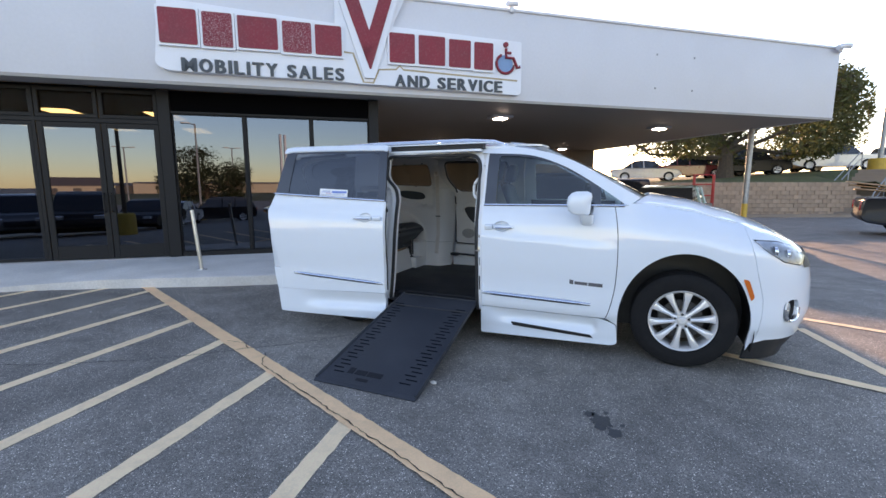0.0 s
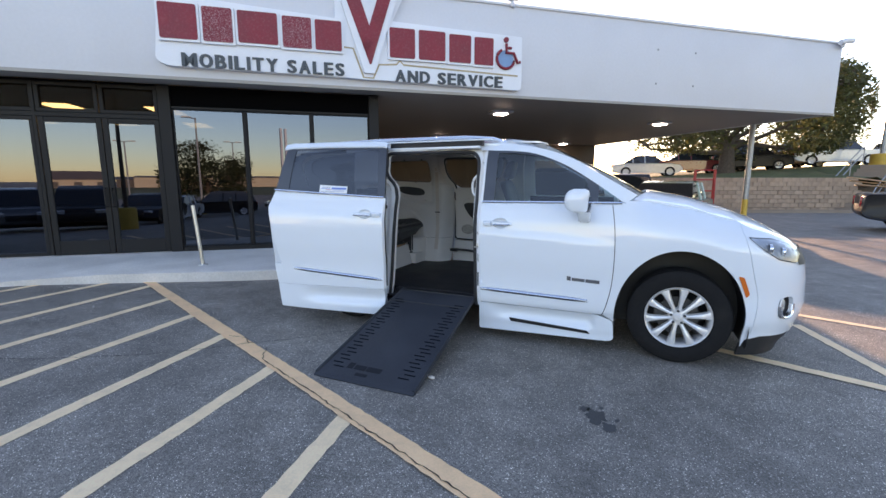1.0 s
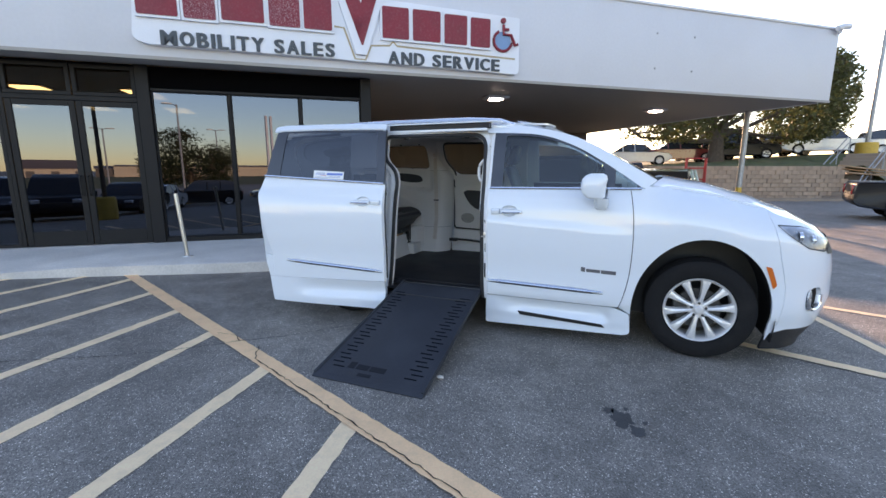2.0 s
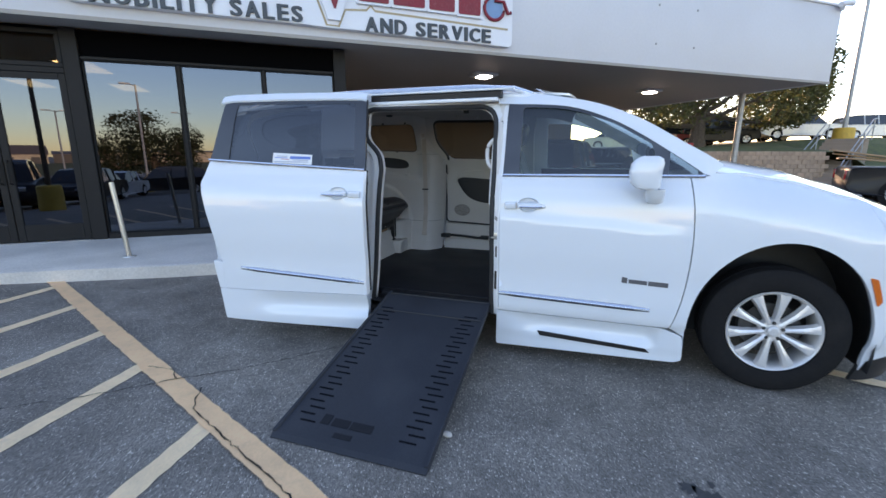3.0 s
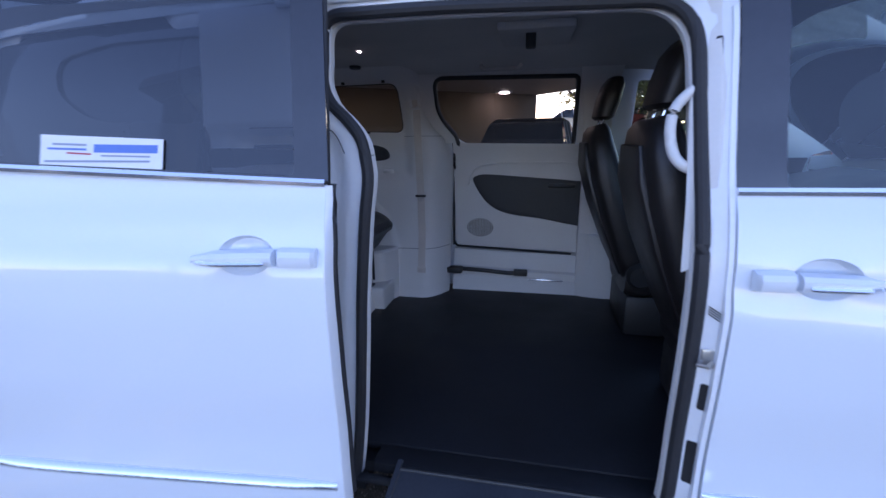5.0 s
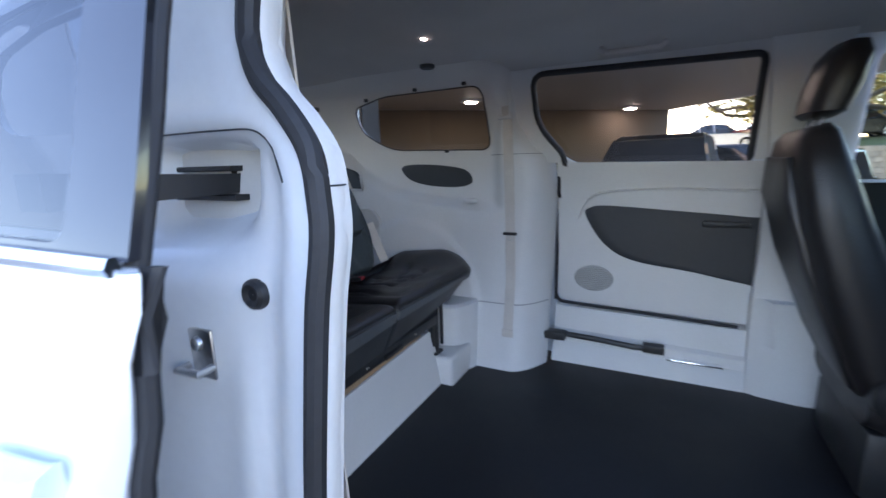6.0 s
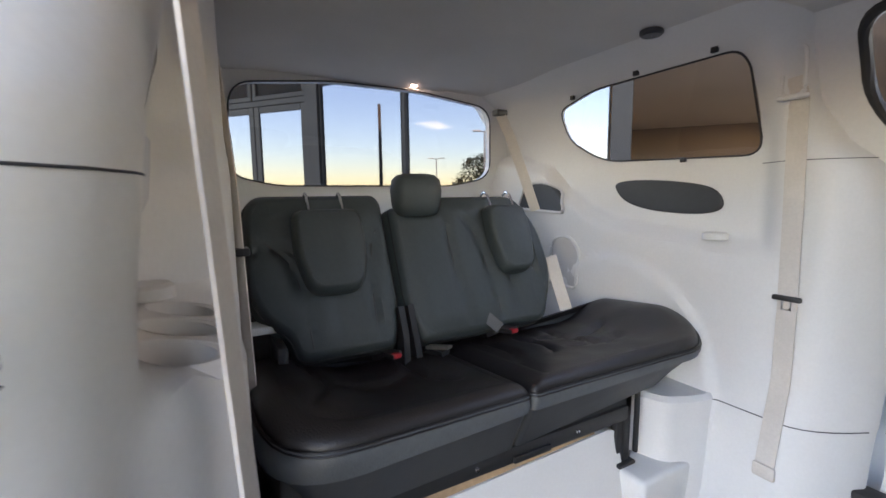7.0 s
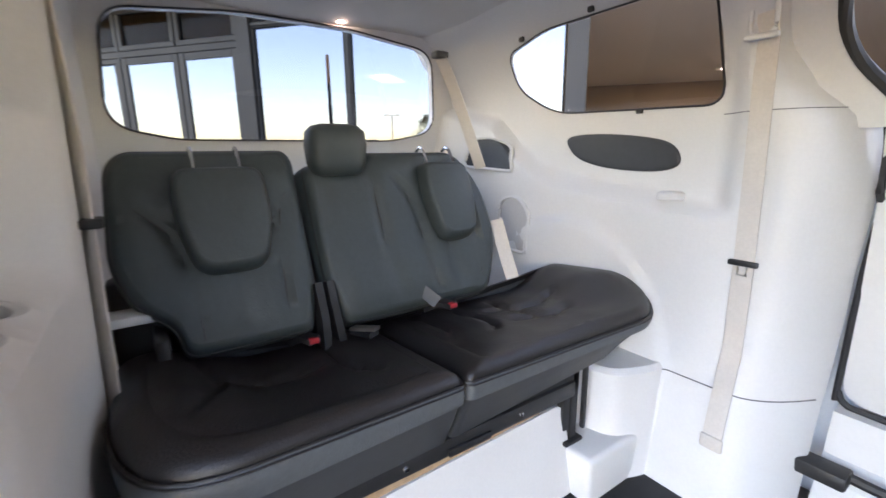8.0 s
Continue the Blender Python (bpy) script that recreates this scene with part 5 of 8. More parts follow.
# sticker low on the glass, its print kept to plain bars
bm = bmesh.new()
patch(lambda s, z: (s, leaf(s, z)[1] + 0.003, z), [(-0.731, 1.347), (-0.417, 1.331), (-0.417, 1.404), (-0.731, 1.420)], step=0.1, thick=0.002, inward=(0, 1, 0), bm=bm)
sticker = part("sticker", bm, PAPER, sd, "white dealer sticker with blue print bars")
for mat, bars in ((STICKER_BLUE, ((-0.545, -0.415, 1.374, 1.394), (-0.64, -0.56, 1.383, 1.388))), (STICKER_GREY, ((-0.63, -0.56, 1.394, 1.399), (-0.645, -0.43, 1.352, 1.357), (-0.53, -0.43, 1.364, 1.368))), (STICKER_RED, ((-0.60, -0.55, 1.372, 1.376),))):
    bm = bmesh.new()
    for a0, a1, z0, z1 in bars:
        a0, a1 = -0.417 + (a0 + 0.405) * 1.256, -0.417 + (a1 + 0.405) * 1.256
        patch(lambda s, z: (s, leaf(s, z)[1] + 0.0015, z), [(a0, z0), (a1, z0 - 0.004), (a1, z1 - 0.004), (a0, z1)], step=0.2, bm=bm)
    part("sticker_print", bm, mat, sticker)
# the door's leading edge: white return with a dark rubber lip behind, and a thin lining
bm = bmesh.new()
rows = []
for z in np.linspace(0.357, 1.288, 26):
    w = lerp_table([(0.35, 0.046), (0.95, 0.046), (1.15, 0.036), (1.24, 0.018), (1.30, 0.010)], z)
    y = leaf(0, z)[1]
    rows.append([(-0.010, y + 0.001, z), (-0.003, y + 0.002, z), (0.004, y + w * 0.35, z), (0.010, y + w * 0.8, z), (0.006, y + w, z), (-0.03, y + w + 0.002, z), (-0.03, y + 0.010, z)])
loft(bm, rows)
part("edge_return", bm, PAINT_IN, sd)
bm = bmesh.new()
pad(bm, rounded([(-0.012, 0.42), (0.002, 0.75), (-0.002, 1.18), (-0.05, 1.285), (-1.16, 1.33), (-1.14, 0.45)], [0.06, 0.1, 0.06, 0.04, 0.05, 0.05], 5), lambda a, b, h: Vector(leaf(a - 0.02, b)) + Vector((-0.02, 0.050 + h, 0)), 0.035, 0.03, 4, back=False)
lining_card = part("inner_lining", bm, TRIM_GREY, sd, "light grey door card of the open door")
bm = bmesh.new()
pad(bm, rounded([(-0.10, 0.86), (-0.09, 1.10), (-0.16, 1.16), (-0.70, 1.16), (-0.70, 0.86)], 0.05, 5), lambda a, b, h: Vector(leaf(a, b)) + Vector((0, 0.088 + h, 0)), 0.004, 0.02, 2, back=False)
part("door_insert", bm, INSERT, lining_card)
bm = bmesh.new()
tube(bm, [(0.004, leaf(0, z)[1] + lerp_table([(0.35, 0.060), (0.95, 0.060), (1.15, 0.050), (1.24, 0.034), (1.30, 0.026)], z), z) for z in np.linspace(0.38, 1.29, 20)], 0.012, 8)
tube(bm, [(-0.010 - 0.02 * (z - 1.3), leaf(0, z)[1] + 0.022, z) for z in np.linspace(1.29, 1.80, 8)], 0.011, 8)
part("edge_seal", bm, RUBBER, sd)

# ---- lowered floor and fold-out ramp ----
FLOOR_Z = 0.377
bm = boxes(((-3.09, 0.09, FLOOR_Z - 0.03), (-0.62, 1.80, FLOOR_Z)), ((-2.56, 0.0, FLOOR_Z - 0.04), (-1.69, 0.088, FLOOR_Z - 0.004)), bevel=0.003)
part("cabin_floor", bm, VINYL, van, "black vinyl cabin floor")
R0, R1 = Vector((0, 0.02, FLOOR_Z - 0.006)), Vector((0, -1.315, 0.018))
RL, RR = -2.50, -1.70
slope = (R1 - R0).normalized()
ramp_n = Vector((0, -slope.z, slope.y))
if ramp_n.z < 0:
    ramp_n = -ramp_n


def on_ramp(x, t, h=0.0):
    return Vector((x, 0, 0)) + R0 + (R1 - R0) * t + ramp_n * h


bm = bmesh.new()
loft(bm, [[on_ramp(x0, t, -0.028), on_ramp(x1, t, -0.028), on_ramp(x1, t, 0.012), on_ramp(x1 - 0.014, t, 0.012), on_ramp(x1 - 0.018, t, 0.0), on_ramp(x0 + 0.018, t, 0.0), on_ramp(x0 + 0.014, t, 0.012), on_ramp(x0, t, 0.012)] for t, x0, x1 in ((0.0, RL + 0.02, RR), (0.5, RL, RR + 0.01), (0.985, RL - 0.02, RR + 0.02))])
ramp = part("ramp", bm, RAMP_GRIT, van, "charcoal fold-out wheelchair ramp resting on the asphalt")
bm = bmesh.new()
loft(bm, [[on_ramp(RL - 0.02, t, h0), on_ramp(RR + 0.02, t, h0), on_ramp(RR + 0.02, t, h1), on_ramp(RL - 0.02, t, h1)] for t, h0, h1 in ((0.985, -0.02, 0.0), (1.005, -0.015, -0.008))])
part("ramp_lip", bm, RAMP_GRIT, ramp)
for k in range(24):
    t = 0.15 + 0.79 * k / 24
    for x0 in ((RL + 0.045 + 0.03 * (k % 2)), (RR - 0.135 - 0.03 * (k % 2))):
        bm = bmesh.new()
        box(bm, (0, 0, 0), (1, 1, 1), m=Matrix.Translation(on_ramp(x0, t, 0.0005)) @ Matrix(((0.088, 0, 0, 0), (0, slope.y * 0.009, ramp_n.y * 0.002, 0), (0, slope.z * 0.009, ramp_n.z * 0.002, 0), (0, 0, 0, 1))))
        part("grip_slot", bm, SLOT, ramp)
bm = bmesh.new()
for x0, x1, t0, t1 in ((-2.31, -2.26, 0.865, 0.91), (-2.245, -2.15, 0.875, 0.91), (-2.14, -2.02, 0.875, 0.91), (-2.20, -2.10, 0.935, 0.955)):
    box(bm, (0, 0, 0), (1, 1, 1), m=Matrix.Translation(on_ramp(x0, t0, 0.0005)) @ Matrix(((x1 - x0, 0, 0, 0), (0, (R1 - R0).y * (t1 - t0), ramp_n.y * 0.002, 0), (0, (R1 - R0).z * (t1 - t0), ramp_n.z * 0.002, 0), (0, 0, 0, 1))))
part("embossed_mark", bm, RAMP_MARK, ramp)
bm = bmesh.new()
tube(bm, [on_ramp(RL + 0.01, 0.175, 0.004), on_ramp(RR, 0.175, 0.004)], 0.005, 6)
tube(bm, [on_ramp(RL + 0.02, 0.02, 0.004), on_ramp(RR, 0.02, 0.004)], 0.005, 6)
part("ramp_hinge", bm, DARK_METAL, ramp)

# ---- cabin lining: far side, mirrored for the near side ----
C_WALL = [(0.36, 1.475), (0.42, 1.50), (0.60, 1.535), (0.684, 1.556), (0.692, 1.566), (0.90, 1.60), (1.10, 1.605), (1.32, 1.61), (1.45, 1.605), (1.60, 1.57), (1.72, 1.515), (1.80, 1.43)]


SHELF_LINE = [(-4.1, 1.52), (-3.80, 1.44), (-3.67, 1.32), (-3.56, 1.255), (-3.45, 1.216), (-3.14, 1.178), (-2.99, 1.163), (-2.89, 1.155)]


def soft(v):
    v = min(1, max(0, v))
    return v * v * (3 - 2 * v)


def lining(x, z):
    """The far cabin wall behind the sliding door: pillar, wheel housing, shelf and window recess."""
    y = lerp_table(C_WALL, z)
    # window recess above a shelf that sweeps up the tail pillar and turns down at the belt pillar
    over = soft((z - lerp_table(SHELF_LINE, x) + 0.036) / 0.062) * soft((-2.835 - x) / 0.085)
    y += over * 0.058 * min(1, max(0, (1.80 - z) / 0.25))
    # wheel housing swells into the cabin, under an arched edge
    arch = 1 - math.hypot((x + 3.37) / 0.43, max(0, z - 0.62) / 0.475)
    y -= 0.020 * soft(arch / 0.07)
    # hollow where the belt runs down
    if x > -2.95:
        y += 0.012 * math.exp(-((x + 2.80) / 0.06) ** 2) * min(1, max(0, (z - 0.68) / 0.1))
    # towards the tail the wall turns in
    if x < -3.66:
        t = (-3.66 - x) / 0.42
        y -= 0.13 * t * t
    return (x, y, z)


def far_lining(x, z):
    """The far wall with its front edge turned out to meet the door."""
    x, y, z = lining(x, z)
    t = min(1, max(0, 1 - (pillar_front(z) - x) / 0.15))
    return (x, y + 0.17 * t * t, z)


NEAR_FOLD = [(-0.02, 0.054), (-0.005, 0.054), (0.012, 0.075), (0.035, 0.096), (0.07, 0.118), (0.12, 0.134), (0.155, 0.137), (0.185, 0.128), (0.22, 0.106), (0.28, 0.092), (1.6, 0.088)]


def near_lining(x, z):
    """The near wall: folded in beside the opening, a deep ledge at elbow height, a thick corner beside the bench."""
    back = rear_rim(z) - x
    y = lerp_table(JAMB_Y, z) + lerp_table(NEAR_FOLD, back)
    low = soft((1.168 - z) / 0.044) * soft((-2.65 - x) / 0.20)
    y += max(0, 0.25 - y) * low
    y += max(0, 0.268 - y) * soft((-3.06 - 0.13 * soft((z - 1.36) / 0.12) - x) / 0.19)
    return (x, y, z)


def pillar_front(z):
    return lerp_table([(0.36, -2.632), (0.67, -2.632), (1.0, -2.628), (1.25, -2.618), (1.385, -2.635), (1.46, -2.70), (1.56, -2.745), (1.80, -2.745)], z)


CUPS = [[(x + 0.045 * math.cos(a), 1.146 + 0.0125 * math.sin(a)) for a in (2 * math.pi * k / 24 for k in range(24))] for x in (-2.82, -2.93, -3.04)]
PILLAR_EDGE = curve([(-2.745, 1.80), (-2.745, 1.56), (-2.70, 1.46), (-2.635, 1.385), (-2.618, 1.25), (-2.628, 1.0), (-2.632, 0.67)], 6)
NEAR_EDGE = [(rear_rim(z) + 0.004, z) for z in np.linspace(1.80, 0.37, 40)]
wall_out = PILLAR_EDGE + [(-2.632, 0.36), (-4.06, 0.36), (-4.06, 1.80)]
Q_IN = rounded([(-2.925, 1.43), (-2.925, 1.712), (-3.45, 1.708), (-3.67, 1.665), (-3.67, 1.55), (-3.505, 1.448)], [0.05, 0.05, 0.05, 0.10, 0.10, 0.10], 6)
VENT = curve([(-3.025, 1.275), (-3.06, 1.335), (-3.20, 1.362), (-3.37, 1.369), (-3.44, 1.350), (-3.39, 1.290), (-3.27, 1.257), (-3.10, 1.250)], 6, closed=True)
Q_NEAR = rounded([(-2.90, 1.39), (-2.90, 1.712), (-3.20, 1.71), (-3.22, 1.56), (-3.12, 1.452)], 0.05, 5)
VENT_NEAR = rounded([(-2.855, 1.242), (-2.855, 1.328), (-2.98, 1.336), (-3.05, 1.305), (-3.045, 1.262), (-2.95, 1.236)], 0.03, 5)
for k, fn in enumerate((far_lining, near_lining)):
    window_hole, vent_shape = (Q_NEAR, VENT_NEAR) if k else (Q_IN, VENT)
    cover = part("quarter_trim", patch(fn, NEAR_EDGE + [(-4.06, 0.36), (-4.06, 1.80)] if k else wall_out, [window_hole] + (CUPS if k else []), step=0.018, thick=0.012, inward=(0, 1 - 2 * k, 0)), TRIM_GREY, van, "light grey moulded quarter trim")
    toward = Vector((0, -1 + 2 * k, 0))
    bm = bmesh.new()
    tube(bm, [Vector(fn(x, z)) + toward * 0.001 for x, z in window_hole + window_hole[:1]], 0.0035, 6, caps=False)
    part("window_gasket", bm, RUBBER, cover)
    bm = bmesh.new()
    pad(bm, vent_shape, lambda a, b, h: Vector(fn(a, b)) + toward * h, 0.008, 0.012, 3, back=False)
    part("vent_insert", bm, INSERT, cover, "charcoal soft-touch insert")
    bm = bmesh.new()
    tube(bm, [Vector(fn(x, 1.405)) + toward * 0.0005 for x in np.linspace(-2.66, -2.92, 14)] if not k else [Vector(fn(x, 1.345)) + toward * 0.0005 for x in np.linspace(-2.539, -2.86, 30)], 0.0012, 5)
    part("panel_joint", bm, INSERT, cover)
    bm = bmesh.new()
    tube(bm, [Vector(fn(x, 0.688)) + toward * 0.003 for x in np.linspace(-2.64, -3.08, 20)], 0.0016, 5)
    part("panel_joint", bm, INSERT, cover)
    for x, z in () if k else ((-3.00, 1.725), (-3.26, 1.722), (-3.16, 1.432), (-3.56, 1.700)):
        bm = bmesh.new()
        q = Vector(fn(x, z)) + toward * 0.006
        box(bm, q - Vector((0.010, 0.006, 0.008)), q + Vector((0.010, 0.006, 0.008)), 0.002, 1)
        part("shade_hook", bm, BLACK_PLASTIC, cover)
    # small round lid on the shelf
    bm = bmesh.new()
    q = Vector(fn(-3.03, 1.215)) + toward * 0.022 + Vector((0, 0, -0.030))
    lathe(bm, [(0.001, 0.010), (0.030, 0.010), (0.036, 0.005), (0.037, -0.012)], "z", q, 24)
    part("shelf_cap", bm, TRIM_GREY, cover)
    # hollows drawn as flat pads; their darker colour stands in for shade inside
    for outline, mat, tag in () if k else ((rounded([(-3.66, 1.235), (-3.68, 1.325), (-3.76, 1.375), (-3.88, 1.37), (-3.92, 1.25)], [0.02, 0.05, 0.05, 0.03, 0.03], 4), INSERT, "storage cubby, its shaded hollow drawn as a charcoal pad"), (rounded([(-3.55, 0.92), (-3.555, 1.08), (-3.62, 1.14), (-3.72, 1.12), (-3.74, 0.92)], [0.02, 0.06, 0.06, 0.04, 0.02], 4), HEADLINER, "shallow pocket drawn as a flat grey pad")):
        bm = bmesh.new()
        tube(bm, [Vector(fn(x, z)) + toward * 0.004 for x, z in outline + outline[:1]], 0.008, 6, caps=False)
        part("cubby_rim", bm, TRIM_GREY, cover)
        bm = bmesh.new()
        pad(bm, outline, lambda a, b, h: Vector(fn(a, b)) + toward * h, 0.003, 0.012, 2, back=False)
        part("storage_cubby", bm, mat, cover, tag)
# near pillar: the strip between the seal and the folded lining
bm = bmesh.new()
rows = []
for z in np.linspace(0.36, 1.81, 60):
    rim, y0 = rear_rim(z), lerp_table(JAMB_Y, z)
    rows.append([(rim + 0.002, y0 - 0.004, z), (rim + 0.012, y0 + 0.004, z), (rim + 0.015, y0 + 0.018, z), (rim + 0.013, y0 + 0.036, z), (rim + 0.009, y0 + 0.048, z), (rim + 0.003, y0 + 0.0555, z)])
loft(bm, rows, caps=False, closed=False)
near_return = part("near_pillar_return", bm, TRIM_GREY, van, "light grey moulded pillar lining beside the opening", smooth=60)
bm = bmesh.new()
rim, y0 = rear_rim(1.345), lerp_table(JAMB_Y, 1.345)
tube(bm, [(rim + a, y0 + b, 1.345) for a, b in ((0.0125, 0.004), (0.0155, 0.018), (0.0135, 0.036), (0.0095, 0.048), (0.004, 0.0555))], 0.0013, 5)
part("panel_joint", bm, INSERT, near_return)
# ramp switch on the near pillar
SWITCH_AT, SWITCH_SIDE, SWITCH_OUT = Vector((-2.5645, 0.0965, 1.235)), Vector((-0.76, 0.65, 0.0)), Vector((0.65, 0.76, 0.0))


def on_switch(a, b, h):
    return SWITCH_AT + SWITCH_SIDE * a + Vector((0, 0, b)) + SWITCH_OUT * h


bm = bmesh.new()
pad(bm, rounded([(-0.013, -0.024), (0.013, -0.016), (0.013, 0.024), (-0.013, 0.016)], 0.004, 4), on_switch, 0.005, 0.004, 2)
ramp_switch = part("ramp_switch", bm, BLACK_PLASTIC, near_return, "black rocker switch for the ramp")
bm = bmesh.new()
pad(bm, rounded([(-0.007, -0.008), (0.007, -0.004), (0.007, 0.008), (-0.007, 0.004)], 0.002, 3), lambda a, b, h: on_switch(a, b, h + 0.005), 0.003, 0.002, 2)
part("switch_mark", bm, CHROME, ramp_switch)
for loop in CUPS:
    rim_pts = [Vector(near_lining(x, z)) for x, z in loop]
    mid = sum(rim_pts, Vector()) / len(rim_pts)
    bm = bmesh.new()
    loft(bm, [[mid + (p - mid) * k + Vector((0, 0, -d)) for p in rim_pts] for k, d in ((1.05, -0.0015), (1.0, -0.001), (0.96, 0.004), (0.92, 0.045), (0.82, 0.055), (0.05, 0.056))], caps=False)
    part("cup_holder", bm, TRIM_GREY, near_return)
# stepped moulding where the wall meets the floor
part("floor_step", boxes(((-3.10, 1.245, 0.36), (-2.957, 1.47, 0.51)), bevel=0.016, segments=4), TRIM_GREY, van)
bm = bmesh.new()
foot = rounded([(-3.16, 1.335), (-2.995, 1.385), (-2.945, 1.50), (-2.945, 1.66), (-3.16, 1.66)], [0.01, 0.035, 0.05, 0.01, 0.01], 6)
loft(bm, [[(x + dx, y + dy, z) for x, y in foot] for z, dx, dy in ((0.36, 0.018, -0.020), (0.40, 0.008, -0.010), (0.55, 0.0, 0.0), (0.690, -0.008, 0.010), (0.704, -0.020, 0.022))])
part("floor_step", bm, TRIM_GREY, van, "tall rounded moulding between plinth and side wall")
bm = boxes(((-3.085, 0.21, 0.36), (-2.955, 0.49, 0.50)), bevel=0.02, segments=3)
part("floor_step", bm, TRIM_GREY, van)
bm = bmesh.new()
plinth = rounded([(0.16, 0.35), (1.275, 0.35), (1.250, 0.632), (0.16, 0.60)], [0.004, 0.004, 0.045, 0.004], 6)
loft(bm, [[(x + 0.05 * max(0, (0.50 - z) / 0.15) ** 2 * (x > -3.1), y, z) for y, z in plinth] for x in (-3.20, -3.068, -3.060)])
part("seat_plinth", bm, TRIM_GREY, van, "pale moulded plinth under the bench")
# strip whose brown colour stands in for warm light on the plinth's top
bm = bmesh.new()
loft(bm, [[(-3.10, y, z), (-3.064, y, z), (-3.064, y, z + 0.022), (-3.10, y, z + 0.022)] for y, z in ((0.30, 0.606), (1.16, 0.632))])
part("plinth_edge", bm, LUMBER, van, "strip along the plinth's top, coloured brown for warm light")
bm = boxes(((-4.12, 0.12, 0.58), (-3.2, 1.66, 0.62)))
part("cargo_floor", bm, VINYL, van)

# tail lining round the rear window
R_IN = [(CY + (y - CY) * 0.972, z + 0.002) for y, z in R_WINDOW]
part("tailgate_lining", patch(lambda y, z: Vector(tail(y, z)) + Vector((0.035, 0, 0)), [(0.06, 0.60), (0.10, 1.20), (0.20, 1.80), (1.58, 1.80), (1.68, 1.20), (1.72, 0.60)], [R_IN], step=0.06, thick=0.03, inward=(-1, 0, 0)), TRIM_GREY, van)
bm = bmesh.new()
tube(bm, [Vector(tail(y, z)) + Vector((0.039, 0, 0)) for y, z in R_IN + R_IN[:1]], 0.0035, 6, caps=False)
part("tailgate_seal", bm, RUBBER, van)
for sy in (-1, 1):
    bm = bmesh.new()
    rows = []
    for z, x, w in ((0.60, -4.02, 0.16), (1.20, -4.01, 0.15), (1.45, -3.98, 0.13), (1.65, -3.95, 0.13), (1.79, -3.90, 0.17)):
        yo = CY + sy * (0.80 - 0.13 * max(0, z - 1.2) / 0.6)
        rows.append([(x - 0.10, yo + sy * 0.02, z), (x - 0.10, yo - sy * w * 0.75, z), (x - 0.03, yo - sy * w * 0.55, z), (x + 0.03, yo - sy * w * 0.2, z), (x + 0.06, yo + sy * 0.02, z)])
    loft(bm, rows)
    part("tail_pillar_trim", bm, TRIM_GREY, van)


# headliner
def ceiling_surface(x, y):
    s = abs((y - CY) / 0.66)
    z = 1.822 - 0.055 * min(1.3, s) ** 4
    if x < -3.5:
        z -= 0.05 * ((-3.5 - x) / 0.6) ** 2
    if x > -1.6:
        z -= 0.10 * ((x + 1.6) / 0.4) ** 2
    return (x, y, z)


headliner = part("headliner", patch(ceiling_surface, [(-4.08, 0.20), (-4.08, 1.58), (-1.30, 1.60), (-1.22, CY), (-1.30, 0.18)], step=0.06, thick=0.012, inward=(0, 0, 1)), HEADLINER, van, "grey cloth headliner")
for x, y in ((-2.98, 1.12), (-2.08, 1.165), (-4.0, 1.05), (-2.98, 0.62)):
    z = ceiling_surface(x, y)[2]
    bm = bmesh.new()
    box(bm, (x - 0.006, y - 0.011, z - 0.004), (x + 0.006, y + 0.011, z + 0.004), 0.002, 1)
    part("dome_lamp", bm, DOME, headliner, "small lit dome lamp")
bm = bmesh.new()
lathe(bm, [(0.001, -0.012), (0.028, -0.012), (0.034, -0.006), (0.034, 0.004)], "z", (-3.13, 1.42, 1.797), 24)
part("coat_hook", bm, INSERT, headliner)
bm = boxes(((-2.25, 0.72, 1.79), (-1.95, 1.06, 1.825)), bevel=0.012)
part("overhead_console", bm, HEADLINER, headliner)
bm = boxes(((-2.14, 0.78, 1.735), (-2.10, 0.82, 1.80)), bevel=0.006)
part("overhead_console", bm, BLACK_PLASTIC, headliner)
bm = bmesh.new()
tube(bm, [(-2.40, 1.44, 1.775), (-2.38, 1.425, 1.755), (-2.20, 1.425, 1.752), (-2.18, 1.44, 1.772)], 0.011, 8)
part("grab_strap", bm, HEADLINER, headliner)


# ---- far sliding door, from inside ----
D_WALL = [(0.36, 1.80), (0.66, 1.805), (0.72, 1.80), (0.90, 1.79), (1.10, 1.775), (1.25, 1.755), (1.335, 1.715), (1.45, 1.69), (1.60, 1.645), (1.74, 1.575), (1.82, 1.50)]


def door_lining(x, z):
    return (x, lerp_table(D_WALL, z), z)


card = rounded([(-2.612, 0.668), (-2.612, 1.36), (-1.70, 1.345), (-1.70, 0.64)], [0.06, 0.01, 0.01, 0.03], 6)
far_door = part("far_sliding_door", patch(door_lining, card, step=0.05, thick=0.02, inward=(0, 1, 0)), TRIM_GREY, van, "light grey door card of the closed far sliding door")
upper_ring = [(-1.70, 1.352), (-1.70, 1.80), (-2.80, 1.80), (-2.80, 1.36)]
part("upper_frame", patch(lambda x, z: (x, door_lining(x, z)[1] + 0.012, z), upper_ring, [L_SLIDE], step=0.06, thick=0.02, inward=(0, 1, 0)), TRIM_GREY, far_door)
bm = bmesh.new()
line = rounded([(-1.862, 1.36), (-1.862, 1.722), (-2.70, 1.738), (-2.70, 1.535), (-2.585, 1.40), (-2.575, 1.352)], [0.01, 0.03, 0.06, 0.10, 0.08, 0.01], 6)
tube(bm, [Vector(door_lining(x, z)) + Vector((0, 0.004, 0)) for x, z in line], 0.013, 8)
part("window_seal", bm, RUBBER, far_door, "black window seal")
bm = bmesh.new()
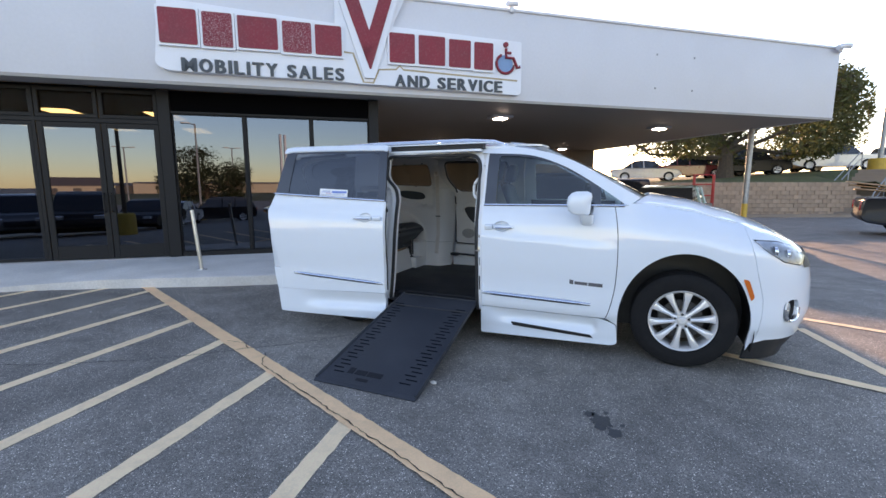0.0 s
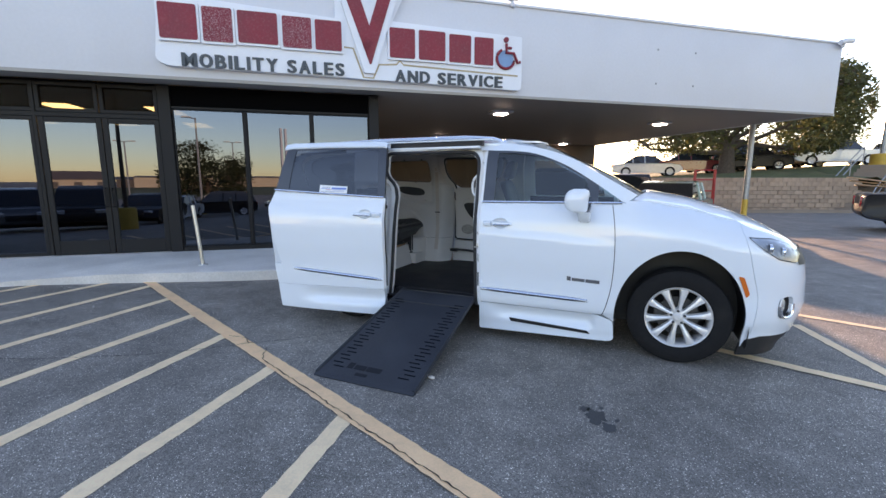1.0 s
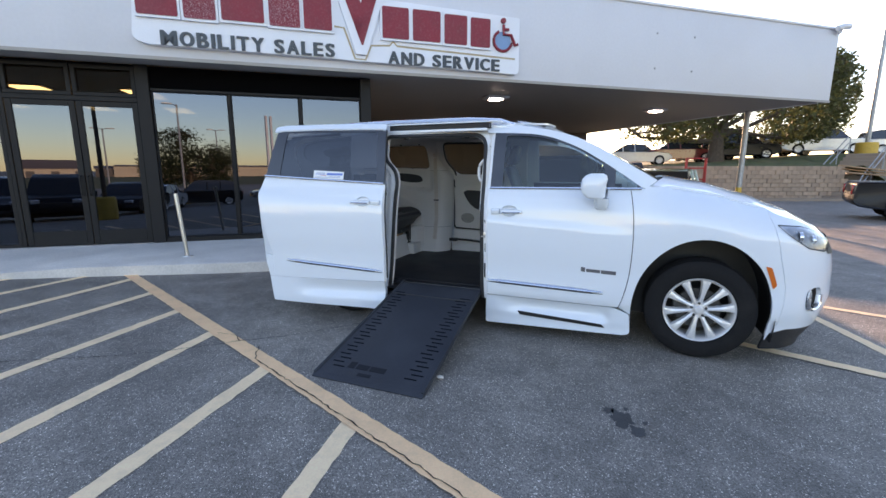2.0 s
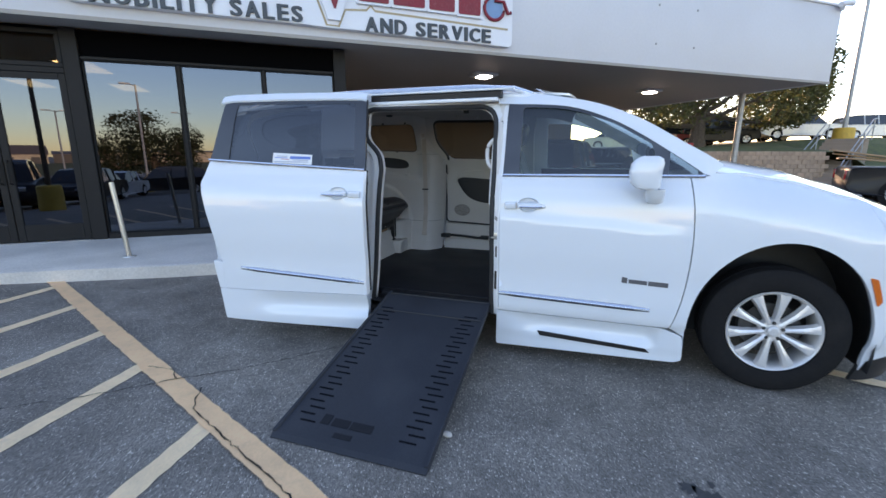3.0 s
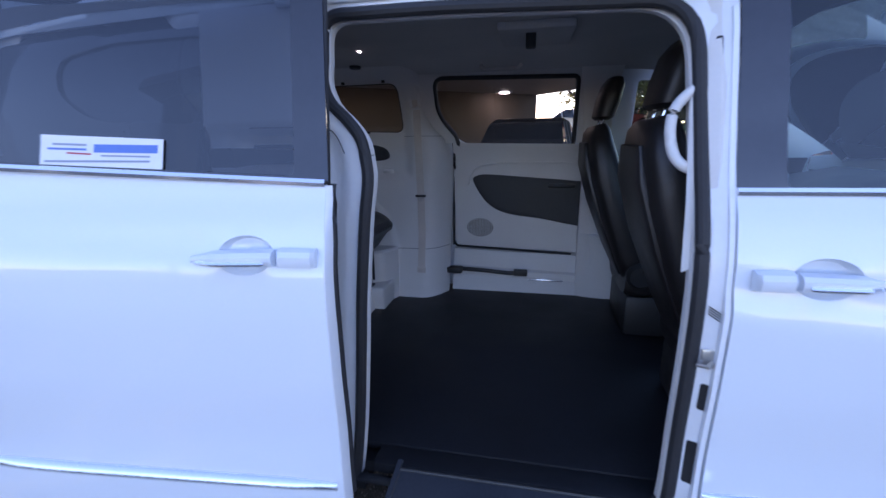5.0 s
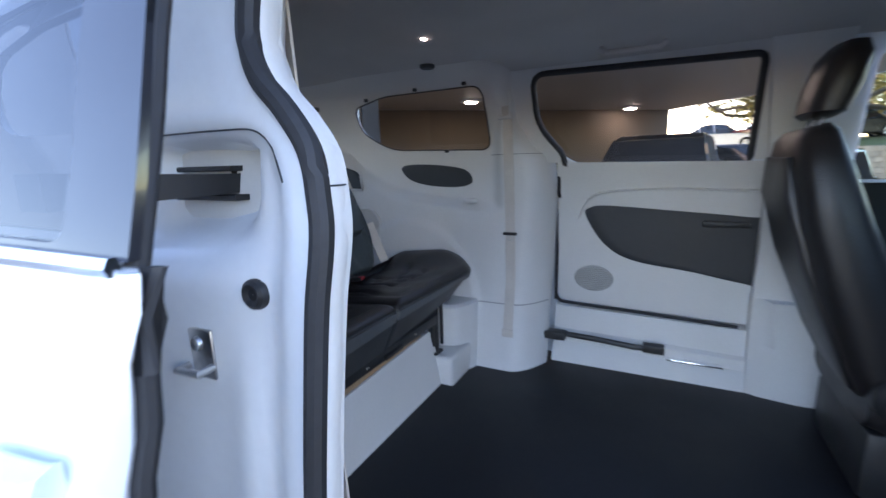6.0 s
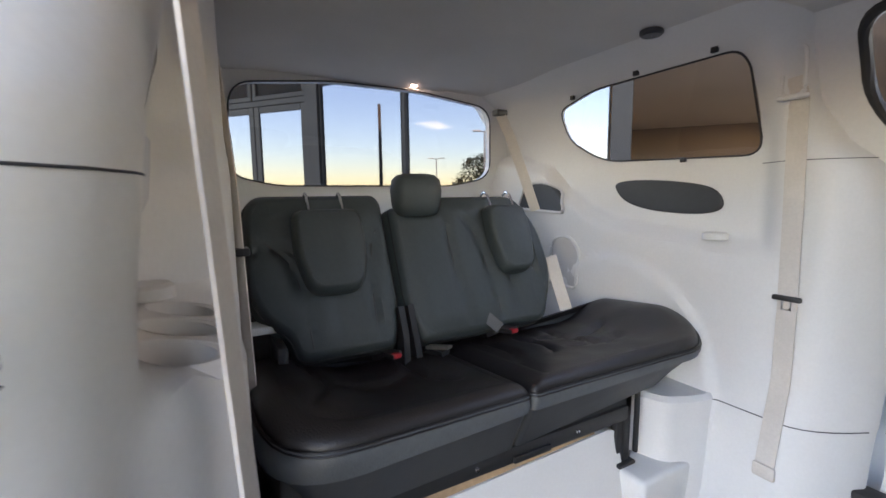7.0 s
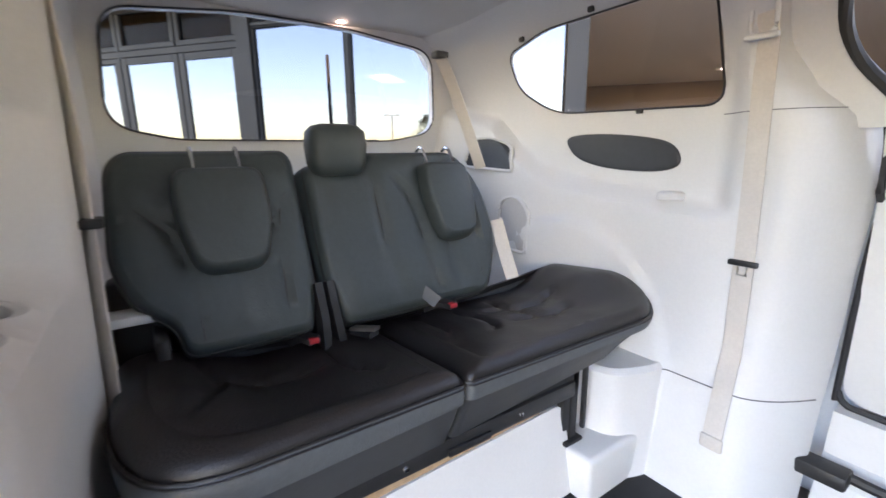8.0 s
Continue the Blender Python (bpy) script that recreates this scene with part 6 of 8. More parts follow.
edge = [(x + 0.012, z) for x, z in PILLAR_EDGE[12:]] + curve([(-2.618, 0.70), (-2.60, 0.668), (-2.54, 0.660), (-2.2, 0.648), (-1.83, 0.632)], 6)
tube(bm, [Vector((x, 1.79 if z < 1.2 else 1.74, z)) - Vector((0, 0.0, 0)) for x, z in edge], 0.008, 6)
part("door_gap_seal", bm, RUBBER, far_door)
insert_line = curve([(-2.485, 1.11), (-2.46, 1.148), (-2.38, 1.157), (-2.12, 1.14), (-1.83, 1.118), (-1.76, 1.10), (-1.76, 0.84), (-1.83, 0.83), (-2.02, 0.864), (-2.27, 0.90), (-2.40, 0.975)], 5, closed=True)
bm = bmesh.new()
pad(bm, insert_line, lambda a, b, h: Vector(door_lining(a, b)) + Vector((0, -h, 0)), 0.010, 0.012, 3, back=False)
part("door_insert", bm, INSERT, far_door, "charcoal door insert with armrest")
bm = bmesh.new()
tube(bm, [Vector(door_lining(x, z)) + Vector((0, -0.004, 0)) for x, z in curve([(-2.52, 1.09), (-2.47, 1.19), (-2.36, 1.225), (-2.10, 1.235), (-1.74, 1.225)], 8)], 0.010, 8, flat=0.6)
part("card_crease", bm, TRIM_GREY, far_door)
bm = bmesh.new()
box(bm, (-2.0, 1.735, 1.075), (-1.83, 1.77, 1.10), 0.008, 2)
part("inner_handle", bm, BLACK_PLASTIC, far_door)
bm = bmesh.new()
n = 30
grille = [(-2.44 + 0.092 * math.cos(a), 0.795 + 0.066 * math.sin(a)) for a in (2 * math.pi * k / n for k in range(n))]
pad(bm, grille, lambda a, b, h: Vector(door_lining(a, b)) + Vector((0, -h, 0)), 0.004, 0.01, 2, back=False)
speaker = part("speaker_grille", bm, material("speaker_mesh", (0.42, 0.41, 0.39), 0.7, spread=0.08, scale=20, bump=0.0), far_door, "perforated round speaker grille")
bm = bmesh.new()
for i in range(-8, 9):
    for j in range(-6, 7):
        if (i / 8.6) ** 2 + (j / 6.6) ** 2 < 0.9:
            q = Vector(door_lining(-2.44 + 0.0105 * i, 0.795 + 0.0095 * j)) + Vector((0, -0.0054, 0))
            ring_pts = ring(bm, [q + Vector((0.0028 * math.cos(a), 0, 0.0028 * math.sin(a))) for a in (math.pi / 3 * k for k in range(6))])
            bm.faces.new(ring_pts)
tagged(part("perforations", bm, INSERT, speaker, smooth=0), kind="stuff")
# sill box under the far door, with the closer arm
bm = bmesh.new()
prof = [(1.83, 0.655), (1.775, 0.645), (1.765, 0.60), (1.755, 0.535), (1.735, 0.52), (1.735, 0.475), (1.72, 0.455), (1.70, 0.415), (1.69, 0.37), (1.83, 0.37)]
loft(bm, [[(x, y, z - 0.02 * (x + 2.62) / 0.8) for y, z in prof] for x in (-2.615, -1.80)])
sill_box = part("inner_sill", bm, TRIM_GREY, van, "light grey stepped inner sill")
bm = bmesh.new()
box(bm, (-2.66, 1.66, 0.498), (-2.545, 1.725, 0.538), 0.008, 2)
tube(bm, [(-2.56, 1.705, 0.522), (-2.40, 1.70, 0.518), (-2.24, 1.705, 0.505), (-2.16, 1.71, 0.507)], 0.011, 8, flat=1.3)
box(bm, (-2.20, 1.68, 0.493), (-2.11, 1.725, 0.533), 0.006, 2)
part("closer_arm", bm, BLACK_PLASTIC, sill_box, "black closer arm")
bm = boxes(((-2.10, 1.705, 0.462), (-1.88, 1.735, 0.470)), bevel=0.002)
part("sill_groove", bm, CHROME, sill_box)
# far pillar base, front door lining, dashboard
bm = bmesh.new()
loft(bm, [[(-1.80, 1.83, z), (-1.80, 1.70 + 0.05 * (z - 0.35), z), (-1.76, 1.68 + 0.06 * (z - 0.35), z), (-1.62 + dx, 1.66, z), (-1.47 + dx, 1.67, z), (-1.45 + dx, 1.83, z)] for z, dx in ((0.35, 0.0), (0.42, -0.02), (0.60, -0.10), (0.79, -0.12))])
part("pillar_base", bm, TRIM_GREY, van)
bm = bmesh.new()
loft(bm, [[(x0, y, z), (x1, y, z), (x1, y + 0.06, z), (x0, y + 0.06, z)] for z, x0, x1, y in ((0.78, -1.80, -1.60, 1.72), (1.30, -1.80, -1.66, 1.68), (1.60, -1.83, -1.66, 1.62), (1.80, -1.86, -1.62, 1.54))])
part("far_pillar_trim", bm, TRIM_GREY, van)
part("far_front_door", patch(lambda x, z: (x, 2 * CY - flank(x, z) - 0.09, z), [(-1.58, 0.40), (-1.58, 1.26), (-0.60, 1.26), (-0.58, 0.40)], step=0.1, thick=0.03, inward=(0, 1, 0)), INSERT, van)
bm = bmesh.new()
loft(bm, [[(x, y, z) for x, z in ((-0.62, 0.45), (-0.78, 0.65), (-0.86, 0.95), (-0.84, 1.10), (-0.70, 1.18), (-0.50, 1.22), (-0.45, 0.45))] for y in (0.14, 0.5, 0.9, 1.3, 1.64)])
dash = part("dashboard", bm, INSERT, van, "charcoal dashboard")
bm = bmesh.new()
ringpts = [Vector((-0.98, 1.33, 1.04)) + Vector((0.07 * math.sin(a), 0.185 * math.cos(a), 0.17 * math.sin(a))) for a in (2 * math.pi * k / 28 for k in range(29))]
tube(bm, ringpts, 0.016, 8, caps=False)
tube(bm, [(-0.98, 1.15, 1.04), (-0.96, 1.33, 1.03), (-0.98, 1.51, 1.04)], 0.02, 8)
tube(bm, [(-0.96, 1.33, 1.03), (-0.80, 1.33, 0.97)], 0.04, 10)
part("steering_wheel", bm, BLACK_PLASTIC, dash)
bm = boxes(((-0.895, 0.78, 0.98), (-0.855, 1.03, 1.14)), bevel=0.01)
part("screen", bm, PILLAR_GLOSS, dash)

# near pillar by the opening: lining and grab handle
bm = bmesh.new()
loft(bm, [[(-1.725 + d, y + 0.02, z - 0.03), (-1.665, y + 0.004, z), (-1.60, y + 0.045, z + 0.03), (-1.60, y + 0.09, z + 0.03), (-1.70 + d, y + 0.07, z - 0.03)] for z, y, d in ((1.095, -0.035, 0.0), (1.25, -0.012, 0.0), (1.5, 0.050, 0.0), (1.74, 0.14, 0.0))])
near_pillar = part("near_pillar_trim", bm, TRIM_GREY, van)
bm = bmesh.new()
loft(bm, [[(-1.705 + d, y + 0.01, z), (-1.60, y, z), (-1.60, y + 0.065, z), (-1.685 + d, y + 0.06, z)] for z, y, d in ((0.38, 0.0, 0.03), (0.8, -0.005, 0.02), (1.06, 0.005, 0.0), (1.075, 0.007, 0.0))])
part("lower_pillar_trim", bm, INSERT, van, "charcoal lower pillar cover")
bm = bmesh.new()
tube(bm, curve([(-1.655, 0.095, 1.512), (-1.712, 0.080, 1.497), (-1.756, 0.078, 1.447), (-1.758, 0.068, 1.37), (-1.732, 0.050, 1.318), (-1.655, 0.042, 1.296)], 6), 0.0135, 12)
part("grab_handle", bm, TRIM_GREY, near_pillar, "light grey grab handle")


# ---- seats ----
def cushion_block(bm, rows, n=28, power=0.55):
    """Rounded-box sections; each row: centre, half size across, half size deep, axis across, axis deep."""
    sections = []
    for c, a, b, u, v in rows:
        c, u, v = Vector(c), Vector(u).normalized(), Vector(v).normalized()
        pts = []
        for k in range(n):
            t = 2 * math.pi * k / n
            ct, st = math.cos(t), math.sin(t)
            pts.append(c + u * a * math.copysign(abs(ct) ** power, ct) + v * b * math.copysign(abs(st) ** power, st))
        sections.append(pts)
    loft(bm, sections)
    return bm


def front_seat(cy, x, label):
    """A front bucket seat seen from behind; x: the back's rearmost edge at shoulder height."""
    bm = bmesh.new()
    cushion_block(bm, [((x + 0.78, cy, 0.66), 0.22, 0.05, (0, 1, 0), (0, 0, 1)), ((x + 0.74, cy, 0.70), 0.26, 0.09, (0, 1, 0), (0, 0, 1)), ((x + 0.50, cy, 0.69), 0.265, 0.095, (0, 1, 0), (0, 0, 1)), ((x + 0.30, cy, 0.68), 0.265, 0.10, (0, 1, 0), (0, 0, 1)), ((x + 0.24, cy, 0.68), 0.24, 0.08, (0, 1, 0), (0, 0, 1))])
    seat = part("front_seat", bm, LEATHER, van, label)
    bm = bmesh.new()
    rows = []
    for z, dx, w, d in ((0.60, 0.36, 0.20, 0.05), (0.64, 0.345, 0.235, 0.08), (0.80, 0.27, 0.255, 0.095), (1.00, 0.19, 0.262, 0.095), (1.20, 0.12, 0.258, 0.085), (1.34, 0.085, 0.235, 0.07), (1.42, 0.075, 0.19, 0.055), (1.445, 0.075, 0.15, 0.035)):
        rows.append(((x + dx, cy, z), w, d, (0, 1, 0), (1, 0, 0.28)))
    cushion_block(bm, rows)
    part("backrest", bm, LEATHER, seat)
    bm = bmesh.new()
    rows = []
    for z, dx, w, d in ((0.70, 0.225, 0.17, 0.012), (0.80, 0.185, 0.20, 0.02), (1.05, 0.088, 0.205, 0.025), (1.25, 0.028, 0.19, 0.022), (1.36, 0.018, 0.15, 0.012)):
        rows.append(((x + dx, cy, z), w, d, (0, 1, 0), (1, 0, 0.28)))
    cushion_block(bm, rows)
    part("back_panel", bm, LEATHER, seat, "black seatback panel")
    bm = bmesh.new()
    rows = []
    for z, w, d in ((1.47, 0.09, 0.03), (1.485, 0.125, 0.05), (1.56, 0.135, 0.056), (1.635, 0.125, 0.052), (1.668, 0.10, 0.035), (1.675, 0.07, 0.02)):
        rows.append(((x + 0.10 + (z - 1.47) * 0.25, cy, z), w, d, (0, 1, 0), (1, 0, 0)))
    cushion_block(bm, rows, power=0.7)
    part("headrest", bm, LEATHER, seat)
    for s in (-1, 1):
        bm = bmesh.new()
        tube(bm, [(x + 0.085, cy + 0.06 * s, 1.42), (x + 0.105, cy + 0.06 * s, 1.49)], 0.007, 8)
        part("headrest_post", bm, CHROME, seat)
    bm = boxes(((x + 0.25, cy - 0.22, FLOOR_Z), (x + 0.72, cy + 0.22, 0.60)), bevel=0.03)
    part("seat_base", bm, BLACK_PLASTIC, seat)
    bm = bmesh.new()
    lathe(bm, [(0.001, -0.02), (0.05, -0.02), (0.065, 0.0), (0.065, 0.03)], "y", (x + 0.30, cy + 0.27 if cy < CY else cy - 0.27, 0.72), 24)
    part("recliner_cover", bm, BLACK_PLASTIC, seat)
    return seat


front_seat(0.47, -1.79, "black leather front passenger seat with upright back")
front_seat(1.33, -1.86, "black leather driver seat with upright back")

# three-place bench
bench_frame = boxes(((-3.46, 0.30, 0.655), (-3.045, 1.30, 0.80)), bevel=0.012)
bench = part("bench_seat", bench_frame, BLACK_PLASTIC, van, "black three-place rear bench with folded headrests")
part("front_rail", boxes(((-3.08, 0.30, 0.658), (-3.034, 1.27, 0.705)), bevel=0.010), BLACK_PLASTIC, bench)
for y, z in ((0.735, 0.682), (1.06, 0.685)):
    bm = bmesh.new()
    lathe(bm, [(0.001, 0.006), (0.005, 0.005), (0.007, 0.0)], "x", (-3.034, y, z), 10)
    part("rail_bolt", bm, CHROME, bench)
part("back_frame", boxes(((-3.50, 0.275, 0.66), (-3.43, 1.25, 1.06)), bevel=0.012), BLACK_PLASTIC, bench)


def groove(a, b, lines, width):
    """How deep a sewn channel lies at a place: 1 on a line, 0 away from it."""
    most = 0.0
    for line in lines:
        for (x0, y0), (x1, y1) in zip(line, line[1:]):
            dx, dy = x1 - x0, y1 - y0
            t = min(1, max(0, ((a - x0) * dx + (b - y0) * dy) / (dx * dx + dy * dy)))
            d = math.hypot(a - x0 - t * dx, b - y0 - t * dy)
            if d < 3 * width:
                most = max(most, math.exp(-(d / width) ** 2))
    return most


def rim_fall(poly, a, b, reach):
    """0 on an outline, rising to 1 at 'reach' inside it."""
    best = 9.0
    for (x0, y0), (x1, y1) in zip(poly, poly[1:] + poly[:1]):
        dx, dy = x1 - x0, y1 - y0
        n = dx * dx + dy * dy
        if n > 1e-10:
            t = min(1, max(0, ((a - x0) * dx + (b - y0) * dy) / n))
            best = min(best, math.hypot(a - x0 - t * dx, b - y0 - t * dy))
    return soft(best / reach)


def upholstered(bm, poly, fn, depth, edge, field, rings=6, step=0.017, back=True):
    """A cushion with a rolled rim whose face follows field(a, b); fn(a, b, h) places it."""
    c = Vector((sum(p[0] for p in poly) / len(poly), sum(p[1] for p in poly) / len(poly)))
    size = max((Vector(p) - c).length for p in poly)

    def scaled(s):
        return [tuple(c + (Vector(p) - c) * s) for p in poly]

    rows = [ring(bm, [fn(*p, 0) for p in poly])]
    for k in range(1, rings + 1):
        t = math.pi / 2 * k / rings
        rows.append(ring(bm, [fn(*p, depth * math.sin(t)) for p in scaled(1 - edge / size * (1 - math.cos(t)))]))
    inner = scaled(1 - edge / size)
    rows.append(ring(bm, [fn(*p, depth - 0.003) for p in scaled(1 - (edge + 0.006) / size)]))
    for a, b in zip(rows, rows[1:]):
        bridge(bm, a, b)
    if back:
        bm.faces.new(rows[0][::-1])
    patch(lambda a, b: fn(a, b, depth + field(a, b) * rim_fall(inner, a, b, 0.035)), inner, step=step, bm=bm)
    bmesh.ops.recalc_face_normals(bm, faces=bm.faces[:])
    return bm


SEAT_CREASES = [curve(line, 5) for line in ([(-3.34, 0.40), (-3.20, 0.43), (-3.09, 0.38)], [(-3.34, 0.68), (-3.20, 0.67), (-3.10, 0.72)], [(-3.21, 0.47), (-3.19, 0.55), (-3.21, 0.63)], [(-3.34, 0.95), (-3.20, 0.96), (-3.10, 0.91)], [(-3.34, 1.22), (-3.22, 1.20), (-3.10, 1.25)], [(-3.30, 1.06), (-3.18, 1.08), (-3.12, 1.05)], [(-3.26, 1.12), (-3.22, 1.27), (-3.24, 1.38)], [(-3.15, 1.14), (-3.12, 1.24), (-3.13, 1.33)])]


def seat_sag(x, y):
    """The seat tops: lower towards the back, raised towards the outer ends."""
    rear = (-2.972 - x) / 0.4
    side = soft((abs(y - 0.93) - 0.40) / 0.20)
    return -0.042 * max(0, rear) + 0.060 * side * soft((-2.95 - x) / 0.22)


def bench_cushion(corners, radii, cy, half, split):
    """One part of the bench cushion: leather top over a charcoal band and a skirt that runs back under it, coloured
    darker for its shade.
    """
    outline = rounded(corners, radii, 8)
    cx = -3.19

    def drawn(x, y, z, grow):
        return (cx + (x - cx) * (1 + grow / 0.21), split + (y - split) * (1 + grow / (2 * half)), z)

    def level(x, y, t):
        """Heights from the skirt's foot (t = 0) by the band's foot (1) to the seam (2)."""
        foot, band, seam = 0.688 + 0.03 * soft((y - 0.5) / 0.8) + 0.075 * soft((y - 1.33) / 0.2), 0.806 + 0.030 * soft((y - 0.35) / 0.9), 0.866 + seat_sag(x, y)
        return foot + (band - foot) * t if t <= 1 else band + (seam - band) * (t - 1)

    bm = bmesh.new()
    loft(bm, [[drawn(x, y, level(x, y, t), g) for x, y in outline] for t, g in ((1.0, -0.004), (1.06, 0.003), (1.5, 0.007), (1.9, 0.005), (2.0, 0.001))], caps=False)
    part("cushion_front", bm, BENCH_BAND, bench, "charcoal leatherette seat front")
    # same stuff as the band; the shade of its underslope is in the colour
    bm = bmesh.new()
    loft(bm, [[drawn(x, y, level(x, y, t), g) for x, y in outline] for t, g in ((0.0, -0.066), (0.04, -0.058), (0.5, -0.034), (0.94, -0.010), (1.02, -0.006))], caps=False)
    part("cushion_skirt", bm, INSERT, bench, "charcoal skirt under the seat front, coloured darker for its shade")
    bm = bmesh.new()
    upholstered(bm, outline, lambda a, b, h: Vector((a, b, 0.866 + h + seat_sag(a, b))), 0.032, 0.065, lambda a, b: 0.006 - 0.015 * groove(a, b, SEAT_CREASES, 0.012) + 0.004 * noise.noise(Vector((a * 11, b * 11, 2.0))) - 0.008 * math.exp(-((b - cy) / 0.11) ** 2), back=False)
    part("cushion_top", bm, LEATHER, bench, "black leather seat top", smooth=50)
    bm = bmesh.new()
    for drop, grow in ((0.0, 0.004), (0.007, 0.006)):
        tube(bm, [drawn(x, y, 0.868 - drop + seat_sag(x, y), grow) for x, y in outline[:26]], 0.0022, 6)
    part("piping", bm, LEATHER, bench)


bench_cushion([(-2.972, 0.275), (-2.972, 0.842), (-3.42, 0.842), (-3.42, 0.275)], [0.17, 0.02, 0.03, 0.03], 0.5585, 0.2835, 0.842)
bench_cushion([(-2.972, 0.848), (-2.958, 1.470), (-3.035, 1.585), (-3.20, 1.605), (-3.42, 1.605), (-3.42, 0.848)], [0.02, 0.06, 0.07, 0.08, 0.03, 0.03], 1.219, 0.371, 0.848)

BACK_BASE, BACK_LEAN, BACK_OUT = Vector((-3.283, 0, 0.872)), Vector((-0.40, 0, 0.917)).normalized(), Vector((0.917, 0, 0.40)).normalized()


def back_place(a, b, h):
    return BACK_BASE + Vector((0, a, 0)) + BACK_LEAN * b + BACK_OUT * (h - 0.075)


BACK_SEAMS = [curve(line, 6) for line in ([(0.515, 0.03), (0.512, 0.21)], [(0.435, 0.03), (0.425, 0.20), (0.40, 0.30), (0.345, 0.365)], [(0.600, 0.03), (0.615, 0.24), (0.635, 0.36), (0.675, 0.41)], [(0.44, 0.30), (0.40, 0.335)], [(0.585, 0.30), (0.63, 0.345)], [(1.095, 0.03), (1.09, 0.22)], [(1.02, 0.04), (1.005, 0.22), (0.985, 0.34), (0.95, 0.40)], [(1.165, 0.04), (1.185, 0.22), (1.19, 0.34), (1.225, 0.39)], [(0.895, 0.03), (0.885, 0.25), (0.872, 0.475)])]


def back_field(a, b):
    dish = sum(math.exp(-((a - c) / 0.075) ** 2) for c in (0.515, 1.095))
    return 0.010 - 0.014 * groove(a, b, BACK_SEAMS, 0.010) - 0.010 * dish * soft(b / 0.1) + 0.004 * noise.noise(Vector((a * 9, b * 9, 5.0)))


left_shape = rounded([(0.395, 0.040), (0.665, 0.040), (0.690, 0.14), (0.690, 0.48), (0.675, 0.508), (0.33, 0.508), (0.298, 0.47), (0.285, 0.25), (0.325, 0.155), (0.385, 0.105)], [0.03, 0.02, 0.03, 0.02, 0.02, 0.03, 0.06, 0.06, 0.04, 0.05], 5)
right_shape = rounded([(0.735, 0.035), (1.20, 0.035), (1.285, 0.20), (1.27, 0.38), (1.195, 0.497), (0.875, 0.497), (0.86, 0.462), (0.697, 0.462), (0.697, 0.15), (0.715, 0.075)], [0.03, 0.04, 0.08, 0.08, 0.05, 0.02, 0.02, 0.02, 0.04, 0.04], 5)
for shape in (left_shape, right_shape):
    bm = bmesh.new()
    upholstered(bm, shape, back_place, 0.078, 0.042, back_field)
    part("backrest", bm, LEATHER_SIDE, bench, "charcoal leather bench backrest", smooth=50)
    # sewn channels
    for line in BACK_SEAMS:
        line = [p for p in line if inside(shape, *p)]
        if len(line) > 2:
            bm = bmesh.new()
            tube(bm, [back_place(a, b, 0.078 + back_field(a, b) * rim_fall(shape, a, b, 0.08) + 0.001) for a, b in line if rim_fall(shape, a, b, 0.06) > 0.6], 0.0021, 5)
            part("seam", bm, LEATHER, bench)
    # stitched piping round the rim
    c = Vector((sum(p[0] for p in shape) / len(shape), sum(p[1] for p in shape) / len(shape)))
    size = max((Vector(p) - c).length for p in shape)
    ring_line = [tuple(c + (Vector(p) - c) * (1 - 0.012 / size)) for p in shape]
    bm = bmesh.new()
    tube(bm, [back_place(a, b, 0.052) for a, b in ring_line + ring_line[:1]], 0.003, 6, caps=False)
    part("piping", bm, LEATHER, bench)


def bench_headrest(y, folded):
    bm = bmesh.new()
    if folded:
        half = 1.18 if y < CY else 1.0      # the outer near headrest is the wide one
        shape = rounded([(y - 0.058 * half, 0.206), (y + 0.058 * half, 0.206), (y + 0.083 * half, 0.315), (y + 0.078 * half, 0.442), (y - 0.078 * half, 0.442), (y - 0.083 * half, 0.315)], [0.04, 0.04, 0.06, 0.035, 0.035, 0.06], 5)
        upholstered(bm, shape, lambda a, b, h: back_place(a, b, 0.086 + h), 0.044, 0.026, lambda a, b: 0.006)
    else:
        rows = []
        for z, w, d in ((1.258, 0.05, 0.03), (1.266, 0.066, 0.044), (1.29, 0.074, 0.052), (1.335, 0.078, 0.055), (1.368, 0.074, 0.048), (1.382, 0.060, 0.034), (1.387, 0.04, 0.018)):
            rows.append(((-3.455, y, z), w, d, (0, 1, 0), (1, 0, 0)))
        cushion_block(bm, rows, power=0.7)
    ob = part("headrest", bm, LEATHER_SIDE, bench, "folded-down headrest" if folded else "raised headrest", smooth=50)
    for s in (-1, 1) if folded else ():
        bm = bmesh.new()
        tube(bm, [back_place(y + 0.046 * s, 0.492, 0.060), back_place(y + 0.046 * s, 0.496, 0.082), back_place(y + 0.046 * s, 0.482, 0.096), back_place(y + 0.046 * s, 0.43, 0.104)], 0.004, 8)
        part("headrest_post", bm, CHROME, bench)
    return ob


bench_headrest(0.508, True)
bench_headrest(0.790, False)
bench_headrest(1.100, True)


def buckle(x, y, z, lean, red):
    """A belt buckle lying on the seat's rear edge."""
    bm = bmesh.new()
    strap(bm, [(x - 0.05, y - 0.012 * lean, z - 0.03), (x, y, z), (x + 0.045, y + 0.012 * lean, z + 0.004)], 0.030, 0.014, (0, 1, 0.2))
    part("belt_buckle", bm, BLACK_PLASTIC, bench, "belt buckle with a red button" if red else "belt tongue")
    if red:
        bm = boxes(((x + 0.034, y - 0.012 + 0.01 * lean, z - 0.003), (x + 0.051, y + 0.012 + 0.01 * lean, z + 0.011)), bevel=0.004)
        part("release_button", bm, RED_PLASTIC, bench, "red release button")


buckle(-3.335, 0.636, 0.890, 1, True)
buckle(-3.315, 0.775, 0.878, 1, False)
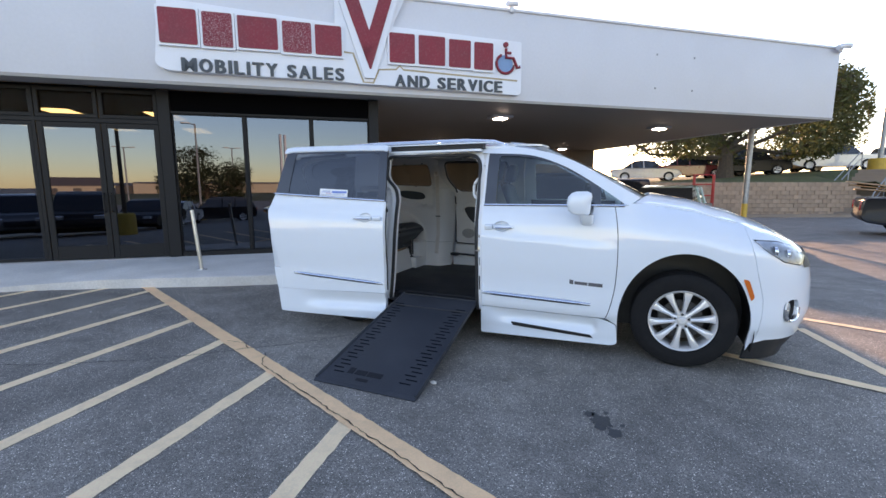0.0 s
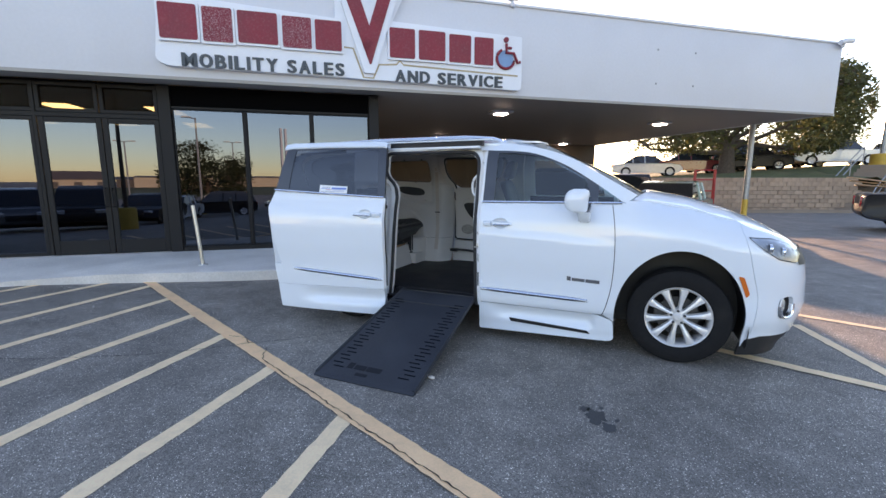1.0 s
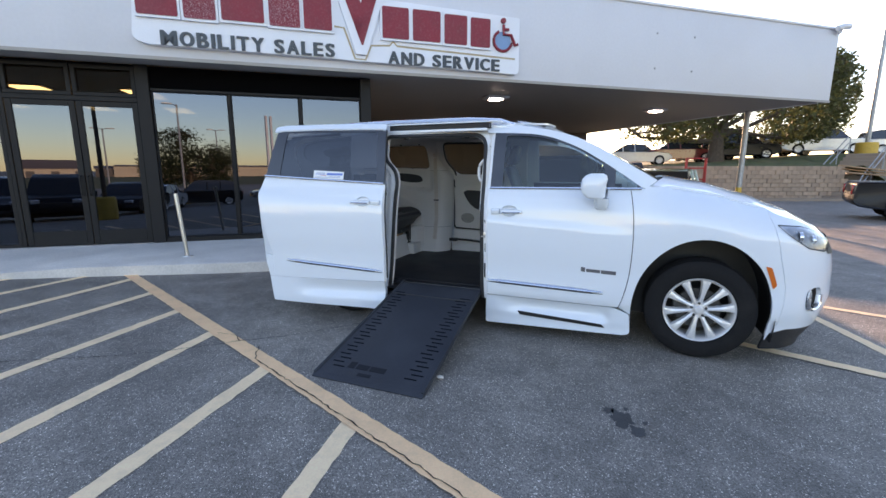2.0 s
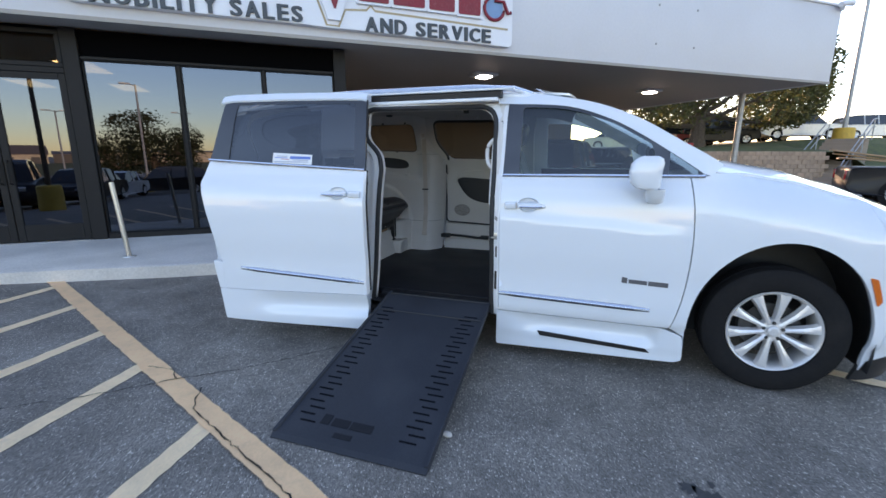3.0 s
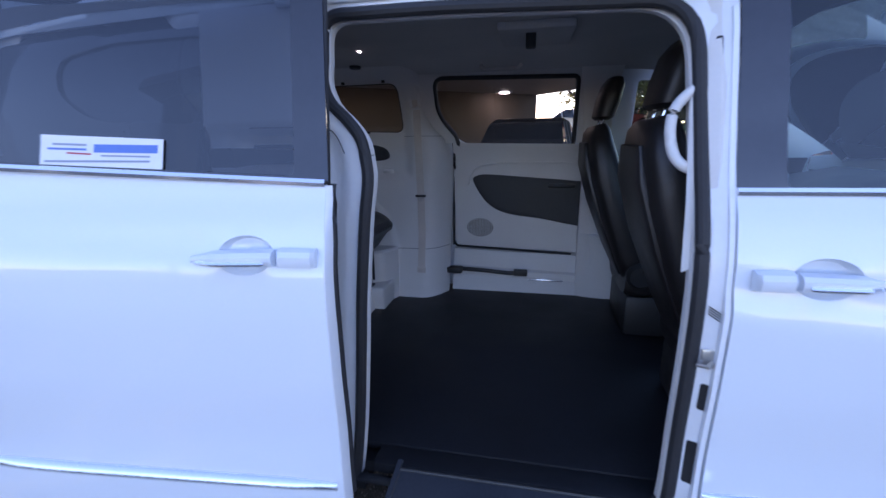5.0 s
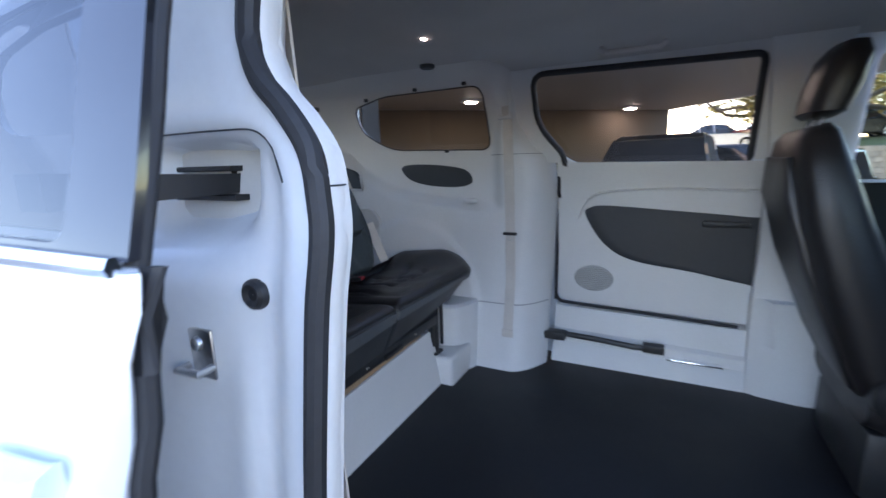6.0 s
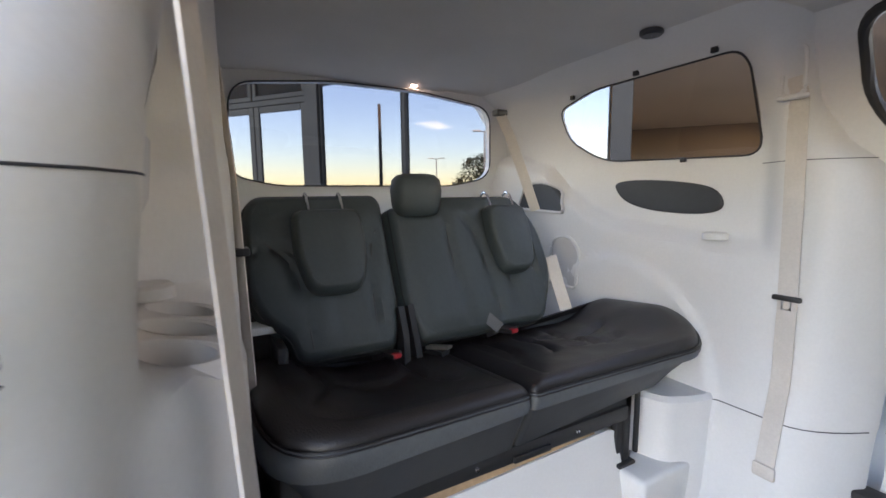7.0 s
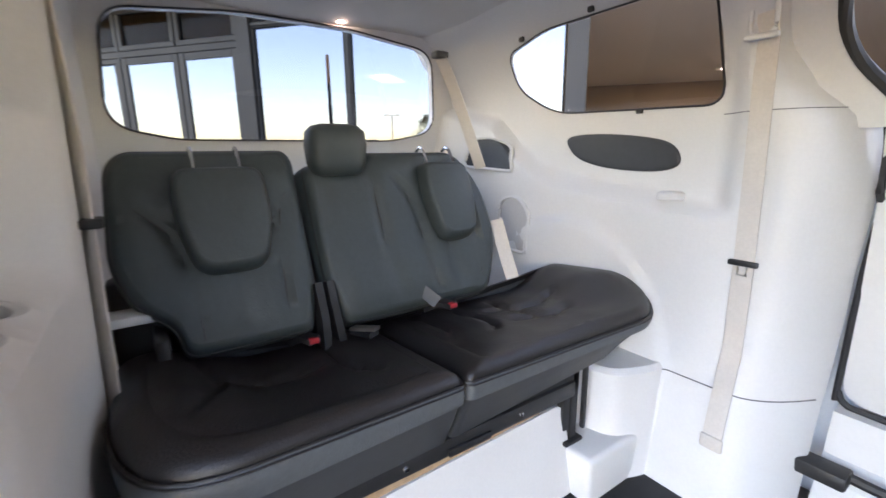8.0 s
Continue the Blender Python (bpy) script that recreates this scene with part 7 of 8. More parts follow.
buckle(-3.290, 0.998, 0.912, 1, True)
# dark hinge stalks between the two backs
for y, lean in ((0.683, 0.0), (0.712, 0.012)):
    bm = bmesh.new()
    strap(bm, [(-3.325, y + lean, 0.85), (-3.33, y, 0.93), (-3.355, y - 0.004, 1.01)], 0.018, 0.05, (0, 1, 0))
    part("back_hinge", bm, BLACK_PLASTIC, bench)
bm = bmesh.new()
strap(bm, [(-3.345, 0.935, 0.975), (-3.31, 0.960, 0.945), (-3.285, 0.985, 0.917)], 0.034, 0.008, (0.2, 0.7, 0.6))
part("belt_tail", bm, INSERT, bench)
bm = bmesh.new()
strap(bm, [(-3.30, 0.745, 0.898), (-3.245, 0.785, 0.905)], 0.030, 0.008, (0.2, 0.9, 0.0))
part("belt_tail", bm, STEEL, bench)
# hinge bracket and release loop at the near end
part("side_bracket", boxes(((-3.44, 0.345, 0.80), (-3.30, 0.372, 0.965)), bevel=0.01), BLACK_PLASTIC, bench)
bm = bmesh.new()
tube(bm, [Vector((-3.30, 0.372 + 0.022 * math.cos(a), 0.895 + 0.022 * math.sin(a))) for a in np.linspace(0, math.pi, 10)], 0.003, 6)
part("release_loop", bm, CHROME, bench)
part("end_cover", boxes(((-3.43, 0.272, 0.985), (-3.36, 0.36, 1.005)), bevel=0.006), TRIM_GREY, bench)
# legs of the bench
for y in (0.42, 1.285):
    bm = boxes(((-3.075, y - 0.045, 0.53), (-3.05, y + 0.005, 0.74)), ((-3.06, y - 0.02, 0.515), (-3.045, y + 0.008, 0.76)), ((-3.075, y - 0.05, 0.512), (-3.03, y + 0.02, 0.524)), ((-3.05, y + 0.024, 0.54), (-3.035, y + 0.036, 0.74)), bevel=0.004)
    part("bench_leg", bm, BLACK_PLASTIC, bench)
bm = boxes(((-3.034, 0.84, 0.664), (-3.026, 0.96, 0.682)), bevel=0.003)
part("release_bar", bm, BLACK_PLASTIC, bench)


# ---- belts ----
def shoulder_belt(fn, toward, label):
    bm = bmesh.new()
    pts = [Vector(fn(x, z)) + toward * d for x, z, d in ((-2.828, 1.62, 0.012), (-2.822, 1.57, 0.016), (-2.812, 1.25, 0.010), (-2.803, 1.03, 0.014), (-2.795, 0.80, 0.012), (-2.788, 0.57, 0.014))]
    strap(bm, pts, 0.047, 0.003, (1, 0, 0))
    b = part("seat_belt", bm, BELT, van, label)
    bm = bmesh.new()
    q = Vector(fn(-2.828, 1.625)) + toward * 0.016
    loop = rounded([(-0.027, -0.055), (0.027, -0.055), (0.024, 0.070), (-0.024, 0.070)], 0.022, 4)
    tube(bm, [q + Vector((a, 0, h)) for a, h in loop + loop[:1]], 0.006, 8, caps=False)
    box(bm, q + Vector((-0.036, -0.009, -0.064)), q + Vector((0.036, 0.009, -0.050)), 0.006, 3)
    part("belt_guide", bm, TRIM_GREY, b)
    bm = bmesh.new()
    q = Vector(fn(-2.803, 1.03)) + toward * 0.02
    box(bm, q + Vector((-0.034, -0.008, -0.006)), q + Vector((0.034, 0.008, 0.008)), 0.004, 2)
    part("belt_stop", bm, BLACK_PLASTIC, b)
    bm = bmesh.new()
    tube(bm, [q + Vector((a, 0, h)) for a, h in ((-0.010, -0.005), (-0.010, -0.030), (0.010, -0.030), (0.010, -0.005))], 0.003, 6)
    part("belt_tongue", bm, STEEL, b)
    bm = bmesh.new()
    q = Vector(fn(-2.788, 0.56)) + toward * 0.014
    box(bm, q + Vector((-0.028, -0.005, -0.022)), q + Vector((0.028, 0.005, 0.018)), 0.006, 2)
    part("belt_anchor", bm, BELT, b)


shoulder_belt(far_lining, Vector((0, -1, 0)), "beige seat belt hanging down the far pillar")
bm = bmesh.new()
strap(bm, [(-3.665, 1.262, 1.632), (-3.645, 1.292, 1.552), (-3.610, 1.335, 1.40), (-3.579, 1.373, 1.256)], 0.040, 0.003, (0.85, 0.5, 0.1))
rear_belt = part("seat_belt", bm, BELT, van, "beige rear belt beside the bench")
bm = boxes(((-3.685, 1.235, 1.625), (-3.645, 1.285, 1.648)), bevel=0.006)
part("belt_guide", bm, BLACK_PLASTIC, rear_belt)
bm = bmesh.new()
strap(bm, [(-3.408, 1.298, 1.10), (-3.375, 1.308, 1.00), (-3.340, 1.314, 0.915)], 0.042, 0.003, (0.55, 0.8, 0.1))
part("belt_tail", bm, BELT, rear_belt)
bm = bmesh.new()
strap(bm, [(-2.752, 0.198, 1.80), (-2.750, 0.207, 1.60), (-2.748, 0.228, 1.15), (-2.744, 0.256, 0.60), (-2.743, 0.262, 0.46)], 0.046, 0.005, (-0.93, 0.36, 0))
part("seat_belt", bm, BELT, van, "beige seat belt hanging beside the near pillar")
bm = bmesh.new()
strap(bm, [(-3.47, 0.262, 1.66), (-3.41, 0.274, 1.45), (-3.37, 0.279, 1.326), (-3.33, 0.279, 1.203), (-3.225, 0.279, 0.885)], 0.038, 0.003, (0.8, 0.5, 0.2))
near_belt = part("seat_belt", bm, BELT, van, "beige rear belt on the near side of the bench")
bm = boxes(((-3.355, 0.268, 1.19), (-3.305, 0.302, 1.208)), bevel=0.004)
part("belt_stop", bm, BLACK_PLASTIC, near_belt)
# jamb fittings
def on_jamb(x, z, h=0.0):
    return Vector(jamb(x, z)) + Vector((0, -h, 0))


bm = bmesh.new()
lathe(bm, [(0.0005, -0.003), (0.009, -0.003), (0.011, -0.005), (0.017, -0.008), (0.022, -0.004), (0.025, 0.006)], "y", on_jamb(-2.676, 1.190), 28)
part("jamb_plug", bm, BLACK_PLASTIC, van, "black rubber jamb plug")
bm = bmesh.new()
q = on_jamb(-2.772, 1.085, 0.002)
box(bm, q + Vector((-0.030, -0.003, -0.030)), q + Vector((0.030, 0.004, 0.050)), 0.004, 2)
tube(bm, [q + Vector((a, b, h)) for a, b, h in ((-0.026, 0.0, -0.012), (-0.026, -0.024, -0.014), (0.026, -0.024, -0.010), (0.026, 0.0, -0.008))], 0.006, 8)
striker = part("door_striker", bm, STEEL, van, "steel door striker")
bm = bmesh.new()
lathe(bm, [(0.004, -0.006), (0.010, -0.007), (0.012, -0.002), (0.012, 0.003)], "y", q + Vector((0.0, -0.002, 0.026)), 12)
part("screw", bm, STEEL, striker)
bm = bmesh.new()
for x0, x1, y0, y1, z0, z1 in ((-2.93, -2.790, -0.022, 0.010, 0.020, 0.029), (-2.93, -2.775, -0.030, 0.010, -0.028, -0.018), (-2.93, -2.800, -0.004, 0.012, -0.020, 0.022), (-2.835, -2.796, -0.020, 0.01, -0.014, 0.014)):
    rail_rows = []
    for x in np.linspace(x0, x1, 7):
        q = Vector((x, 0.122, 1.346))
        rail_rows.append([q + Vector((0, y0, z0 + 0.002)), q + Vector((0, y0 + 0.002, z0)), q + Vector((0, y1, z0)), q + Vector((0, y1, z1)), q + Vector((0, y0 + 0.002, z1)), q + Vector((0, y0, z1 - 0.002))])
    loft(bm, rail_rows)
part("roller_track", bm, BLACK_PLASTIC, van, "black centre track for the door roller")
bm = bmesh.new()
loft(bm, [[(x, y, 1.346 + h) for x, h in ((xx - w, -t), (xx + w, -t), (xx + w, t), (xx - w, t))] for xx, y, w, t in ((-2.815, 0.125, 0.022, 0.016), (-2.818, 0.06, 0.022, 0.017), (-2.835, 0.0, 0.024, 0.019), (-2.855, -0.06, 0.028, 0.022), (-2.87, -0.13, 0.034, 0.024))])
part("roller_arm", bm, BLACK_PLASTIC, van, "black roller arm that carries the sliding door")
bm = bmesh.new()
tube(bm, [on_jamb(x, z, 0.0005) for x, z in curve([(-2.90, 1.424), (-2.74, 1.424), (-2.66, 1.420), (-2.628, 1.395), (-2.605, 1.35)], 6)], 0.0014, 5)
part("body_seam", bm, INSERT, van)

# front jamb: warning label kept to plain bars, striker, buffer and vent slots
bm = patch(lambda x, z: on_jamb(x, z, 0.0015), [(-1.672, 1.005), (-1.638, 0.985), (-1.638, 0.958), (-1.672, 0.978)], step=0.02)
label_ob = part("jamb_label", bm, PAPER, van, "small jamb label with black print bars")
for k in range(4):
    bm = patch(lambda x, z: on_jamb(x, z, 0.0028), [(-1.670, 1.000 - 0.006 * k), (-1.640, 0.982 - 0.006 * k), (-1.640, 0.9785 - 0.006 * k), (-1.670, 0.9965 - 0.006 * k)], step=0.02)
    part("print_bar", bm, SLOT, label_ob)
bm = bmesh.new()
q = on_jamb(-1.655, 0.865, 0.002)
box(bm, q + Vector((-0.018, -0.003, -0.024)), q + Vector((0.018, 0.004, 0.026)), 0.003, 2)
tube(bm, [q + Vector((a, b, h)) for a, b, h in ((-0.014, 0.0, -0.006), (-0.030, -0.020, -0.008), (-0.010, -0.026, -0.008), (0.012, 0.0, -0.006))], 0.005, 8)
part("door_striker", bm, STEEL, van, "steel door striker")
for x0, z0, w, h in ((-1.662, 0.72, 0.018, 0.075), (-1.676, 1.50, 0.014, 0.115), (-1.668, 0.49, 0.03, 0.13)):
    bm = patch(lambda x, z: on_jamb(x, z, 0.002), rounded([(x0, z0), (x0 + w, z0), (x0 + w, z0 + h), (x0, z0 + h)], 0.006, 3), step=0.02, thick=0.003, inward=(0, 1, 0))
    part("jamb_buffer", bm, BLACK_PLASTIC, van, "black rubber jamb buffer")

# ---- shop sign on the fascia ----
def on_fascia(u, z, h=0.0):
    return site(u, EAVE - h, z)


sign = thing("shop_sign", "white raised shop sign with red blocks and charcoal lettering", "sign")
panel = rounded([(-3.60, 3.36), (-3.58, 3.52), (-3.50, 4.36), (-0.80, 4.22), (-0.80, 5.02), (0.56, 5.02), (0.20, 4.26), (2.73, 4.20), (2.74, 3.205), (-0.05, 3.245), (-0.3, 3.24), (-0.62, 3.255), (-3.44, 3.275)], [0.12, 0.03, 0.03, 0.03, 0.02, 0.02, 0.02, 0.03, 0.10, 0.02, 0.05, 0.02, 0.12], 5)
bm = bmesh.new()
slab(bm, panel, lambda a, b, h: on_fascia(a, b, h), 0.12)
bmesh.ops.recalc_face_normals(bm, faces=bm.faces[:])
part("panel", bm, SIGN_WHITE, sign, smooth=25)
# the business name stays plain red blocks, each on its white backer
NAME = [(-3.49, -2.95, 4.205, 3.675, SIGN_RED), (-2.87, -2.43, 4.195, 3.67, SIGN_RED_FLAKED), (-2.35, -1.74, 4.185, 3.69, SIGN_RED), (-1.665, -1.20, 4.165, 3.67, SIGN_RED_FLAKED), (-1.14, -0.70, 4.155, 3.67, SIGN_RED), (0.135, 0.595, 4.14, 3.635, SIGN_RED), (0.665, 1.165, 4.14, 3.635, SIGN_RED), (1.24, 1.665, 4.12, 3.63, SIGN_RED), (1.735, 2.115, 4.11, 3.62, SIGN_RED)]
for u0, u1, top, bottom, mat in NAME:
    inset_b = 0.035
    bm = bmesh.new()
    slab(bm, rounded([(u0 - inset_b, bottom - inset_b), (u1 + inset_b, bottom - inset_b), (u1 + inset_b, top + inset_b), (u0 - inset_b, top + inset_b)], 0.03, 3), lambda a, b, h: on_fascia(a, b, 0.12 + h), 0.05)
    bmesh.ops.recalc_face_normals(bm, faces=bm.faces[:])
    backer = part("name_block", bm, SIGN_WHITE, sign, smooth=25)
    bm = bmesh.new()
    slab(bm, rounded([(u0, bottom), (u1, bottom), (u1, top), (u0, top)], 0.03, 3), lambda a, b, h: on_fascia(a, b, 0.17 + h), 0.012)
    bmesh.ops.recalc_face_normals(bm, faces=bm.faces[:])
    part("name_face", bm, mat, backer, "weathered dark red face", smooth=25)
# the large red chevron between the two words
for name, shape, d0, d1, mat in (("chevron_backer", [(-0.86, 5.0), (-0.32, 3.34), (-0.14, 3.34), (0.40, 5.0), (-0.01, 5.0), (-0.215, 4.40), (-0.39, 5.0)], 0.12, 0.06, SIGN_WHITE), ("chevron_face", [(-0.77, 4.98), (-0.225, 3.49), (-0.20, 3.49), (0.285, 4.98), (0.06, 4.98), (-0.222, 4.13), (-0.51, 4.98)], 0.18, 0.014, SIGN_RED)):
    bm = bmesh.new()
    patch(lambda a, b: on_fascia(a, b, d0 + d1), shape, step=0.3, thick=d1, inward=tuple(FV), bm=bm)
    part(name, bm, mat, sign, smooth=25)
# gold outline, underline bars
bm = bmesh.new()
path = [(-0.68, 3.76), (-0.505, 3.75), (-0.335, 3.275), (-0.16, 3.27), (-0.055, 3.505), (0.26, 3.53), (0.325, 3.60), (0.39, 3.53), (2.65, 3.475)]
strap(bm, [on_fascia(a, b, 0.124) for a, b in path], 0.03, 0.006, (0, 0, 1))
part("gold_outline", bm, SIGN_GOLD, sign)
# heavy wide capitals, each set by its own advance
for text, u0, u1, z0, cap in (("MOBILITY SALES", -3.222, -0.665, 3.271, 0.208), ("AND SERVICE", 0.229, 2.332, 3.233, 0.205)):
    size, gap, space = cap / 0.70, 0.030, 0.145
    widths = {}
    for ch in sorted(set(text.replace(" ", ""))):
        probe = bmesh.new()
        text_mesh(probe, ch, size, lambda a, b, h: Vector((a, b, h)), 0.02, bold=0.003)
        xs, zs = [v.co.x for v in probe.verts], [v.co.y for v in probe.verts]
        widths[ch] = (min(xs), max(xs), min(zs), max(zs))
        probe.free()
    mean = sum(w[1] - w[0] for ch, w in widths.items() if ch != "I") / max(1, len([ch for ch in widths if ch != "I"]))
    wide = {ch: 0.32 * mean if ch == "I" else 0.4 * (w[1] - w[0]) + (0.8 if ch == "M" else 0.6) * mean for ch, w in widths.items()}
    gaps = sum(space if ch == " " else gap for ch in text[:-1]) - gap * text.count(" ")
    k = (u1 - u0 - gaps) / sum(wide[ch] for ch in text if ch != " ")
    at = u0
    for ch in text:
        if ch == " ":
            at += space - gap
            continue
        x0, x1, b0, b1 = widths[ch]
        bm = bmesh.new()
        # heavy strokes: struck three times, each a little aside and proud of the last
        for shift, out in ((-0.012, 0.0), (0.012, 0.002), (-0.004, 0.004), (0.004, 0.006)):
            text_mesh(bm, ch, size, lambda a, b, h: on_fascia(at + 0.012 + shift + (a - x0) / (x1 - x0) * (wide[ch] * k - 0.024), z0 + (b - b0) / (b1 - b0) * cap, 0.121 + out + h), 0.022, bold=0.003)
        bmesh.ops.recalc_face_normals(bm, faces=bm.faces[:])
        part("letter", bm, SIGN_GREY, sign, smooth=0)
        at += wide[ch] * k + gap
# access symbol: a plain red wheel and seat shape on blue
cxs, czs = 2.385, 3.77
bm = bmesh.new()
slab(bm, [(cxs + 0.165 * math.cos(a), czs + 0.165 * math.sin(a)) for a in (2 * math.pi * k / 28 for k in range(28))], lambda a, b, h: on_fascia(a, b, 0.12 + h), 0.006)
bmesh.ops.recalc_face_normals(bm, faces=bm.faces[:])
part("symbol_disc", bm, SIGN_BLUE, sign, "pale blue symbol disc", smooth=25)
bm = bmesh.new()
tube(bm, [on_fascia(cxs + 0.18 * math.cos(a), czs + 0.175 * math.sin(a), 0.14) for a in np.linspace(radians(118), radians(352), 24)], 0.026, 8)
part("symbol_wheel", bm, SIGN_RED, sign, "red chair wheel arc")
bm = bmesh.new()
tube(bm, [on_fascia(a, b, 0.145) for a, b in ((2.395, 4.05), (2.40, 3.885), (2.55, 3.885), (2.635, 3.71), (2.69, 3.735))], 0.028, 8)
tube(bm, [on_fascia(a, b, 0.145) for a, b in ((2.395, 3.975), (2.50, 3.975))], 0.024, 8)
part("symbol_seat", bm, SIGN_RED, sign, "red seated figure line")
bm = bmesh.new()
lathe(bm, [(0.001, 0.17), (0.045, 0.165), (0.05, 0.12)], "z", (0, 0, 0), 18)
for v in bm.verts:
    v.co = on_fascia(2.39 + v.co.x, 4.12 + v.co.y, v.co.z)
part("symbol_dot", bm, SIGN_RED, sign)

# small cameras on the parapet
for u, v in ((2.52, EAVE - 0.06), (11.30, EAVE - 0.10)):
    c = thing("security_camera", "small white security camera on the parapet edge", "security camera", "parapet cameras", at=site(u, v, FASCIA_TOP - 0.02 if u > 5 else FASCIA_TOP + 0.05))
    bm = bmesh.new()
    tube(bm, [(-0.05, -0.08, 0.05), (0.0, 0, 0.06), (0.10, 0.08, 0.08)] if u < 5 else [(-0.1, -0.15, 0.0), (0.05, -0.05, 0.05), (0.2, 0.05, 0.06)], 0.05 if u < 5 else 0.06, 12)
    part("housing", bm, TRIM_METAL, c)
    bm = boxes(((-0.02, -0.02, -0.08), (0.04, 0.10, 0.02)), bevel=0.006)
    part("bracket", bm, TRIM_METAL, c)

# ---- surroundings: parked vehicles ----
def car_paint(name, colour, metal=0.0):
    return material(name, colour, 0.3, metal=metal, spread=0.04, bump=0.0, coat=1.0)


PAINTS = {"black": material("black_car_paint", (0.010, 0.010, 0.012), 0.4, specular=0.25, spread=0.04, bump=0.0, coat=0.08), "white": car_paint("white_car_paint", (0.74, 0.74, 0.73)), "grey": car_paint("grey_car_paint", (0.13, 0.13, 0.13), 0.4), "red": car_paint("dark_red_car_paint", (0.22, 0.02, 0.02)), "tan": car_paint("tan_car_paint", (0.42, 0.34, 0.22), 0.2), "green": car_paint("pale_green_car_paint", (0.18, 0.22, 0.15), 0.3)}
CAR_GLASS = material("dark_far_car_glass", (0.02, 0.022, 0.025), 0.06, spread=0.05, bump=0.0, coat=0.5)
TAIL_RED = material("red_tail_lens", (0.45, 0.015, 0.015), 0.25, spread=0.05, bump=0.0, coat=0.6)

SHAPES = {   # side outlines (along, up) of body and of glass house, as parts of length and height
    "sedan": ([(0.0, 0.28), (0.02, 0.45), (0.06, 0.56), (0.22, 0.62), (0.45, 0.64), (0.80, 0.64), (0.97, 0.60), (1.0, 0.45), (0.99, 0.25), (0.90, 0.17), (0.10, 0.17)], [(0.24, 0.61), (0.40, 0.96), (0.52, 1.0), (0.66, 0.98), (0.84, 0.63)]),
    "suv": ([(0.0, 0.25), (0.01, 0.45), (0.04, 0.56), (0.22, 0.60), (0.40, 0.61), (0.85, 0.62), (0.985, 0.60), (1.0, 0.40), (0.99, 0.22), (0.90, 0.15), (0.10, 0.15)], [(0.23, 0.59), (0.35, 0.93), (0.45, 1.0), (0.80, 0.99), (0.92, 0.93), (0.98, 0.60)]),
    "pickup": ([(0.0, 0.28), (0.01, 0.50), (0.04, 0.60), (0.24, 0.63), (0.40, 0.64), (0.60, 0.64), (0.99, 0.63), (1.0, 0.30), (0.97, 0.22), (0.90, 0.18), (0.10, 0.18)], [(0.25, 0.62), (0.35, 0.96), (0.42, 1.0), (0.56, 0.98), (0.62, 0.63)]),
}
wheel_meshes = {}


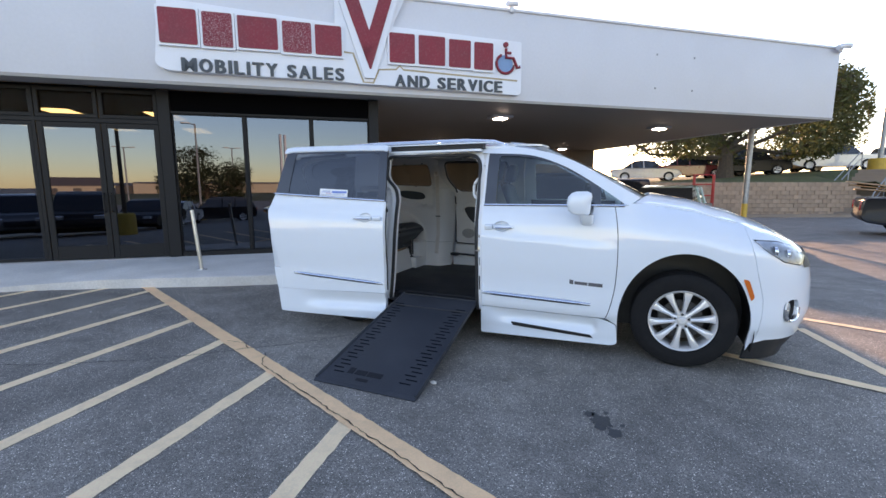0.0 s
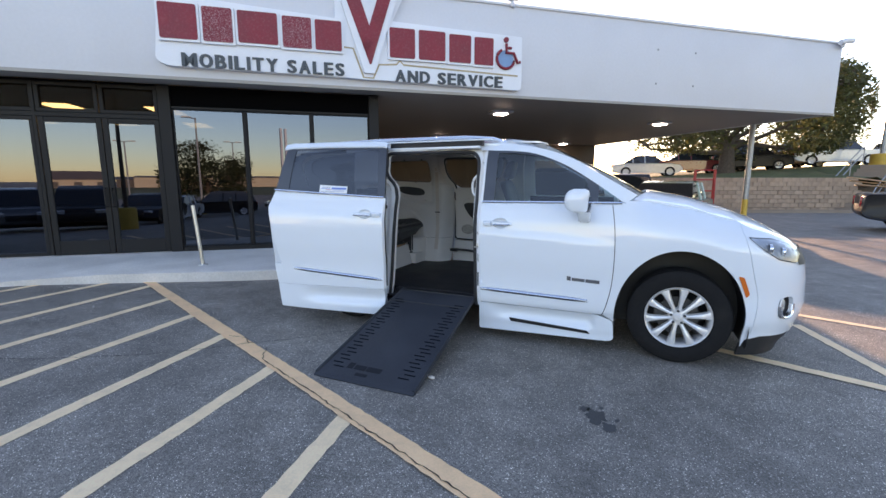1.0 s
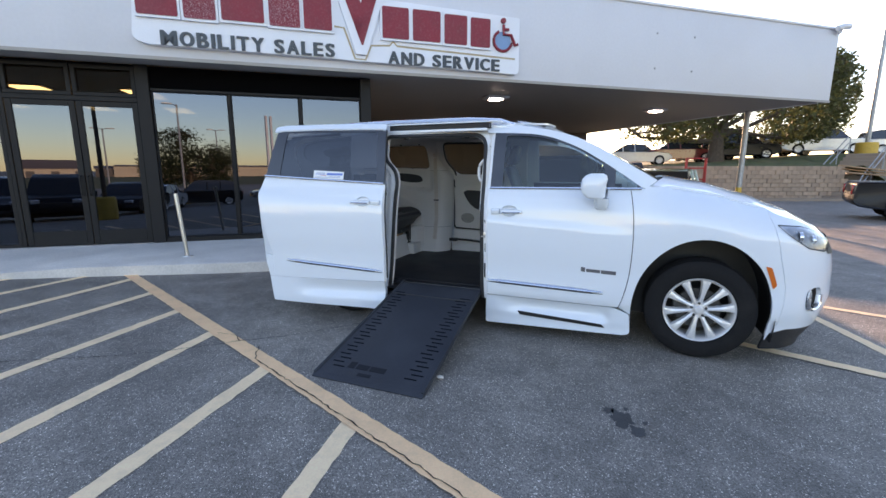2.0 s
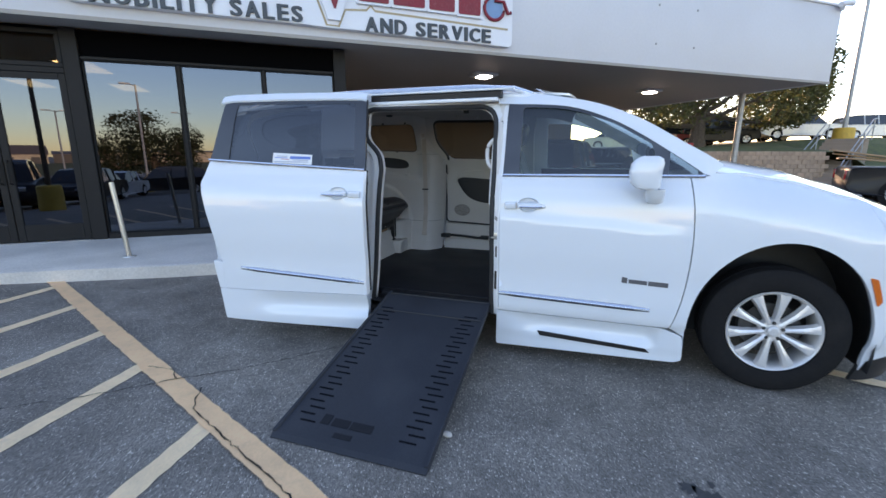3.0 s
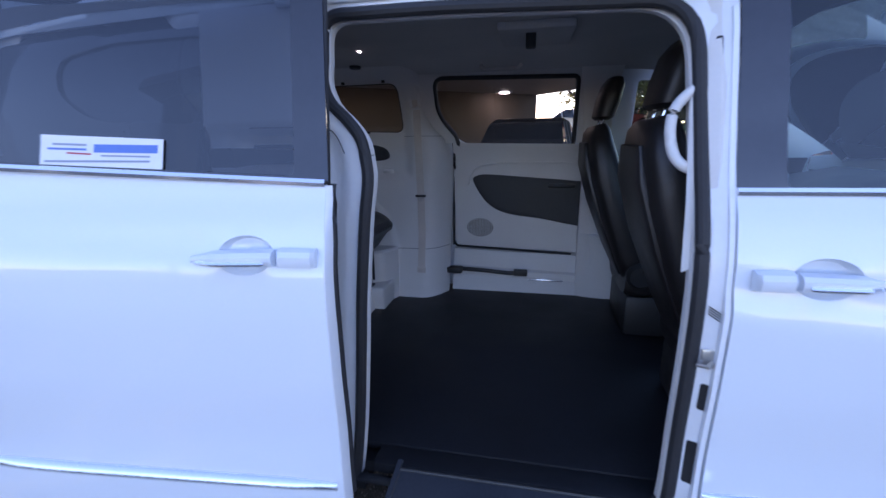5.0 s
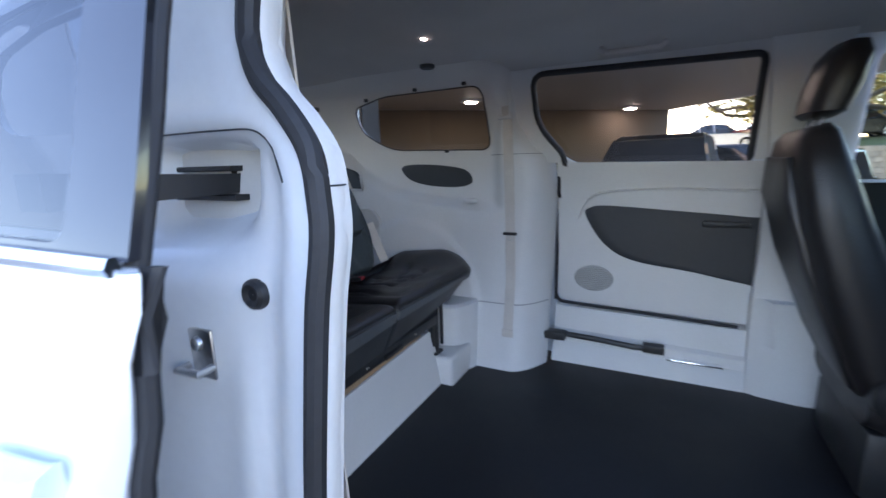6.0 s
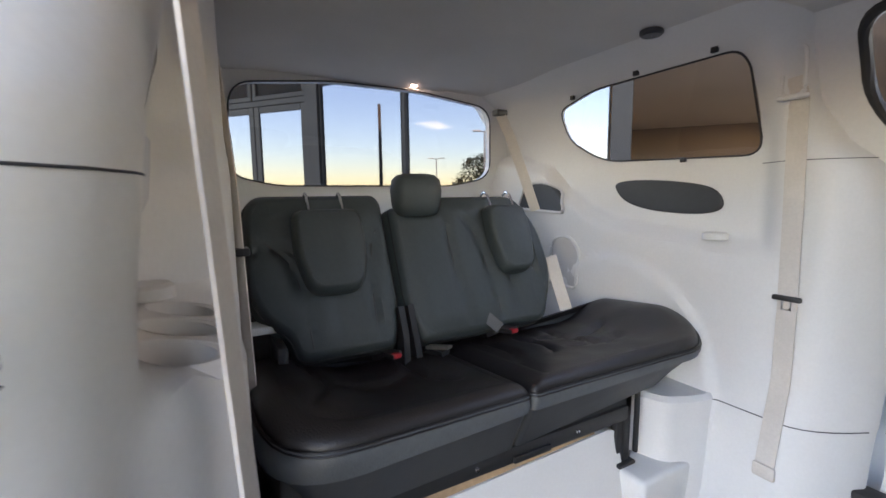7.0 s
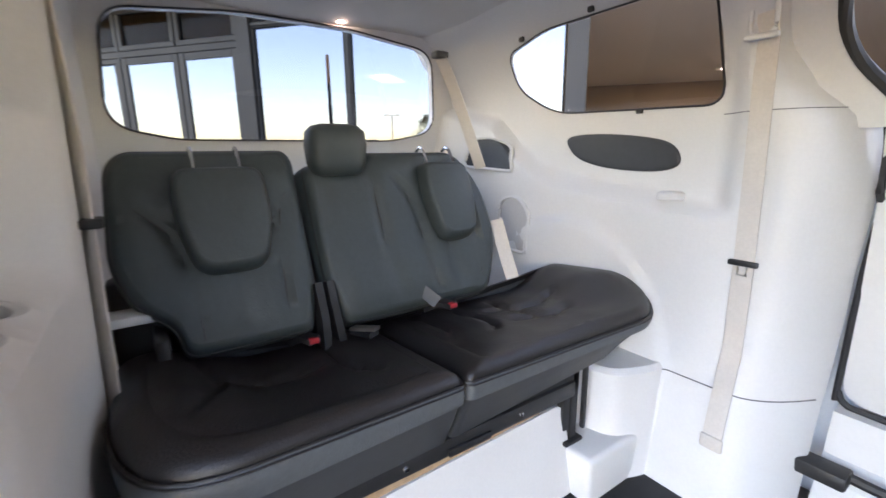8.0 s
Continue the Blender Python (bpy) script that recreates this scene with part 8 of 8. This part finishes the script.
def car(shape, paint, at, heading, length=4.7, width=1.86, height=1.5, label="", wheel_r=0.34, z=0.0):
    """A parked vehicle; its nose points along heading."""
    name = {"sedan": "sedan", "suv": "sport_utility_vehicle", "pickup": "pickup_truck"}[shape]
    c = thing(name, label, "pickup" if shape == "pickup" else "car", "parked vehicles", at=(at[0], at[1], z), turn=heading)
    body, house = SHAPES[shape]
    outline = rounded([((0.5 - a) * length, b * height) for a, b in body], 0.10, 3)
    mid = Vector((0, 0.4 * height))
    bm = bmesh.new()
    loft(bm, [[(mid.x + (x - mid.x) * k, s * width / 2 * w, mid.y + (h - mid.y) * kz) for x, h in outline] for s, w, k, kz in ((-1, 0.97, 0.965, 0.86), (-1, 1.0, 0.985, 0.95), (-1, 0.90, 1.0, 1.0), (1, 0.90, 1.0, 1.0), (1, 1.0, 0.985, 0.95), (1, 0.97, 0.965, 0.86))])
    b = part("body", bm, PAINTS[paint], c)
    top = [((0.5 - a) * length, h * height) for a, h in house]
    base = min(h for _, h in top)
    bm = bmesh.new()
    fine = rounded(top, [0.02] + [0.12] * (len(top) - 2) + [0.02], 4)
    loft(bm, [[(x, s * (width / 2 - 0.07 - 0.17 * (h - base) / (height - base)), h) for x, h in fine] for s in (-1, -0.97, 0.97, 1)])
    g = part("glasshouse", bm, CAR_GLASS, c, "dark glass")
    bm = bmesh.new()
    crown = [p for p in fine if p[1] > base + 0.86 * (height - base)]
    loft(bm, [[(x, s * (width / 2 - 0.075 - 0.17 * (h - base) / (height - base)), h + 0.008 - 0.02 * (abs(s) > 0.98)) for x, h in crown] + [(x, s * (width / 2 - 0.09 - 0.17), h - 0.03) for x, h in crown[::-1]] for s in (-1.01, -0.96, 0.96, 1.01)])
    part("roof", bm, PAINTS[paint], c)
    for a in (0.53, 0.70) if shape != "pickup" else (0.45,):
        for s in (-1, 1):
            bm = bmesh.new()
            q0, q1 = Vector(((0.5 - a) * length, s * (width / 2 - 0.062), base)), Vector(((0.5 - a) * length - 0.04, s * (width / 2 - 0.225), height * 0.97))
            tube(bm, [q0, q1], 0.035, 6)
            part("pillar", bm, PAINTS[paint], c)
    for a in (0.185, 0.80):
        for s in (-1, 1):
            key = (wheel_r, s)
            if key not in wheel_meshes:
                bm = bmesh.new()
                lathe(bm, [(0.60, -0.10), (0.66, -0.115), (0.92, -0.105), (1.0, -0.07), (1.0, 0.07), (0.6, 0.1)], "y", sides=28)
                for v in bm.verts:
                    v.co = Vector((v.co.x * wheel_r, v.co.y * s, v.co.z * wheel_r))
                tyre = finish("tyre", bm, TYRE)
                bm = bmesh.new()
                lathe(bm, [(0.001, 0.095), (0.10, 0.095), (0.13, 0.07), (0.60, 0.085), (0.66, 0.10)], "y", sides=28)
                for v in bm.verts:
                    spoke = 0.012 * math.cos(5 * math.atan2(v.co.z, v.co.x)) if 0.12 < math.hypot(v.co.x, v.co.z) < 0.62 else 0
                    v.co = Vector((v.co.x * wheel_r, s * (v.co.y + spoke), v.co.z * wheel_r))
                wheel_meshes[key] = (tyre, finish("rim", bm, ALLOY))
            tyre, rim = wheel_meshes[key]
            w = new("wheel", tyre)
            w.parent = c
            w.location = ((0.5 - a) * length, s * (width / 2 - 0.10), wheel_r)
            r = new("rim", rim)
            r.parent = w
    for s in (-1, 1):
        bm = boxes(((length / 2 - 0.22, s * width * 0.30 - 0.16, height * 0.44), (length / 2 - 0.02, s * width * 0.30 + 0.16, height * 0.52)), bevel=0.02)
        part("headlamp", bm, LAMP_BOWL, c)
        bm = boxes(((-length / 2 - 0.005, s * width * 0.40 - 0.08, height * 0.42), (-length / 2 + 0.12, s * width * 0.40 + 0.08, height * 0.58)), bevel=0.02)
        part("tail_lamp", bm, TAIL_RED, c, "red tail lamp")
    bm = boxes(((length / 2 - 0.10, -width * 0.22, height * 0.34), (length / 2 + 0.005, width * 0.22, height * 0.46)), bevel=0.02)
    part("grille", bm, BLACK_PLASTIC, c)
    return c


# on the bank beyond the retaining wall, which falls towards the shop
VIEW_X, VIEW_Y = Vector((0.916, 0.401)), Vector((-0.401, 0.916))


def top_height(x, y):
    return min(2.5, max(0.4, 1.70 + 0.062 * (Vector((x + 0.43, y + 3.75)).dot(VIEW_X) - 14)))


HILL = 2.38
for shape, paint, at, turn, size, label in (
        ("suv", "white", (11.3, 32.6), 3, (4.75, 1.88, 1.62), "white estate car parked on the grassy bank"),
        ("pickup", "tan", (9.0, 33.4), 25, (5.0, 1.9, 1.65), "tan pickup truck parked on the bank"),
        ("suv", "black", (6.6, 31.6), 0, (4.5, 1.85, 1.65), "black sport utility vehicle parked on the bank"),
        ("sedan", "red", (3.1, 30.9), 5, (4.4, 1.8, 1.45), "dark red sedan parked on the bank"),
        ("sedan", "white", (0.3, 30.6), 5, (4.5, 1.8, 1.45), "white sedan parked far along the bank"),
        ("sedan", "grey", (4.9, 33.8), 10, (4.5, 1.8, 1.45), "grey sedan parked behind the tree on the bank"),
        ("suv", "white", (17.5, 37.5), 3, (4.7, 1.9, 1.7), "white sport utility vehicle parked far along the bank")):
    car(shape, paint, at, turn, *size, label, z=top_height(*at) + 0.01)
# by the shop
car("suv", "black", (-2.25, 9.3), 262, 4.9, 1.95, 1.80, "black sport utility vehicle parked under the canopy", 0.38)
car("sedan", "green", (0.6, 11.2), 255, 4.6, 1.82, 1.45, "pale green sedan parked behind the canopy")
car("pickup", "black", (-0.6, 16.6), 98, 5.3, 1.95, 1.75, "black pickup truck standing before the retaining wall", 0.38)
truck = car("pickup", "black", (8.55, 12.75), -14, 5.6, 1.98, 1.72, "black pickup truck carrying loose lumber boards", 0.39)
for k, (dx, dy, dz, tilt) in enumerate(((0.0, -0.25, 1.20, 6), (-0.1, 0.1, 1.26, 8), (0.05, 0.35, 1.22, 4), (-0.2, 0.0, 1.34, 9))):
    bm = boxes(((-1.4, -0.15, -0.02), (1.4, 0.15, 0.02)), bevel=0.004)
    board = solid("lumber_board", bm, LUMBER, "pale lumber board stacked on the pickup bed", "board", "lumber boards")
    board.matrix_world = pose(8.55, 12.75, 0, 0, 0, -14) @ pose(-1.5 + dx, dy, dz, 0, tilt, 3 * k - 4)
# behind the camera's start, seen in the shop glass
for shape, paint, at, turn, size, label in (
        ("suv", "black", (-5.6, -11.9), 110, (4.9, 1.95, 1.75, 0.40), "black sport utility vehicle parked facing the lot"),
        ("sedan", "black", (-2.6, -13.6), 128, (4.8, 1.86, 1.46, 0.34), "dark sedan parked in the lot"),
        ("pickup", "grey", (-7.2, -15.2), 96, (5.6, 2.0, 1.85, 0.40), "grey pickup truck parked in the lot"),
        ("sedan", "white", (0.5, -18.4), 132, (4.7, 1.84, 1.46, 0.34), "white sedan parked further back in the lot"),
        ("suv", "black", (4.6, -21.0), 205, (4.8, 1.92, 1.75, 0.37), "dark sport utility vehicle parked beneath the tree"),
        ("sedan", "grey", (10.0, -19.6), 205, (4.7, 1.85, 1.48, 0.34), "grey sedan parked beneath the tree"),
        ("suv", "black", (15.2, -15.0), 200, (4.8, 1.92, 1.75, 0.37), "dark sport utility vehicle parked in the lot")):
    car(shape, paint, at, turn, *size[:3], label, size[3], fall(at[1]) - 0.02)


# ---- trees ----
def tree(at, height, spread, trunk_r, seed, leaves, leaf_size, mat, label, fork=0.28, flat=0.75):
    rng = random.Random(seed)
    t = thing("tree", label, "tree", "trees", at=at)
    wood, tips = bmesh.new(), []
    split = height * fork
    tube(wood, [(0, 0, -0.1), (0.03, 0.02, split * 0.4), (0.0, 0.0, split), (0.1, 0.05, split * 1.5)], [trunk_r * 1.35, trunk_r, trunk_r * 0.9, trunk_r * 0.6], 10)

    mid, half = Vector((0, 0, (height + split * 0.6) / 2)), (height - split * 0.6) / 2

    def within(c, most=0.92):
        """Draws a place outside the crown's bulk back onto its rough edge."""
        a, b = math.hypot(c.x, c.y) / (spread * 0.70), abs(c.z - mid.z) / half
        k = math.hypot(a, b) if c.z > mid.z else (a ** 4 + b ** 4) ** 0.25
        return mid + (c - mid) * (most / k) if k > 1 else c

    def limb(p, d, length, r, depth):
        pts, q = [p], p
        for k in range(4):
            d = (d + Vector((rng.uniform(-0.28, 0.28), rng.uniform(-0.28, 0.28), rng.uniform(-0.14, 0.17)))).normalized()
            q = within(q + d * length / 4)
            pts.append(q)
            if depth < 3 and k > 0:
                side = Vector((rng.uniform(-1, 1), rng.uniform(-1, 1), rng.uniform(-0.2, 0.6))).normalized()
                limb(q, (d * 0.55 + side * 0.8).normalized(), length * rng.uniform(0.42, 0.62), r * 0.5, depth + 1)
            if depth >= 1:
                tips.append((q, length))
        tube(wood, pts, [max(0.012, r * (1 - 0.2 * k)) for k in range(5)], 6 if depth < 2 else 4)
        tips.append((q, length))

    for k in range(8):
        a = 2 * math.pi * k / 8 + rng.uniform(-0.3, 0.3)
        e = (-0.12, 0.55, 0.05, 0.95, -0.10, 0.70, 0.10, 0.40)[k] + rng.uniform(-0.05, 0.05)
        reach = spread * (1 - 0.35 * e) * rng.uniform(0.62, 0.85)
        limb(Vector((0, 0, split * rng.uniform(0.85, 1.45))), Vector((math.cos(a), math.sin(a), e)).normalized(), max(reach, (height - split) * 0.62 * e), trunk_r * 0.42, 0)
    part("trunk", wood, BARK, t)
    verts, faces = [], []
    for _ in range(leaves):
        p, length = tips[rng.randrange(len(tips))]
        c = p + Vector((rng.gauss(0, 1), rng.gauss(0, 1), rng.gauss(0, flat))) * 0.15 * spread * rng.uniform(0.25, 0.75)
        c.z = min(max(c.z, split * 0.62), height)
        if rng.random() < 0.35:
            c.z -= rng.random() * max(0, c.z - split * 0.55) * min(1, math.hypot(c.x, c.y) / (spread * 0.5))
        c = within(c, rng.uniform(0.84, 1.05))
        u = Vector((rng.uniform(-1, 1), rng.uniform(-1, 1), rng.uniform(-0.7, 0.7))).normalized()
        v = u.cross(Vector((rng.uniform(-1, 1), rng.uniform(-1, 1), rng.uniform(-1, 1)))).normalized()
        s = leaf_size * rng.uniform(0.6, 1.3)
        k = len(verts)
        verts += [c - u * s, c + v * s * 0.42, c + u * s, c - v * s * 0.42]
        faces.append((k, k + 1, k + 2, k + 3))
    mesh = bpy.data.meshes.new("crown")
    mesh.from_pydata([tuple(q) for q in verts], [], faces)
    mesh.materials.append(mat)
    crown = new("crown", mesh)
    crown.parent = t
    tagged(crown, "", kind="stuff")
    return t


tree((4.8, 28.6, 1.95), 7.1, 8.8, 0.42, 5, 24000, 0.14, LEAF, "broad shade tree standing on the grassy bank", 0.20, 0.6)
tree((15.0, 47.6, HILL - 0.1), 11.0, 5.0, 0.3, 8, 5000, 0.17, LEAF, "smaller tree further along the bank")
tree((8.6, -30.6, -1.2), 6.5, 5.4, 0.24, 3, 15000, 0.12, LEAF_DARK, "round dark tree standing in the parking lot", 0.26)

# ---- retaining wall, bank, stairs ----
W0, W1, TURN_UP = Vector((9.55, 23.35, 0)), Vector((-4.3, 17.3, 0)), 1.6
along = (W1 - W0).normalized()
outw = Vector((-along.y, along.x, 0))
bm = bmesh.new()
edge = [(W0.x, W0.y), (W1.x, W1.y), (-14, 24), (-60, 300), (300, 300), (300, 60), (30, 24), (13.5, 21.9), (9.9, 22.9)]


def bank_height(x, y):
    """Grass from the wall's top up to the parked cars; right of the steps it runs down to the lot."""
    p = Vector((x, y, 0)) - W0
    d = abs(p.cross(along).z)
    up = top_height(x, y)
    if p.dot(along) < -1.0:
        return (x, y, 0.02 + (up - 0.02) * min(1, d / 5.0))
    return (x, y, TURN_UP - 0.03 + (up - TURN_UP + 0.03) * min(1, d / 4.5))


patch(lambda x, y: bank_height(x, y), [p for p in edge], step=1.6, bm=bm)
tagged(solid("bank", bm, GRASS, "dry grassy bank above the retaining wall", "ground", kind="structure", smooth=60), kind="structure")
wall = thing("retaining_wall", "weathered tan block retaining wall holding the bank", "wall", kind="structure")
rng = random.Random(4)
BW, BH = 0.40, 0.2
bm = bmesh.new()
box(bm, (-BW / 2 + 0.004, -0.13, 0.005), (BW / 2 - 0.004, 0.13, BH - 0.004), 0.006, 1)
block_mesh = finish("block", bm, BLOCK, 0)
length = (W1 - W0).length
rest = bmesh.new()
heading = math.degrees(math.atan2(along.y, along.x))
for row in range(8):
    for k in range(int(length / BW)):
        s = (k + 0.5 + 0.5 * (row % 2)) * BW
        p = W0 + along * s + outw * (0.018 * row * -1 + rng.uniform(-0.012, 0.012)) + Vector((0, 0, row * BH))
        m = pose(*p, 0, 0, heading + rng.uniform(-1, 1))
        if k < 28:
            ob = new("block", block_mesh)
            ob.parent = wall
            ob.matrix_world = m
        else:
            box(rest, (-BW / 2 + 0.004, -0.13, 0.005), (BW / 2 - 0.004, 0.13, BH - 0.004), m=m)
tagged(part("far_blocks", rest, BLOCK, wall, smooth=0), kind="stuff")
bm = bmesh.new()
loft(bm, [[W0 + along * s - outw * 0.35 + Vector((0, 0, 0)), W0 + along * s - outw * 0.19, W0 + along * s - outw * 0.19 + Vector((0, 0, 1.58)), W0 + along * s - outw * 0.35 + Vector((0, 0, 1.58))] for s in (0, length)])
part("core", bm, BLOCK, wall)
bm = bmesh.new()
loft(bm, [[W0 + along * s + outw * a + Vector((0, 0, h)) for a, h in ((1.0, 0.0), (1.0, 0.12), (0.86, 0.13), (0.86, 0.0))] for s in (0, length)])
solid("kerb", bm, BROWN_WALL, "low concrete kerb before the retaining wall", "kerb", kind="structure", smooth=0)

stair_dir = Vector((math.cos(radians(56)), math.sin(radians(56)), 0))
stair_side = Vector((-stair_dir.y, stair_dir.x, 0))
S0 = Vector((8.75, 22.5, 0))
stairs = thing("stairs", "concrete steps climbing the bank beside the wall", "stairs", kind="structure")
for k in range(12):
    bm = bmesh.new()
    box(bm, (0, 0, 0), (0.42, 1.7, 0.19 * (k + 1)), 0.012, 1, m=Matrix.Translation(S0 + stair_dir * 0.42 * k) @ Matrix.Rotation(radians(56), 4, "Z") @ Matrix.Translation((0, -0.85, 0)))
    part("step", bm, BROWN_WALL, stairs, smooth=0)
for s in (0.9, -0.9):
    rail_ob = thing("handrail", "galvanised pipe handrail beside the steps", "handrail", "stair handrails")
    for h in (0.55, 0.95):
        bm = bmesh.new()
        tube(bm, [S0 + stair_side * s + stair_dir * d + Vector((0, 0, z + h)) for d, z in ((0.0, 0.0), (0.25, 0.19), (4.9, 2.28), (5.6, 2.35))], 0.028, 8)
        part("rail", bm, GALVANISED, rail_ob)
    for d, z in ((0.0, 0.0), (1.7, 0.75), (3.4, 1.55), (5.2, 2.3)):
        bm = bmesh.new()
        tube(bm, [S0 + stair_side * s + stair_dir * d + Vector((0, 0, z - 0.1)), S0 + stair_side * s + stair_dir * d + Vector((0, 0, z + 0.96))], 0.028, 8)
        part("post", bm, GALVANISED, rail_ob)

# red A-frame trestle before the wall
fr = thing("red_trestle", "red painted steel A-frame trestle standing by the wall", "trestle", at=(2.55, 19.4, 0), turn=24)
for x in (-0.45, 0.45):
    for s in (-1, 1):
        bm = bmesh.new()
        tube(bm, [(x + 0.14 * s, 0.3 * s, 0), (x, 0.04 * s, 1.95)], 0.035, 6)
        part("leg", bm, RED_PAINT, fr)
for z in (0.5, 1.0, 1.5, 1.93):
    bm = bmesh.new()
    tube(bm, [(-0.45, -0.02, z), (0.45, -0.02, z)], 0.03, 6)
    part("crossbar", bm, RED_PAINT, fr)


# ---- light poles ----
def light_pole(at, height, label, base=True, heads=1, turn=0.0, r=0.09, foot=0.30):
    p = thing("light_pole", label, "light pole", "light poles", at=at, turn=turn)
    bm = bmesh.new()
    tube(bm, [(0, 0, 0.6 if base else 0), (0, 0, height)], [r, r * 0.7], 10)
    part("mast", bm, BARK if heads == 0 else GALVANISED, p)
    if base:
        bm = bmesh.new()
        lathe(bm, [(0.001, 0.75), (foot - 0.04, 0.75), (foot, 0.70), (foot + 0.01, 0.0)], "z", sides=20)
        part("footing", bm, YELLOW_PAINT, p, "yellow painted concrete footing")
    for s in range(heads):
        d = 1 if s == 0 else -1
        bm = bmesh.new()
        tube(bm, [(0, 0, height - 0.1), (0.35 * d, 0, height)], 0.035, 6)
        box(bm, (0.3 if d > 0 else -0.95, -0.17, height - 0.03), (0.95 if d > 0 else -0.3, 0.17, height + 0.06), 0.02, 1)
        part("lamp_head", bm, GALVANISED, p)
    return p


light_pole((12.4, 29.2, 2.22), 9.5, "tall grey light pole on a yellow footing on the bank", turn=30, r=0.12, foot=0.50)
light_pole((-5.75, -7.4, fall(-7.4)), 4.5, "tall brown pole on a yellow footing in the lot", heads=0, r=0.07)
light_pole((5.7, -25.9, -1.2), 7.5, "grey light pole in the lot", heads=1, turn=200)
light_pole((17.7, -42.2, -1.2), 7.3, "twin-head light pole in the lot", heads=2, turn=20)
light_pole((6.3, -41.9, -1.2), 6.6, "twin-head light pole further off", heads=2, turn=20)
light_pole((-30.0, -40.0, -1.2), 8.5, "slim far wooden utility pole", base=False, heads=0)

# ---- far buildings and grass across the road, behind the camera's start ----
bm = bmesh.new()
bmesh.ops.create_grid(bm, x_segments=6, y_segments=3, size=1)
for v in bm.verts:
    v.co = Vector((v.co.x * 220 + 20, -128 + v.co.y * 62, -1.18))
solid("grass_strip", bm, GRASS, "wide strip of dry grass beyond the lot", "grass", kind="structure", smooth=0)


def shed(at, turn, w, d, eave, ridge, wall_mat, label, roof_mat=None):
    s = thing("warehouse", label, "building", "far buildings", at=at, turn=turn)
    bm = bmesh.new()
    prof = [(-d / 2, 0), (d / 2, 0), (d / 2, eave), (0, ridge - 0.1), (-d / 2, eave)]
    loft(bm, [[(x, y, z) for y, z in prof] for x in (-w / 2, w / 2)])
    part("wall", bm, wall_mat, s)
    bm = bmesh.new()
    prof = [(-d / 2 - 0.4, eave - 0.15), (0, ridge), (d / 2 + 0.4, eave - 0.15), (d / 2 + 0.4, eave), (0, ridge + 0.2), (-d / 2 - 0.4, eave)]
    loft(bm, [[(x, y, z) for y, z in prof] for x in (-w / 2 - 0.4, w / 2 + 0.4)])
    part("roof", bm, roof_mat or FAR_ROOF, s)
    for k in range(3):
        bm = boxes(((-w / 2 + (k + 0.5) * w / 3 - 1.2, d / 2 - 0.05, 0.0), (-w / 2 + (k + 0.5) * w / 3 + 1.2, d / 2 + 0.06, eave * 0.7)))
        part("door", bm, FAR_DARK, s, smooth=0)


shed((45, -203, -1.2), 14, 20, 18, 3.2, 6.2, FAR_WALL, "brown gabled warehouse across the road")
shed((66, -203, -1.2), 18, 16, 14, 3.2, 4.2, FAR_DARK, "low dark warehouse across the road")
shed((98, -186, -1.2), 27, 74, 18, 4.2, 4.6, FAR_WALL, "long low tan warehouse across the road")
shed((-40, -120, -1.2), 5, 30, 18, 3.5, 5.0, FAR_WALL, "distant long tan warehouse building")
tower = thing("pylon_sign", "tall pale pylon sign posts at the lot's edge", "sign", at=(11.6, -23.2, fall(-23.2)))
for x in (-0.22, 0.22):
    bm = boxes(((x - 0.09, -0.09, 0), (x + 0.09, 0.09, 7.0)), bevel=0.02)
    part("post", bm, FASCIA, tower)
